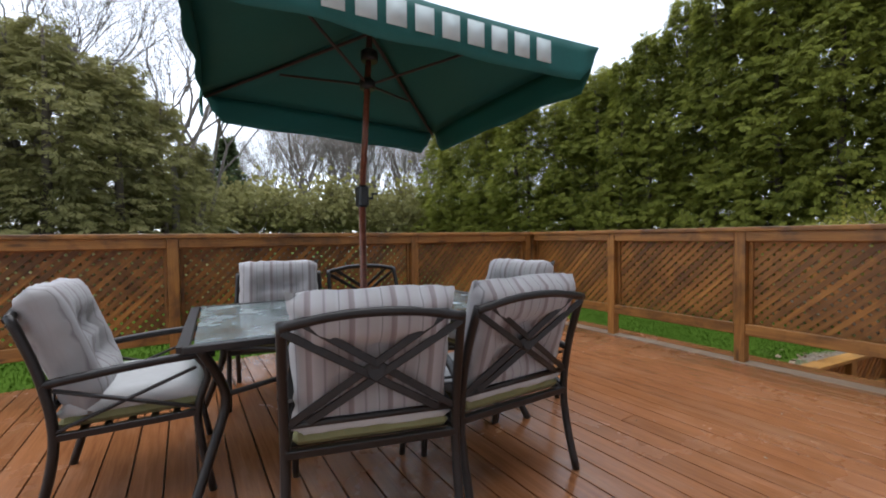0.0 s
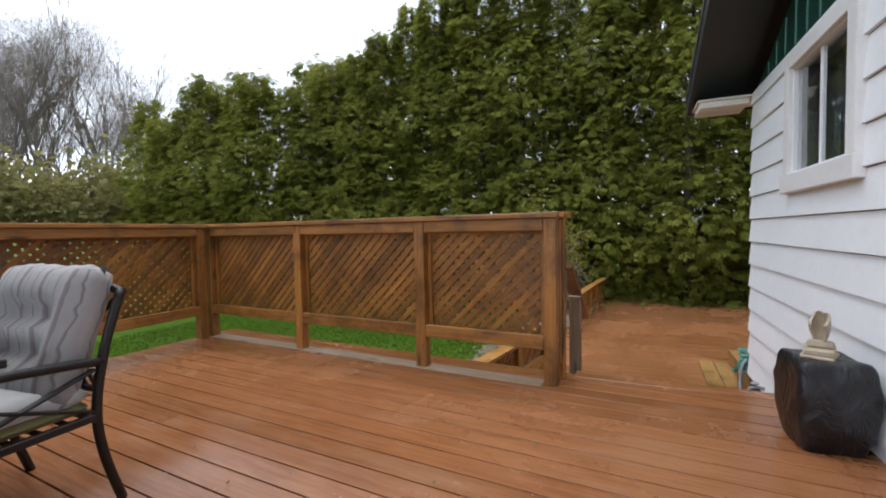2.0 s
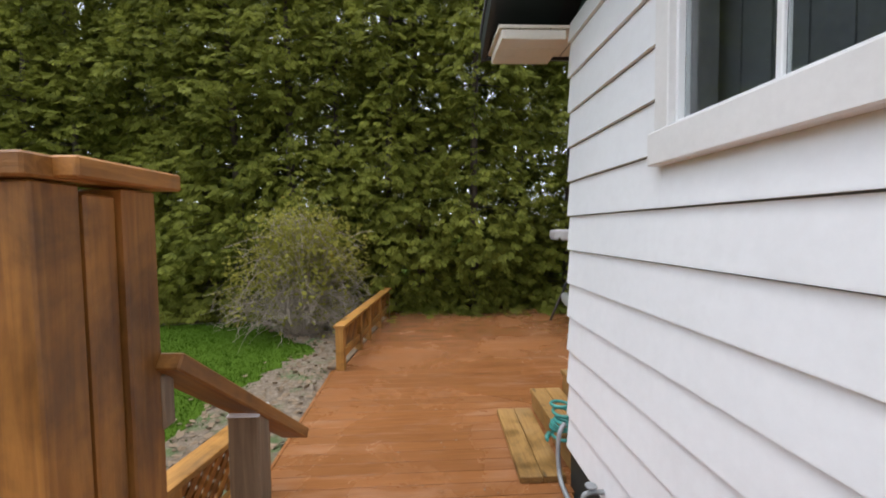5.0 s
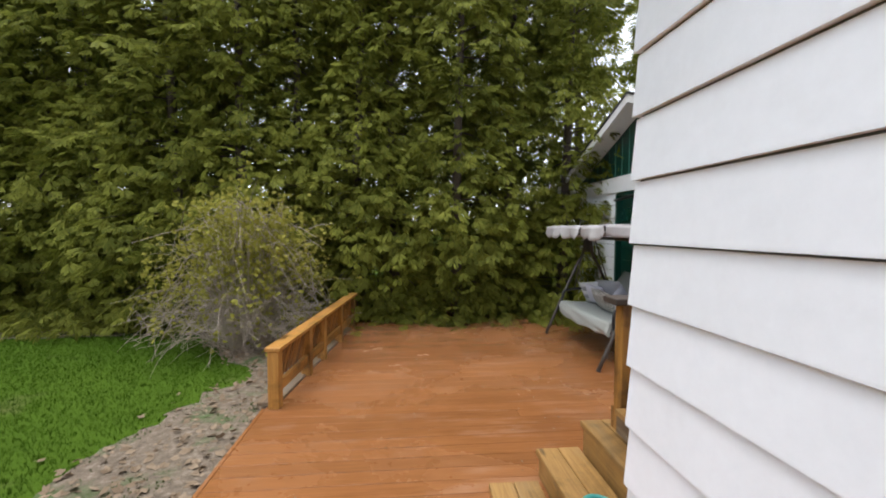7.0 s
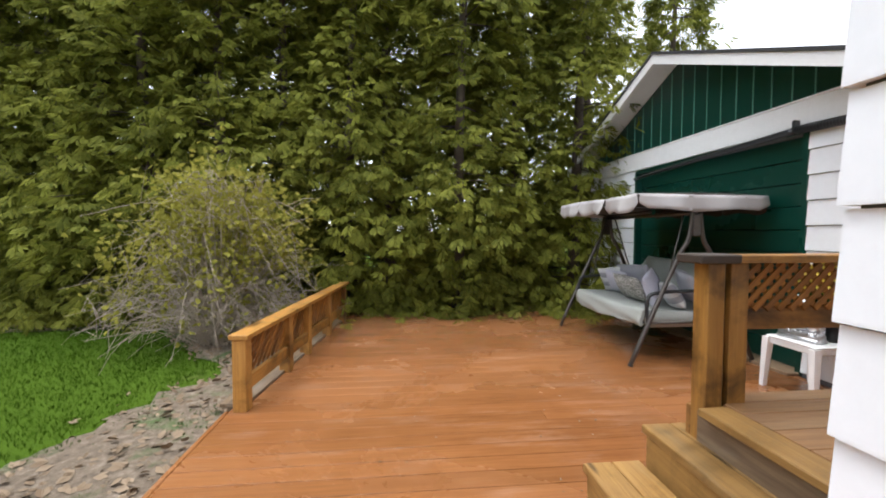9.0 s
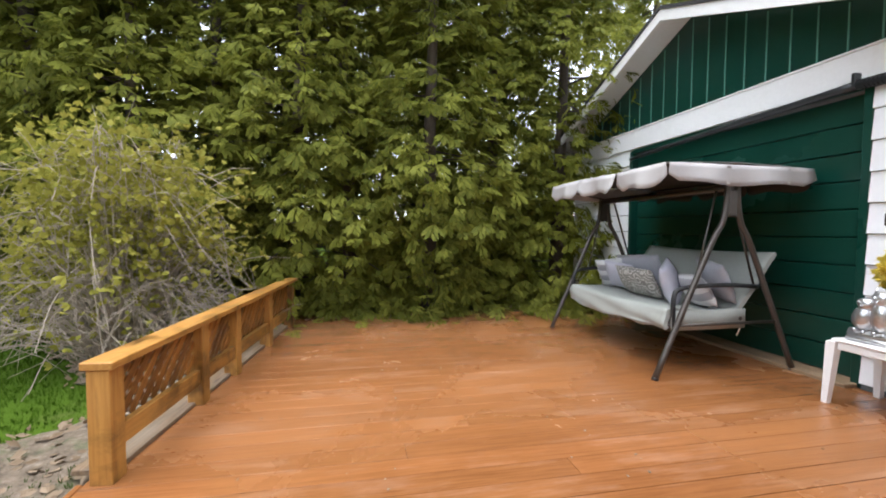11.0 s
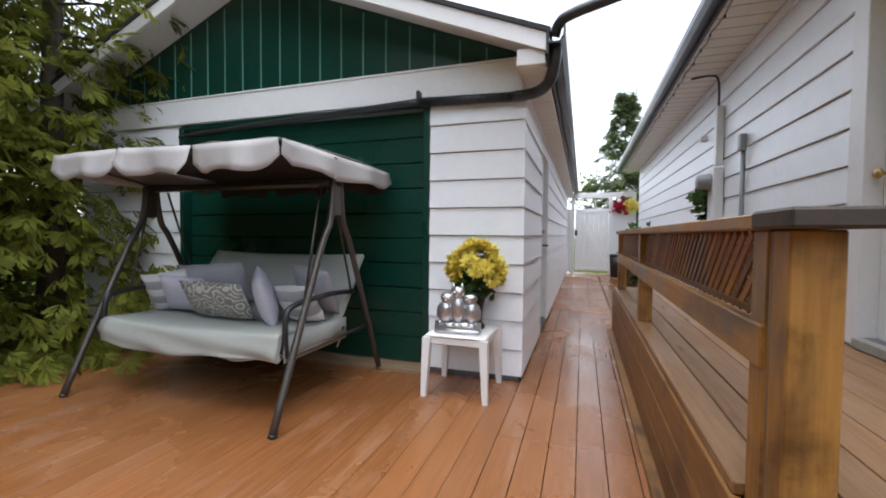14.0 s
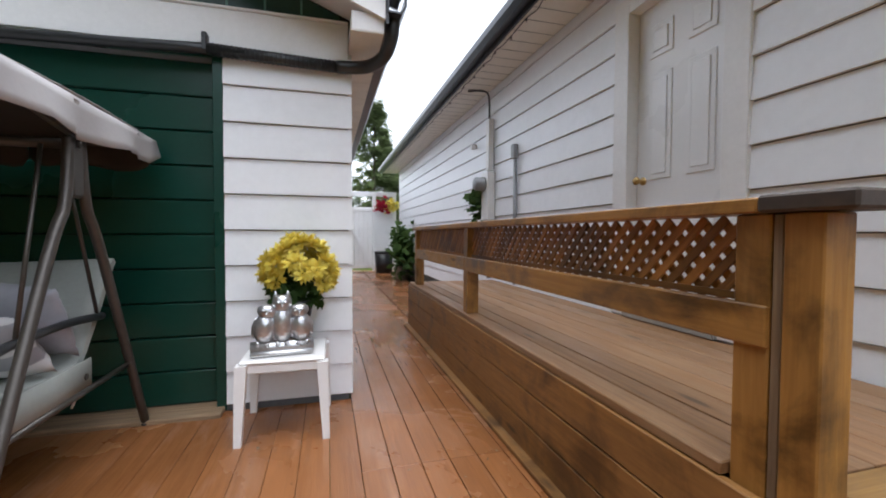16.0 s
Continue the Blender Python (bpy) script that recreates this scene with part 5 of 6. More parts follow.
patio_chair(pose(1.58, 3.34, HIGH, 0, 0, 178), False, CH + ", without cushions")

# Glass-topped table
tb = thing("patio_table", pose(1.10, 2.63, HIGH, 0, 0, -6), "rectangular patio table with wet glass top and dark metal frame", "table")
L2, D2 = 0.96, 0.60
part("glass_top", span(B(), (-L2 + 0.04, -D2 + 0.04, 0.722), (L2 - 0.04, D2 - 0.04, 0.73), 0.002), TABLEGLASS, tb, "wet rippled glass top")
bm = B()
for a, b in (((-L2, -D2), (L2, -D2)), ((-L2, D2), (L2, D2)), ((-L2, -D2), (-L2, D2)), ((L2, -D2), (L2, D2))):
    flat_bar(bm, (*a, 0.716), (*b, 0.716), 0.05, 0.03, (0, 0, 1))
part("table_frame", bm, BRONZE, tb)
for sx in (-1, 1):
    for sy in (-1, 1):
        part("leg", tube(B(), curve_pts([(sx * (L2 - 0.02), sy * (D2 - 0.02), 0), (sx * (L2 - 0.10), sy * (D2 - 0.09), 0.22), (sx * (L2 - 0.16), sy * (D2 - 0.13), 0.45), (sx * (L2 - 0.06), sy * (D2 - 0.05), 0.705)], 5), 0.022, 8), BRONZE, tb)
part("stretcher", tube(B(), [(-L2 + 0.16, -D2 + 0.13, 0.45), (0, 0, 0.42), (L2 - 0.16, D2 - 0.13, 0.45)], 0.014, 8), BRONZE, tb)
part("stretcher", tube(B(), [(-L2 + 0.16, D2 - 0.13, 0.452), (0, 0, 0.452), (L2 - 0.16, -D2 + 0.13, 0.452)], 0.014, 8), BRONZE, tb)


def sheet(grid, t=0.003):
    """A thin two-sided sheet over a grid of points."""
    bm = B()
    g = [[Vector(p) for p in row] for row in grid]
    n, m = len(g), len(g[0])
    nor = [[None] * m for _ in range(n)]
    for i in range(n):
        for j in range(m):
            du = g[min(i + 1, n - 1)][j] - g[max(i - 1, 0)][j]
            dv = g[i][min(j + 1, m - 1)] - g[i][max(j - 1, 0)]
            k = du.cross(dv)
            nor[i][j] = k.normalized() if k.length > 1e-9 else Vector((0, 0, 1))
    a = [[bm.verts.new(g[i][j]) for j in range(m)] for i in range(n)]
    b = [[bm.verts.new(g[i][j] - nor[i][j] * t) for j in range(m)] for i in range(n)]
    for i in range(n - 1):
        for j in range(m - 1):
            bm.faces.new((a[i][j], a[i + 1][j], a[i + 1][j + 1], a[i][j + 1])).smooth = True
            bm.faces.new((b[i][j + 1], b[i + 1][j + 1], b[i + 1][j], b[i][j])).smooth = True
    rim = [(i, 0) for i in range(n)] + [(n - 1, j) for j in range(1, m)] + [(i, m - 1) for i in range(n - 2, -1, -1)] + [(0, j) for j in range(m - 2, 0, -1)]
    for (i, j), (k, l_) in zip(rim, rim[1:] + rim[:1]):
        bm.faces.new((a[i][j], a[k][l_], b[k][l_], b[i][j]))
    bmesh.ops.recalc_face_normals(bm, faces=bm.faces)
    return bm


# Market umbrella through the table
um = thing("patio_umbrella", pose(1.08, 2.50, HIGH), "dark green square market umbrella with pale print, open", "umbrella")
part("pole", tube(B(), [(0, 0, 0), (0, 0, 1.45)], 0.022, 10), POLEWOOD, um)
part("upper_pole", tube(B(), [(0, 0, 1.45), (0.08, 0.02, 2.50)], 0.019, 10), POLEWOOD, um)
cb = part("crank_box", box(B(), (0.0, 0, 1.45), (0.068, 0.075, 0.135), 0.012), BLACKPL, um, "black plastic crank housing")
part("crank_handle", tube(B(), [(0.03, 0, 1.44), (0.07, 0, 1.44), (0.07, 0, 1.47), (0.10, 0, 1.47)], 0.009, 8), BLACKPL, cb)
part("hub", lathe(B(), [(0.05, 2.31), (0.055, 2.33), (0.055, 2.37), (0.03, 2.39)], 14, Matrix.Translation((0.073, 0.018, 0))), BRONZE, um)
RAD, ZE, ZA = 1.375, 2.155, 2.50
corners = [Vector((0.05 + RAD * math.cos(radians(a)), RAD * math.sin(radians(a)), ZE + up_)) for a, up_ in ((-51, 0.04), (39, 0.015), (127, 0.11), (219, 0.05))]
apex = Vector((0.08, 0.02, ZA + 0.04))
N = 10
for k in range(4):
    a, b = corners[k], corners[(k + 1) % 4]
    grid = []
    for i in range(N + 1):
        row = []
        for j in range(N + 1):
            e = a.lerp(b, j / N)
            sag = 4 * (j / N) * (1 - j / N)
            e = e - Vector((e.x, e.y, 0)) * 0.035 * sag
            p = apex.lerp(e, 0.02 + 0.98 * i / N)
            p.z -= 0.05 * math.sin(math.pi * i / N) * (0.35 + 0.65 * sag)
            row.append(p)
        grid.append(row)
    part("canopy_panel", sheet(grid), UMBGREEN, um)
    out = ((a + b) / 2 - Vector((0, 0, ZE))).normalized()
    rows_ = []
    for i in range(5):
        row = []
        for j in range(N * 2 + 1):
            t = j / (N * 2)
            sag = 4 * t * (1 - t)
            e = a.lerp(b, t)
            e = e - Vector((e.x, e.y, 0)) * 0.035 * sag
            close = min(t, 1 - t) * 1.88
            inset = 0.03 if close < 0.02 else 0.0
            drop = 0.20 * (0.55 + 0.45 * min(close / 0.10, 1) ** 0.5) + 0.006 * math.sin(t * 19)
            shift = (b - a).normalized() * (0.065 if t < 0.5 else -0.065) * (i / 4) ** 0.7 * max(0, 1 - close / 0.2)
            row.append(e + out * ((0.006 + 0.012 * math.sin(t * 23 + k)) * i / 4 + 0.002) + shift - Vector((0, 0, drop * i / 4)))
        rows_.append(row)
    vl = part("valance", sheet(rows_), UMBGREEN, um)
    if k == 3:
        for q in range(9):
            t0 = 0.235 + q * 0.068
            i0 = a.lerp(b, t0)
            i1 = a.lerp(b, t0 + 0.047)
            s0 = 4 * t0 * (1 - t0)
            i0 = i0 - Vector((i0.x, i0.y, 0)) * 0.035 * s0
            i1 = i1 - Vector((i1.x, i1.y, 0)) * 0.035 * s0
            quad = [[p + out * 0.033 - Vector((0, 0, z)) for z in (0.045, 0.10, 0.155)] for p in (i0, i1)]
            part("print_block", sheet(quad, 0.002), LETTER, vl, "pale printed block")
    part("rib", flat_bar(B(), apex - Vector((0, 0, 0.05)), a - Vector((a.x, a.y, 0)) * 0.02 - Vector((0, 0, 0.028)), 0.02, 0.016, (0, 0, 1)), RIBDARK, um)
    md = (a + b) / 2
    part("strut", flat_bar(B(), Vector((0.06, 0.015, 2.16)), apex.lerp(a, 0.5) - Vector((0, 0, 0.085)), 0.016, 0.014, (0, 0, 1)), RIBDARK, um)
part("runner", lathe(B(), [(0.045, 2.13), (0.05, 2.15), (0.05, 2.18), (0.03, 2.2)], 14, Matrix.Translation((0.056, 0.014, 0))), BLACKPL, um)

# Bin bag with a cast-stone ornament on it, against the house wall
bm = B()
bmesh.ops.create_cube(bm, size=1)
bmesh.ops.subdivide_edges(bm, edges=bm.edges[:], cuts=22, use_grid_fill=True)
for v in bm.verts:
    c = v.co.copy()
    l8 = (abs(c.x * 2) ** 14 + abs(c.y * 2) ** 14 + abs(c.z * 2) ** 14) ** (1 / 14)
    p = c / max(l8, 1e-6)
    wide = 0.98 + 0.14 * math.sin((0.62 - c.z) * 2.6) - 0.55 * max(0.0, -c.z - 0.12) ** 1.3
    p = Vector((p.x * 0.31 * wide, p.y * 0.28 * wide, p.z * 0.47))
    fold = noise.noise(Vector((p.x * 7, p.y * 7, p.z * 3.2))) * 0.028 + noise.noise(Vector((p.x * 19, p.y * 19, p.z * 9))) * 0.012
    crease = max(0, 1 - 5 * abs(noise.noise(Vector((p.x * 3 + 2 * p.z, p.y * 3, p.z * 5 + 3 * p.x + 4))))) * 0.022 * (1 if c.z < 0.42 else 0.3)
    v.co = p * (1 + fold * 1.2 + crease * 2.2) + Vector((0, 0, 0.25))
for f_ in bm.faces:
    f_.smooth = True
tagged(link("bin_bag", bm, BLACKBAG), "full shiny black plastic bag over a box by the wall", "plastic bag").matrix_basis = pose(4.09, -0.83, HIGH - 0.034, 0, 0, 4)
bm = B()
box(bm, (0, 0, 0.026), (0.20, 0.15, 0.052), 0.008)
box(bm, (0, 0, 0), (0.185, 0.14, 0.036), 0.008, Matrix.Translation((0.004, 0, 0.068)) @ pose(0, 0, 0, 0, 0, 5))
box(bm, (0, 0, 0), (0.12, 0.12, 0.05), 0.012, Matrix.Translation((0.028, 0, 0.098)) @ pose(0, 0, 0, 0, 14, 8))


def shell(bm, turn, arc, height):
    """An upright cupped shell open at one side, with grooved lobes along its rim."""
    n_, h_ = 24, 9
    skins = []
    for d_ in (0.0, 0.013):
        rows = []
        for i in range(h_ + 1):
            q = i / h_
            row = []
            for j in range(n_ + 1):
                u = 2 * j / n_ - 1
                lobe = abs(math.sin(u * 1.5 * math.pi + 0.4))
                rad = 0.024 + 0.038 * math.sin(math.pi * (0.06 + 0.60 * q)) - d_ - 0.006 * (1 - lobe) * q
                a_ = radians(turn + arc / 2 * u)
                row.append(bm.verts.new((rad * math.cos(a_) - 0.03 * q * q, rad * 0.8 * math.sin(a_), 0.11 + height * q * (1 - (0.40 * u * u + 0.07 * (1 - lobe)) * q))))
            rows.append(row)
        skins.append(rows)
    o_, i_ = skins
    for i in range(h_):
        for j in range(n_):
            bm.faces.new((o_[i][j], o_[i][j + 1], o_[i + 1][j + 1], o_[i + 1][j]))
            bm.faces.new((i_[i][j], i_[i + 1][j], i_[i + 1][j + 1], i_[i][j + 1]))
    for j in range(n_):
        bm.faces.new((o_[h_][j], o_[h_][j + 1], i_[h_][j + 1], i_[h_][j]))
    for j in (0, n_):
        for i in range(h_):
            bm.faces.new((o_[i][j], o_[i + 1][j], i_[i + 1][j], i_[i][j]))


shell(bm, -10, 255, 0.20)
bmesh.ops.recalc_face_normals(bm, faces=bm.faces)
for v in bm.verts:
    v.co += noise.noise_vector(v.co * 34) * 0.004
tagged(link("stone_ornament", bm, STONE, smooth=False), "cream cast-stone ornament standing on the black bag", "ornament").matrix_basis = pose(4.09, -0.815, 1.033, 0, 0, -25) @ Matrix.Diagonal((0.88, 0.88, 0.84, 1))

# ---- furniture and fittings on the lower deck ----
sw = thing("garden_swing", pose(0, 0, 0), "canopied garden swing seat with pale cloth and taupe tube frame", "garden swing")
SX0, SX1 = 9.505, 11.28
for x, k in ((SX0, 1), (SX1, -1)):
    part("leg", tube(B(), curve_pts([(x, -2.41, 0.012), (x, -2.86, 1.02), (x, -2.98, 1.24), (x, -3.02, 1.52)], 5), 0.023, 10), SWINGMETAL, sw)
    part("leg", tube(B(), curve_pts([(x, -3.71, 0.012), (x, -3.26, 1.02), (x, -3.14, 1.24), (x, -3.10, 1.52)], 5), 0.023, 10), SWINGMETAL, sw)
    part("cross_tube", tube(B(), [(x, -2.60, 0.42), (x, -3.52, 0.42)], 0.013, 8), SWINGMETAL, sw)
    part("joint_plate", box(B(), (x, -3.06, 1.38), (0.03, 0.09, 0.22), 0.012), SWINGMETAL, sw)
    part("foot", tube(B(), [(x, -2.41, 0.0), (x, -2.416, 0.02)], 0.027, 10), BLACKPL, sw)
    part("foot", tube(B(), [(x, -3.71, 0.0), (x, -3.704, 0.02)], 0.027, 10), BLACKPL, sw)
part("top_tube", tube(B(), [(SX0, -3.06, 1.50), (SX1, -3.06, 1.50)], 0.022, 10), SWINGMETAL, sw)
# canopy
CX0, CX1, CY0, CY1 = 9.45, 11.33, -3.78, -2.42
nx, ny = 24, 12


def canopy_z(u, v):
    return 1.675 + 0.02 * math.sin(math.pi * v) - 0.028 * math.sin(u * math.pi) * math.sin(v * math.pi) - 0.008 * (1 - v) + 0.009 * math.sin(u * 31) * v


grid = [[(CX0 + (CX1 - CX0) * i / nx, CY0 + (CY1 - CY0) * j / ny, canopy_z(i / nx, j / ny)) for j in range(ny + 1)] for i in range(nx + 1)]
part("canopy_top", sheet(grid), CANOPY, sw)
part("canopy_lining", sheet([[(min(max(x, CX0 + 0.012), CX1 - 0.012), min(max(y, CY0 + 0.012), CY1 - 0.012), z - 0.012) for x, y, z in row] for row in grid]), LINING_AND_SHADE, sw, "dark brown canopy lining")


def flap(a, b, out, drop, waves, seed):
    rr = random.Random(seed)
    n = 14
    ph = rr.uniform(0, 6)
    g = []
    for i in range(5):
        row = []
        for j in range(n + 1):
            t = j / n
            rnd = min(t, 1 - t) * (b - a).length
            d = drop * (0.62 + 0.38 * min(rnd / 0.07, 1) ** 0.5) * (1 + 0.09 * math.sin(t * 9 + ph))
            p = a.lerp(b, t)
            row.append(p + out * (0.005 + (0.03 * math.sin(t * waves + ph) + 0.012 * math.sin(t * waves * 2.7) + 0.014) * (i / 4)) - Vector((0, 0, d * i / 4)))
        g.append(row)
    return sheet(g)


nf = 3
for k in range(nf):
    u0, u1 = k / nf + 0.004, (k + 1) / nf - 0.004
    a = Vector((CX0 + (CX1 - CX0) * u0, CY1, canopy_z(u0, 1)))
    b = Vector((CX0 + (CX1 - CX0) * u1, CY1, canopy_z(u1, 1)))
    part("valance", flap(a, b, Vector((0, 1, 0)), 0.165, 7, k), CANOPY, sw)
    a2, b2 = a.copy(), b.copy()
    a2.y = b2.y = CY0
    a2.z = b2.z = canopy_z(u0, 0)
    # Rear flaps take the lining's dark brown: their shade put into the colour.
    part("valance", flap(a2, b2, Vector((0, -1, 0)), 0.165, 7, k + 20), LINING_AND_SHADE, sw)
for x, o in ((CX0, -1), (CX1, 1)):
    for k in range(1):
        v0, v1 = 0.01, 0.99
        a = Vector((x, CY0 + (CY1 - CY0) * v0, canopy_z(0, v0)))
        b = Vector((x, CY0 + (CY1 - CY0) * v1, canopy_z(0, v1)))
        part("valance", flap(a, b, Vector((o, 0, 0)), 0.15, 15, k + 40), CANOPY, sw)
for y in (CY0 + 0.03, CY1 - 0.03):
    part("canopy_rail", tube(B(), [(CX0 + 0.02, y, 1.625), (CX1 - 0.02, y, 1.645)], 0.011, 8), SWINGMETAL, sw)
for x in (SX0, SX1):
    part("canopy_arm", tube(B(), [(x, CY0 + 0.03, 1.62), (x, -3.06, 1.53), (x, CY1 - 0.03, 1.64)], 0.011, 8), SWINGMETAL, sw)
# seat
SL, SR = 11.15, 9.60
nx, ny = 22, 8
prof = [(-3.60, 0.985), (-3.50, 0.86), (-3.36, 0.66), (-3.26, 0.535), (-3.14, 0.505), (-2.90, 0.515), (-2.66, 0.535), (-2.585, 0.525), (-2.565, 0.47), (-2.56, 0.405), (-2.565, 0.365)]
prof = [Vector((0, y, z)) for y, z in prof]
pp = curve_pts(prof, 3)
grid = []
for i in range(nx + 1):
    u = i / nx
    x = SR + (SL - SR) * u
    row = []
    for j, p in enumerate(pp):
        hang = max(0, (j - 24) / 6)
        wob = 0.012 * math.sin(u * 21 + j * 0.3) * hang + 0.006 * math.sin(u * 9 + j)
        row.append((x, p.y + wob, p.z - 0.02 * math.sin(math.pi * u) + 0.02 * hang * math.sin(u * 7)))
    grid.append(row)
part("seat_cloth", sheet(grid, 0.035), SEATCLOTH, sw, "pale grey-green padded seat cover")
for x in (SR - 0.02, SL + 0.02):
    part("side_cloth", sheet([[(x, y, z) for z in (0.36, 0.44, 0.52)] for y in (-3.30, -3.05, -2.82, -2.6)], 0.006), SEATCLOTH, sw)
    part("armrest", tube(B(), curve_pts([(x, -2.62, 0.40), (x, -2.62, 0.62), (x, -2.70, 0.70), (x, -3.1, 0.72), (x, -3.42, 0.70)], 5), 0.019, 8), BLACKMETAL, sw)
    part("hanger", tube(B(), [(x, -2.80, 0.70), (x, -2.98, 1.48)], 0.009, 6), SWINGMETAL, sw)
    part("hanger", tube(B(), [(x, -3.38, 0.70), (x, -3.12, 1.48)], 0.009, 6), SWINGMETAL, sw)
part("seat_bar", tube(B(), [(SR - 0.03, -2.62, 0.40), (SL + 0.03, -2.62, 0.40)], 0.016, 8), SWINGMETAL, sw)
part("seat_bar", tube(B(), [(SR - 0.03, -3.25, 0.44), (SL + 0.03, -3.25, 0.44)], 0.016, 8), SWINGMETAL, sw)
part("tie_cord", tube(B(), curve_pts([(9.68, -3.32, 0.50), (9.64, -3.33, 0.38), (9.67, -3.32, 0.27)], 5), 0.006, 6), TRIMW, sw)


def pillow(x, y, z, w, h, t, rx, ry, rz, material, label, seed):
    ob = link("throw_pillow", cushion(w, h, t, None, 3.0, 0.62, 12, (), 0.5, 0.004, seed), material)
    ob.matrix_basis = pose(x, y, z, rx, ry, rz)
    return tagged(ob, label, "pillow", "pillows on the swing")


pillow(10.70, -3.16, 0.735, 0.62, 0.36, 0.14, -24, 3, 6, SATIN, "grey satin pillow leaning on the swing back", 1)
pillow(11.04, -3.05, 0.675, 0.36, 0.36, 0.13, -26, 8, 34, SILVERSTRIPE, "silver striped pillow on the swing seat", 2)
pillow(10.86, -3.02, 0.665, 0.36, 0.32, 0.13, -28, -4, 18, LILAC, "pale lilac pillow on the swing seat", 3)
pillow(10.46, -2.94, 0.65, 0.62, 0.31, 0.14, -28, 0, -3, PAISLEY, "grey paisley lumbar pillow on the swing seat", 4)
pillow(10.04, -2.97, 0.685, 0.36, 0.38, 0.14, -16, -16, -46, LILAC, "pale lilac pillow tipped on its corner", 5)
pillow(9.78, -3.20, 0.735, 0.40, 0.36, 0.13, -24, -6, -14, SATIN, "dark grey pillow leaning on the swing back", 6)
pillow(9.79, -3.02, 0.65, 0.40, 0.30, 0.14, -30, 4, -18, SILVERSTRIPE, "silver striped pillow at the end of the swing", 7)

# White plastic side table
stl = thing("side_table", pose(8.70, -3.50, 0, 0, 0, -1), "square white plastic side table against the garage", "side table")
bm = box(B(), (0, 0, 0.435), (0.44, 0.44, 0.02), 0.008)
part("tabletop", bm, WHITEPL, stl)
bm = B()
for sx, sy, lx, ly in ((0, 1, 0.40, 0.02), (0, -1, 0.40, 0.02), (1, 0, 0.02, 0.40), (-1, 0, 0.02, 0.40)):
    box(bm, (sx * 0.2, sy * 0.2, 0.40), (lx, ly, 0.05), 0.006)
part("apron", bm, WHITEPL, stl)
for sx in (-1, 1):
    for sy in (-1, 1):
        bm = B()
        lathe(bm, [(0.026, 0.0), (0.034, 0.2), (0.042, 0.425)], 4, Matrix(((1, 0, -sx * 0.045, sx * 0.225), (0, 1, -sy * 0.045, sy * 0.225), (0, 0, 1, 0), (0, 0, 0, 1))) @ pose(0, 0, 0, 0, 0, 45))
        for f_ in bm.faces:
            f_.smooth = False
        part("leg", bm, WHITEPL, stl)

# Silver ornament of three birds on a log
bm = B()
tube(bm, [(-0.135, 0, 0.03), (-0.05, 0.004, 0.033), (0.05, -0.004, 0.031), (0.135, 0, 0.03)], 0.033, 10, True)
box(bm, (0, 0, 0.012), (0.27, 0.10, 0.024), 0.008)
for dx, hgt, lean, ears in ((0.085, 0.168, -9, False), (0.0, 0.205, 0, True), (-0.088, 0.165, 6, False)):
    m = Matrix.Translation((dx, 0, 0.055)) @ pose(0, 0, 0, 0, lean, 0) @ Matrix.Diagonal((1, 0.95, hgt / 0.2, 1))
    lathe(bm, [(0.012, 0.0), (0.030, 0.012), (0.045, 0.045), (0.050, 0.085), (0.046, 0.115), (0.034, 0.138), (0.028, 0.146)], 14, m)
    lathe(bm, [(0.024, 0.134), (0.036, 0.148), (0.041, 0.165), (0.039, 0.183), (0.028, 0.198), (0.008, 0.205)], 14, m @ Matrix.Translation((0, 0.008, 0)) @ Matrix.Diagonal((1.05, 0.95, 1, 1)))
    for e in (-1, 1):
        if ears:
            lathe(bm, [(0.015, 0.0), (0.002, 0.035)], 6, m @ Matrix.Translation((e * 0.026, 0.004, 0.188)))
        lathe(bm, [(0.004, 0), (0.020, 0.02), (0.026, 0.06), (0.012, 0.10), (0.003, 0.11)], 8, m @ Matrix.Translation((e * 0.041, -0.004, 0.018)) @ Matrix.Diagonal((0.55, 1.1, 1, 1)))
        lathe(bm, [(0.009, 0), (0.008, 0.004), (0.002, 0.007)], 8, m @ Matrix.Translation((e * 0.016, 0.044, 0.174)) @ pose(0, 0, 0, -90, 0, 0))
        tube(bm, [m @ Vector((e * 0.018, 0.012, 0.0)), m @ Vector((e * 0.02, 0.036, -0.006))], 0.011, 6, True)
    lathe(bm, [(0.009, 0.0), (0.001, 0.022)], 6, m @ Matrix.Translation((0, 0.044, 0.163)) @ pose(0, 0, 0, -110, 0, 0))
for v in bm.verts:
    v.co += noise.noise_vector(v.co * 60) * 0.003
tagged(link("bird_ornament", bm, SILVER, smooth=True), "silver ornament of three birds in a row on the side table", "ornament").matrix_basis = pose(8.715, -3.40, 0.446, 0, 0, 4) @ Matrix.Diagonal((1.22, 1.15, 1.27, 1))

# Yellow flowers in a black pot
fp = thing("flower_pot", pose(8.635, -3.60, 0.446), "yellow mums in a black pot on the side table", "flower pot")
part("pot", lathe(B(), [(0.07, 0), (0.075, 0.02), (0.05, 0.05), (0.055, 0.12), (0.075, 0.22), (0.09, 0.26), (0.09, 0.275), (0.075, 0.275), (0.07, 0.25)], 18), BLACKPL, fp, "black footed plastic pot")
rf = np.random.default_rng(3)
n = 90
d = rf.normal(0, 1, (n, 3))
d[:, 2] = np.abs(d[:, 2]) * 0.8 + 0.05
d /= np.linalg.norm(d, axis=1)[:, None]
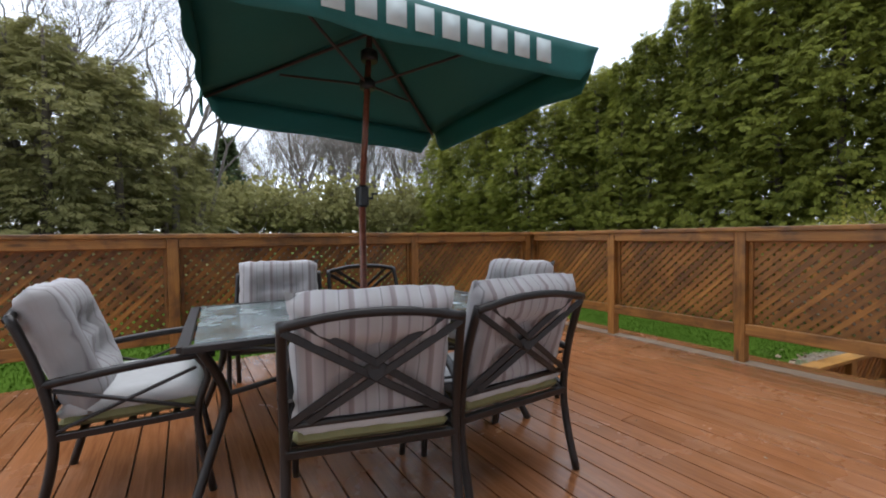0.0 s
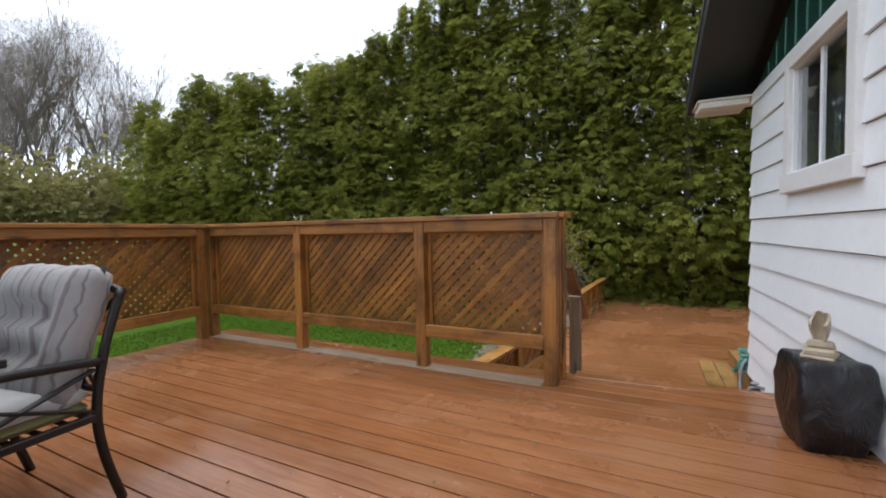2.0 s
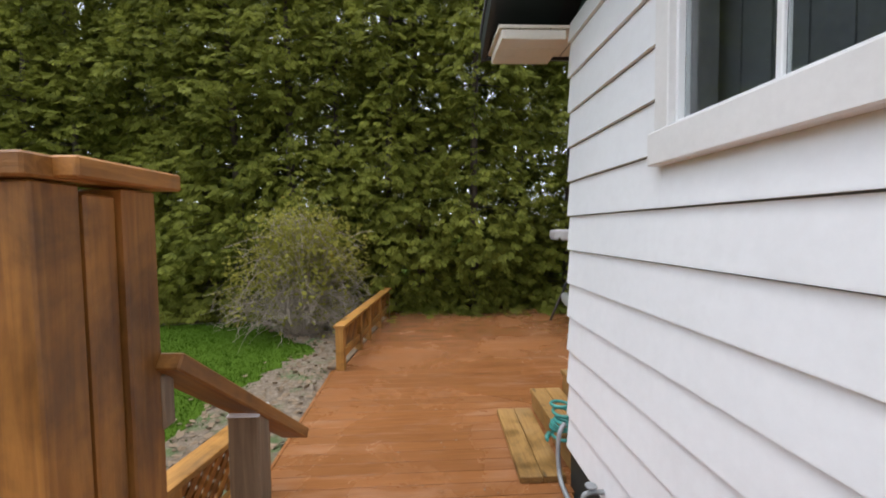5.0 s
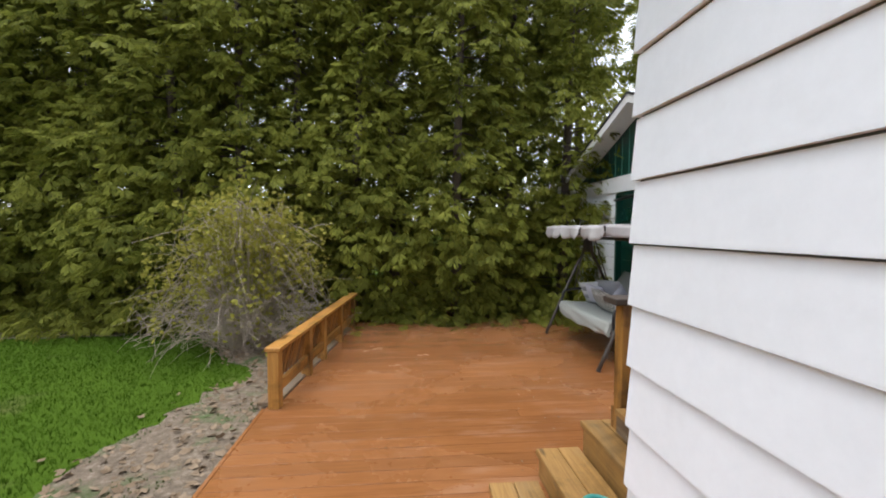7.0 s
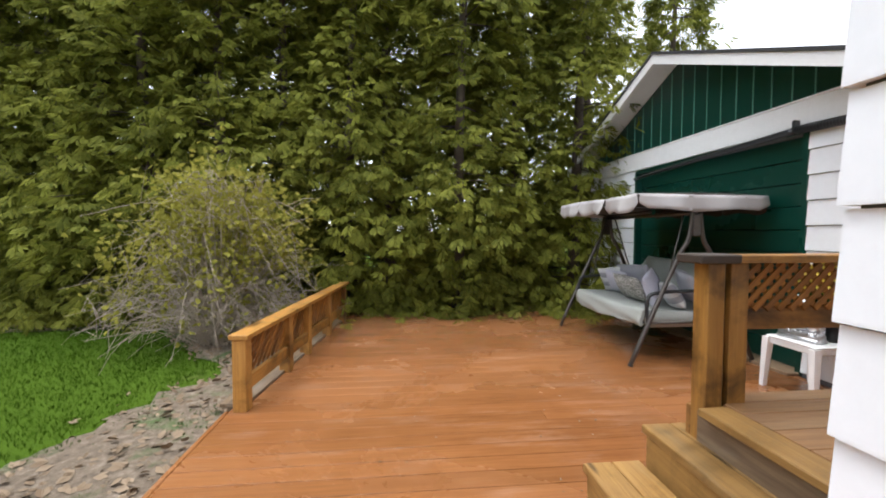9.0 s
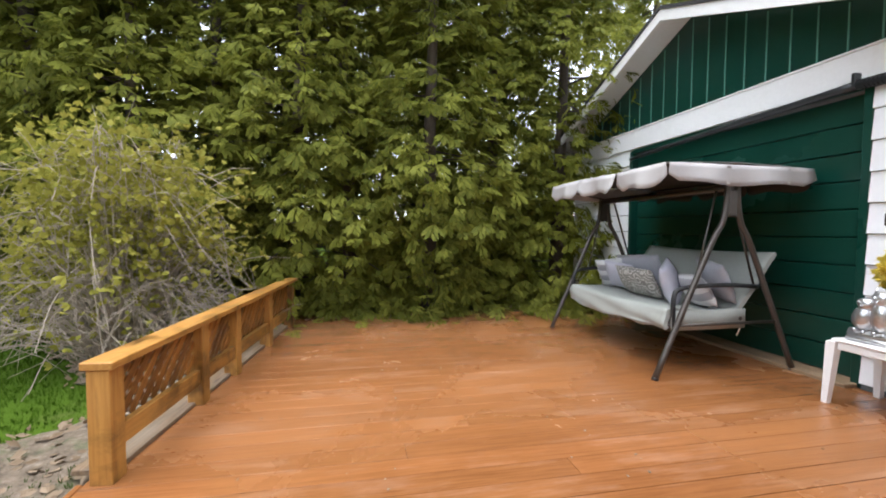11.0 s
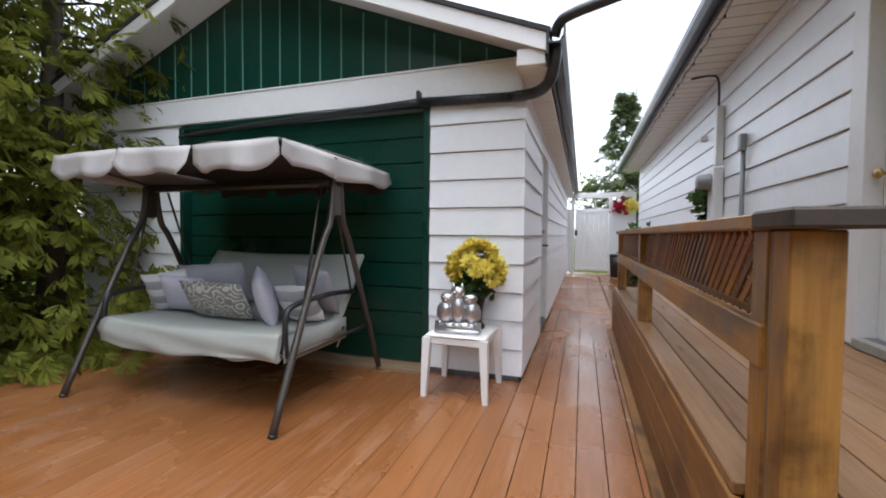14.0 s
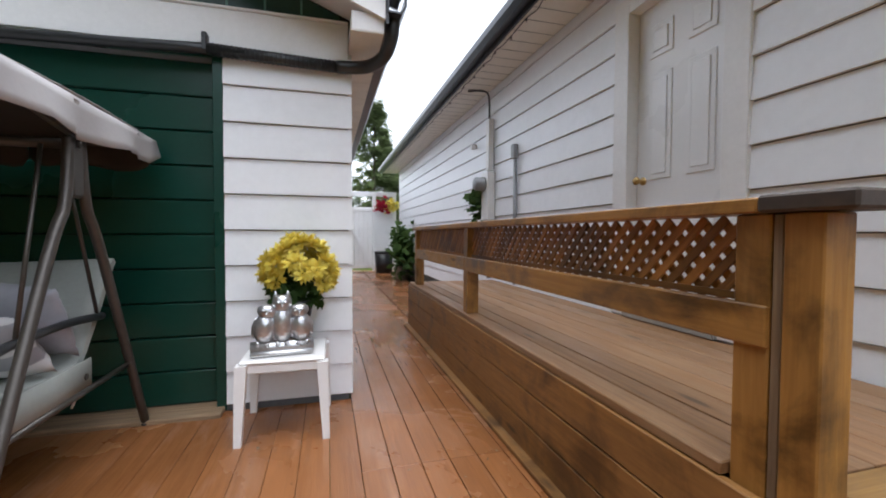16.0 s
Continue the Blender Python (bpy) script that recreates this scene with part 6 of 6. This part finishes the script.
v, f = scatter(fan_template(1, 1.0, 0.1, 0.42, 0.35), d * 0.012, np.arctan2(d[:, 1], d[:, 0]), -np.arcsin(d[:, 2]), rf.normal(0, 0.4, n), 0.045 + 0.018 * rf.random(n))
bloom = mesh_arrays("bloom", v, f, YELLOW)
rq = random.Random(12)
spots = []
while len(spots) < 26:
    a, e = rq.uniform(0, 6.28), rq.uniform(-0.25, 1.5)
    p = Vector((0.185 * math.cos(a) * math.cos(e), 0.125 * math.sin(a) * math.cos(e), 0.43 + 0.20 * math.sin(e)))
    if all((p - q).length > 0.062 for q in spots):
        spots.append(p)
    else:
        spots.append(p) if rq.random() < 0.03 else None
for p in spots:
    o = new("bloom", bloom)
    o.parent = fp
    dd = (p - Vector((0, 0, 0.38))).normalized()
    o.matrix_basis = Matrix.Translation(p) @ dd.to_track_quat("Z", "Y").to_matrix().to_4x4() @ Matrix.Diagonal((1.15, 1.15, 1.15, 1))
n = 150
pos = np.clip(rf.normal(0, 1, (n, 3)), -1.5, 1.5) * np.array([0.09, 0.06, 0.07]) + np.array([0, 0, 0.37])
v, f = scatter(fan_template(3, 1.0, 1.6, 0.5, 0.2), pos, rf.random(n) * 6.28, rf.normal(0.2, 0.6, n), rf.normal(0, 0.6, n), 0.06 + 0.03 * rf.random(n))
o = new("foliage", mesh_arrays("foliage", v, f, IVY))
o.parent = fp

# Drain pipes on the garage corner
dp = thing("drain_pipe", pose(0, 0, 0), "black drain pipe bending under the garage eave", "drain pipe")
part("elbow", tube(B(), curve_pts([(8.07, -3.50, 2.46), (8.08, -3.52, 2.33), (8.12, -3.60, 2.24), (8.22, -3.72, 2.215), (8.40, -3.76, 2.21)], 6), 0.042, 10), BLACKMETAL, dp)
bm = tube(B(), [(8.40, -3.76, 2.21), (9.16, -3.755, 2.235)], 0.036, 10)
for k in range(28):
    x = 8.42 + k * 0.026
    tube(bm, [(x, -3.76, 2.2107 + (x - 8.4) * 0.033), (x + 0.010, -3.76, 2.211 + (x - 8.4) * 0.033)], 0.040, 10)
part("corrugated_run", bm, BLACKMETAL, dp)
part("long_run", tube(B(), curve_pts([(9.16, -3.755, 2.235), (9.9, -3.75, 2.205), (10.8, -3.745, 2.17), (11.78, -3.745, 2.12)], 5), 0.035, 10, True, 0.022), BLACKMETAL, dp)
part("bracket", box(B(), (9.17, -3.765, 2.27), (0.03, 0.09, 0.11), 0.006), BLACKMETAL, dp)
cp = thing("crossing_pipe", pose(0, 0, 0), "black downspout crossing from the house eave to the garage gutter", "drain pipe")
part("pipe", tube(B(), curve_pts([(8.08, -3.50, 2.50), (8.05, -3.47, 2.57), (7.95, -3.45, 2.62), (7.5, -3.40, 2.72), (6.92, -3.34, 2.98)], 5), 0.036, 8), BLACKMETAL, cp)

# Meter, conduits, cable and creeper on the long house wall
em = thing("electric_meter", pose(HX + 0.024, -6.02, 0), "grey electric meter and white box on the house wall", "electric meter")
part("box", box(B(), (0.05, 0.0, 1.62), (0.10, 0.24, 0.62), 0.012), TRIMW, em)
part("mast", box(B(), (0.04, 0.03, 2.28), (0.075, 0.10, 0.66), 0.01), TRIMW, em)
part("dial", lathe(B(), [(0.095, 0), (0.095, 0.03), (0.085, 0.04), (0.085, 0.12), (0.06, 0.14), (0.01, 0.145)], 18, Matrix.Translation((0.10, -0.02, 1.78)) @ pose(0, 0, 0, 0, 90, 0)), GREYPIPE, em)
part("service_pipe", tube(B(), [(0.04, 0.02, 0.56), (0.04, 0.02, 1.32)], 0.03, 8), GREYPIPE, em)
part("cable", tube(B(), curve_pts([(0.05, 0.03, 2.60), (0.06, 0.03, 2.90), (0.12, -0.03, 2.98), (0.30, -0.10, 2.985)], 5), 0.012, 6), BLACKMETAL, em)
cv = thing("creeper", pose(HX + 0.09, -6.30, 1.55), "trailing green artificial ivy under the meter", "ivy")
n = 46
pos = rf.normal(0, 1, (n, 3)) * np.array([0.05, 0.07, 0.13])
v, f = scatter(fan_template(3, 1.0, 2.0, 0.75, 0.2), pos, rf.random(n) * 6.28, rf.normal(0.6, 0.5, n), rf.normal(0, 0.5, n), 0.10 + 0.05 * rf.random(n))
o = new("leaves", mesh_arrays("leaves", v, f, IVY))
o.parent = cv
part("stem", tube(B(), curve_pts([(-0.06, 0, 0.16), (0, 0.02, 0.05), (0.01, 0, -0.16)], 4), 0.008, 6), BARK, cv)
cd = thing("conduit_box", pose(HX + 0.024, -5.26, 0), "grey conduit with an outlet box on the house wall", "conduit")
part("pipe", tube(B(), [(0.025, 0, 0.56), (0.025, 0, 2.02)], 0.022, 8), GREYPIPE, cd)
part("box", box(B(), (0.035, 0, 2.06), (0.06, 0.075, 0.16), 0.008), GREYPIPE, cd)
part("spot_base", box(B(), (0.04, -1.35, 2.38), (0.08, 0.07, 0.07), 0.012), TRIMW, cd)
lw = thing("light_string", pose(0, 0, 0), "dark wire of string lights clipped along the soffit", "light string")
pts = [(6.80 + 0.012 * math.sin(k * 2.1), -1.2 - k * 0.17, HTOP - 0.045 - 0.018 * (k % 2)) for k in range(70)]
bm = tube(B(), pts, 0.0045, 4)
part("wire", bm, BLACKPL, lw)
for k in range(0, 70, 2):
    x, y, z = pts[k]
    part("bulb", lathe(B(), [(0.004, 0), (0.008, -0.012), (0.006, -0.03), (0.001, -0.036)], 6, Matrix.Translation((x, y, z))), BLACKPL, lw)
hz = thing("hanging_sign", pose(3.44, HY + 0.028, 2.37), "white framed panel with a faded blue print on the wall", "wall sign")
part("panel", span(B(), (-0.44, 0, 0), (0.44, 0.012, 0.42), 0.004), VINYL, hz)
for k in range(3):
    part("print_mark", span(B(), (0.02 + 0.10 * k, 0.0122, 0.10 + 0.06 * k), (0.11 + 0.10 * k, 0.0142, 0.135 + 0.06 * k)), LETTER, hz, "faded pale blue mark")

# Tap, downspout and hose at the house corner
tp = thing("garden_tap", pose(5.83, HY + 0.03, 0.30), "chrome garden tap on the house foundation", "tap")
part("body", tube(B(), curve_pts([(0, -0.02, 0), (0, 0.06, 0), (0, 0.10, -0.02), (0, 0.105, -0.07)], 4), 0.014, 8), GREYPIPE, tp)
part("wheel", lathe(B(), [(0.03, 0), (0.034, 0.006), (0.03, 0.012)], 10, Matrix.Translation((0, 0.06, 0.03))), GREYPIPE, tp)
part("coupling", tube(B(), [(0, 0.105, -0.065), (0, 0.105, -0.125)], 0.021, 10), BRASS, tp, "yellow brass hose coupling")
part("hose_end", tube(B(), curve_pts([(0, 0.105, -0.12), (0.02, 0.11, -0.2), (0.12, 0.10, -0.27), (0.30, 0.09, -0.28)], 5), 0.013, 8), GREYPIPE, tp)
ds = thing("corner_hose", pose(6.43, HY + 0.06, 0), "grey hose running down the house corner to the tap", "hose")
part("hose", tube(B(), curve_pts([(0.05, -0.05, 0.37), (0.02, 0.0, 0.30), (-0.01, 0.015, 0.16), (-0.07, 0.02, 0.05), (-0.22, 0.025, 0.022), (-0.42, 0.02, 0.02)], 6), 0.016, 8), GREYPIPE, ds)
gh = thing("hose_coil", pose(6.62, -1.06, 0.183), "teal garden hose heaped on the lower side step", "hose")
TEAL = plain("teal_hose", (0.05, 0.27, 0.24), 0.4, var=0.3)
pts = [(0.10 * math.cos(a * 0.7) * (1 + 0.2 * math.sin(a * 0.31)) + 0.06 * math.sin(a * 0.13), 0.075 * math.sin(a * 0.7), 0.014 + 0.009 * a * 0.45) for a in range(60)]
part("hose", tube(B(), curve_pts(pts, 2), 0.012, 6), TEAL, gh)
part("nozzle", tube(B(), [(0.05, 0.09, 0.02), (-0.02, 0.13, 0.035), (-0.10, 0.15, 0.05)], 0.02, 8, True, 0.012), TEAL, gh)

# Bin, planter and flower basket by the gate
bn = thing("storage_bin", pose(6.88, -13.25, 0), "dark plastic storage bin beside the gate", "bin")
part("body", lathe(B(), [(0.30, 0), (0.34, 0.56)], 4, pose(0, 0, 0, 0, 0, 45) @ Matrix.Diagonal((1, 1, 1, 1))), BLACKPL, bn)
part("lid", box(B(), (0, 0, 0.60), (0.50, 0.50, 0.07), 0.02), BLACKPL, bn)
pl = thing("potted_shrub", pose(6.64, -11.4, 0), "leafy green shrub in a pale pot beside the wall", "potted plant")
part("pot", lathe(B(), [(0.16, 0), (0.20, 0.28), (0.22, 0.30), (0.20, 0.32)], 16), CONCRETE, pl)
n = 420
pos = rf.normal(0, 1, (n, 3)) * np.array([0.11, 0.24, 0.28]) + np.array([0, 0, 0.72])
v, f = scatter(fan_template(3, 1.0, 2.0, 0.6, 0.2), pos, rf.random(n) * 6.28, rf.normal(0.3, 0.6, n), rf.normal(0, 0.6, n), 0.12 + 0.08 * rf.random(n))
o = new("foliage", mesh_arrays("foliage", v, f, IVY))
o.parent = pl
part("stem", tube(B(), [(0, 0, 0.3), (0.05, 0.05, 0.7), (-0.02, 0.1, 1.15)], 0.015, 6), BARK, pl)
for dx, mt, nm in ((6.72, REDPETAL, "red"), (6.46, YELLOW, "yellow")):
    fb = thing("flower_basket", pose(dx + 0.12, -13.85, 2.02), nm + " artificial flowers hung on the gate panel", "flowers", "flowers on the gate")
    n = 70
    pos = rf.normal(0, 1, (n, 3)) * np.array([0.10, 0.05, 0.09])
    v, f = scatter(fan_template(3, 1.0, 2.0, 0.7, 0.2), pos, rf.random(n) * 6.28, rf.normal(0, 0.8, n), rf.normal(0, 0.8, n), 0.09 + 0.04 * rf.random(n))
    o = tagged(new("petals", mesh_arrays("petals", v, f, mt)), kind="stuff")
    o.parent = fb
    part("hook", tube(B(), [(0, -0.1, 0.0), (0, 0, 0.02)], 0.006, 6), BLACKMETAL, fb)
# Small shed far beyond the lawn
sh = thing("garden_shed", pose(2.5, 24.5, GROUND), "small distant shed with a pale grey roof", "shed")
part("wall", span(B(), (-1.0, -0.8, 0), (1.0, 0.8, 2.1)), OLDWOOD, sh)
part("roof", prism(B(), [(-1.2, 2.1), (0, 2.75), (1.2, 2.1), (1.2, 2.04), (0, 2.66), (-1.2, 2.04)], 2.0, Matrix.Translation((0, -1.0, 0))), TRIMW, sh)

# ---- boards of walls and decks, piece by piece ----
siding(wall_north, Vector((6.401, HY, 0)), -X, Y, 13.3, 0.2, HTOP, COURSE, [(6.40 - WIN[1] - 0.09, 6.40 - WIN[0] + 0.11, WIN[2] - 0.14, WIN[3] + 0.10)], 0.242)
siding(wall_east, Vector((HX, -13.38, 0)), Y, X, 12.355, 0.2, HTOP, COURSE, [(DOORH[0] + 13.38 - 0.10, DOORH[1] + 13.38 + 0.10, DOORH[2] - 0.055, DOORH[3] + 0.08)], 0.242)
siding(garage_front, Vector((GXE, GY, 0)), -X, Y, GXE - GX + 0.024, 0.03, GTOP, 0.226, [(GXE - GD[1] - 0.03, GXE - GD[0] + 0.03, -0.1, GD[3] + 0.05)], 0.012)
siding(garage_side, Vector((GX, GY, 0)), -Y, -X, 10.17, 0.03, GTOP, 0.226, [(GY - SD[1] - 0.03, GY - SD[0] + 0.07, -0.1, SD[3] + 0.06)], 0.012)

# Upper deck: boards along its own y
W, GAP = 0.137, 0.008
k = 0
x = 0.293
while x > -9.5:
    y1 = 3.86
    y0 = -1.75
    joints = [y0, y1] if k % 3 else [y0, 0.9 + 0.55 * (k % 5), y1]
    for a, b in zip(joints, joints[1:]):
        beam("deck_board", (x - W / 2, a + 0.002, HIGH - 0.0175), (x - W / 2, b - 0.002, HIGH - 0.0175), W, 0.035, DECK_HIGH, floor_high, bevel=0.0015)
    x -= W + GAP
    k += 1
beam("edge_strip", (0.0, 0.06, HIGH - 0.0005), (0.0, 3.72, HIGH - 0.0005), 0.15, 0.012, OLDWOOD, floor_high, label="weathered grey edge strip under the fence")
part("joists", span(B(), (-9.4, -1.7, 0.33), (0.22, 3.8, HIGH - 0.14)), OLDWOOD, floor_high)
beam("rim_board", (0.28, -1.6, 0.47), (0.28, 3.86, 0.47), 0.03, 0.2, DECK_HIGH, floor_high)
beam("rim_board", (-9.4, 3.87, 0.47), (0.2, 3.87, 0.47), 0.03, 0.2, DECK_HIGH, floor_high)
# Lower deck: boards along y
W, GAP = 0.1405, 0.0045
x = 4.55
k = 0
while x < 13.3:
    xc = x + W / 2
    edge = 1.06 if x < 8.8 else 1.06 - 0.10 * (x - 8.8)
    end = -3.79 if xc > GX - 0.01 else -14.3
    if xc < HX - 0.02:
        end = -1.0
    elif xc < 7.40:
        end = -1.4
    joints = [edge, end]
    if end < -5:
        joints = [edge, -2.88 + 0.0, -2.88 - 3.3 - 0.12 * (k % 2), -2.88 - 6.9, end]
    elif xc > GX and k % 2:
        joints = [edge, -1.2 + 0.4 * (k % 3), end]
    tight = xc > GX
    for a, b in zip(joints, joints[1:]):
        beam("deck_board", (xc, b + 0.001, -0.0175), (xc, a - 0.001, -0.0175), W + (0.002 if tight else 0.0), 0.035, DECK_LOW, floor_low, bevel=0.0008 if tight else 0.0015)
    x += W + GAP
    k += 1
x = HX + 0.03
while x < 7.35:
    beam("deck_board", (x + W / 2, -14.2, -0.0175), (x + W / 2, -6.02, -0.0175), W, 0.035, DECK_LOW, floor_low, bevel=0.0015)
    x += W + GAP
part("joists", span(B(), (4.6, -1.0, -0.085), (8.75, 1.02, -0.037)), OLDWOOD, floor_low)
part("joists", span(B(), (8.75, -3.7, -0.085), (13.2, 0.55, -0.037)), OLDWOOD, floor_low)
part("joists", span(B(), (6.45, -14.2, -0.085), (8.3, -1.0, -0.037)), OLDWOOD, floor_low)
beam("edge_board", (4.6, 1.075, -0.04), (8.8, 1.075, -0.04), 0.03, 0.09, DECK_LOW, floor_low)
# Side deck
x = HX + 0.035
while x < 7.2:
    beam("deck_board", (x + W / 2, -5.96, SIDE - 0.0175), (x + W / 2, -1.62, SIDE - 0.0175), W, 0.035, SIDEDECK, floor_side, bevel=0.0015)
    x += W + GAP
beam("deck_board", (7.3375, -5.96, SIDE - 0.0175), (7.3375, -1.62, SIDE - 0.0175), 0.108, 0.035, SIDEDECK, floor_side)
beam("deck_board", (7.449, -5.96, SIDE - 0.0175), (7.449, -1.735, SIDE - 0.0175), 0.108, 0.035, SIDEDECK, floor_side)
beam("deck_board", (HX + 0.03, -1.545, SIDE - 0.0175), (7.36, -1.545, SIDE - 0.0175), 0.14, 0.035, TREAD, floor_side)
part("joists", span(B(), (HX + 0.02, -5.95, 0.3), (7.42, -1.52, SIDE - 0.037)), OLDWOOD, floor_side)
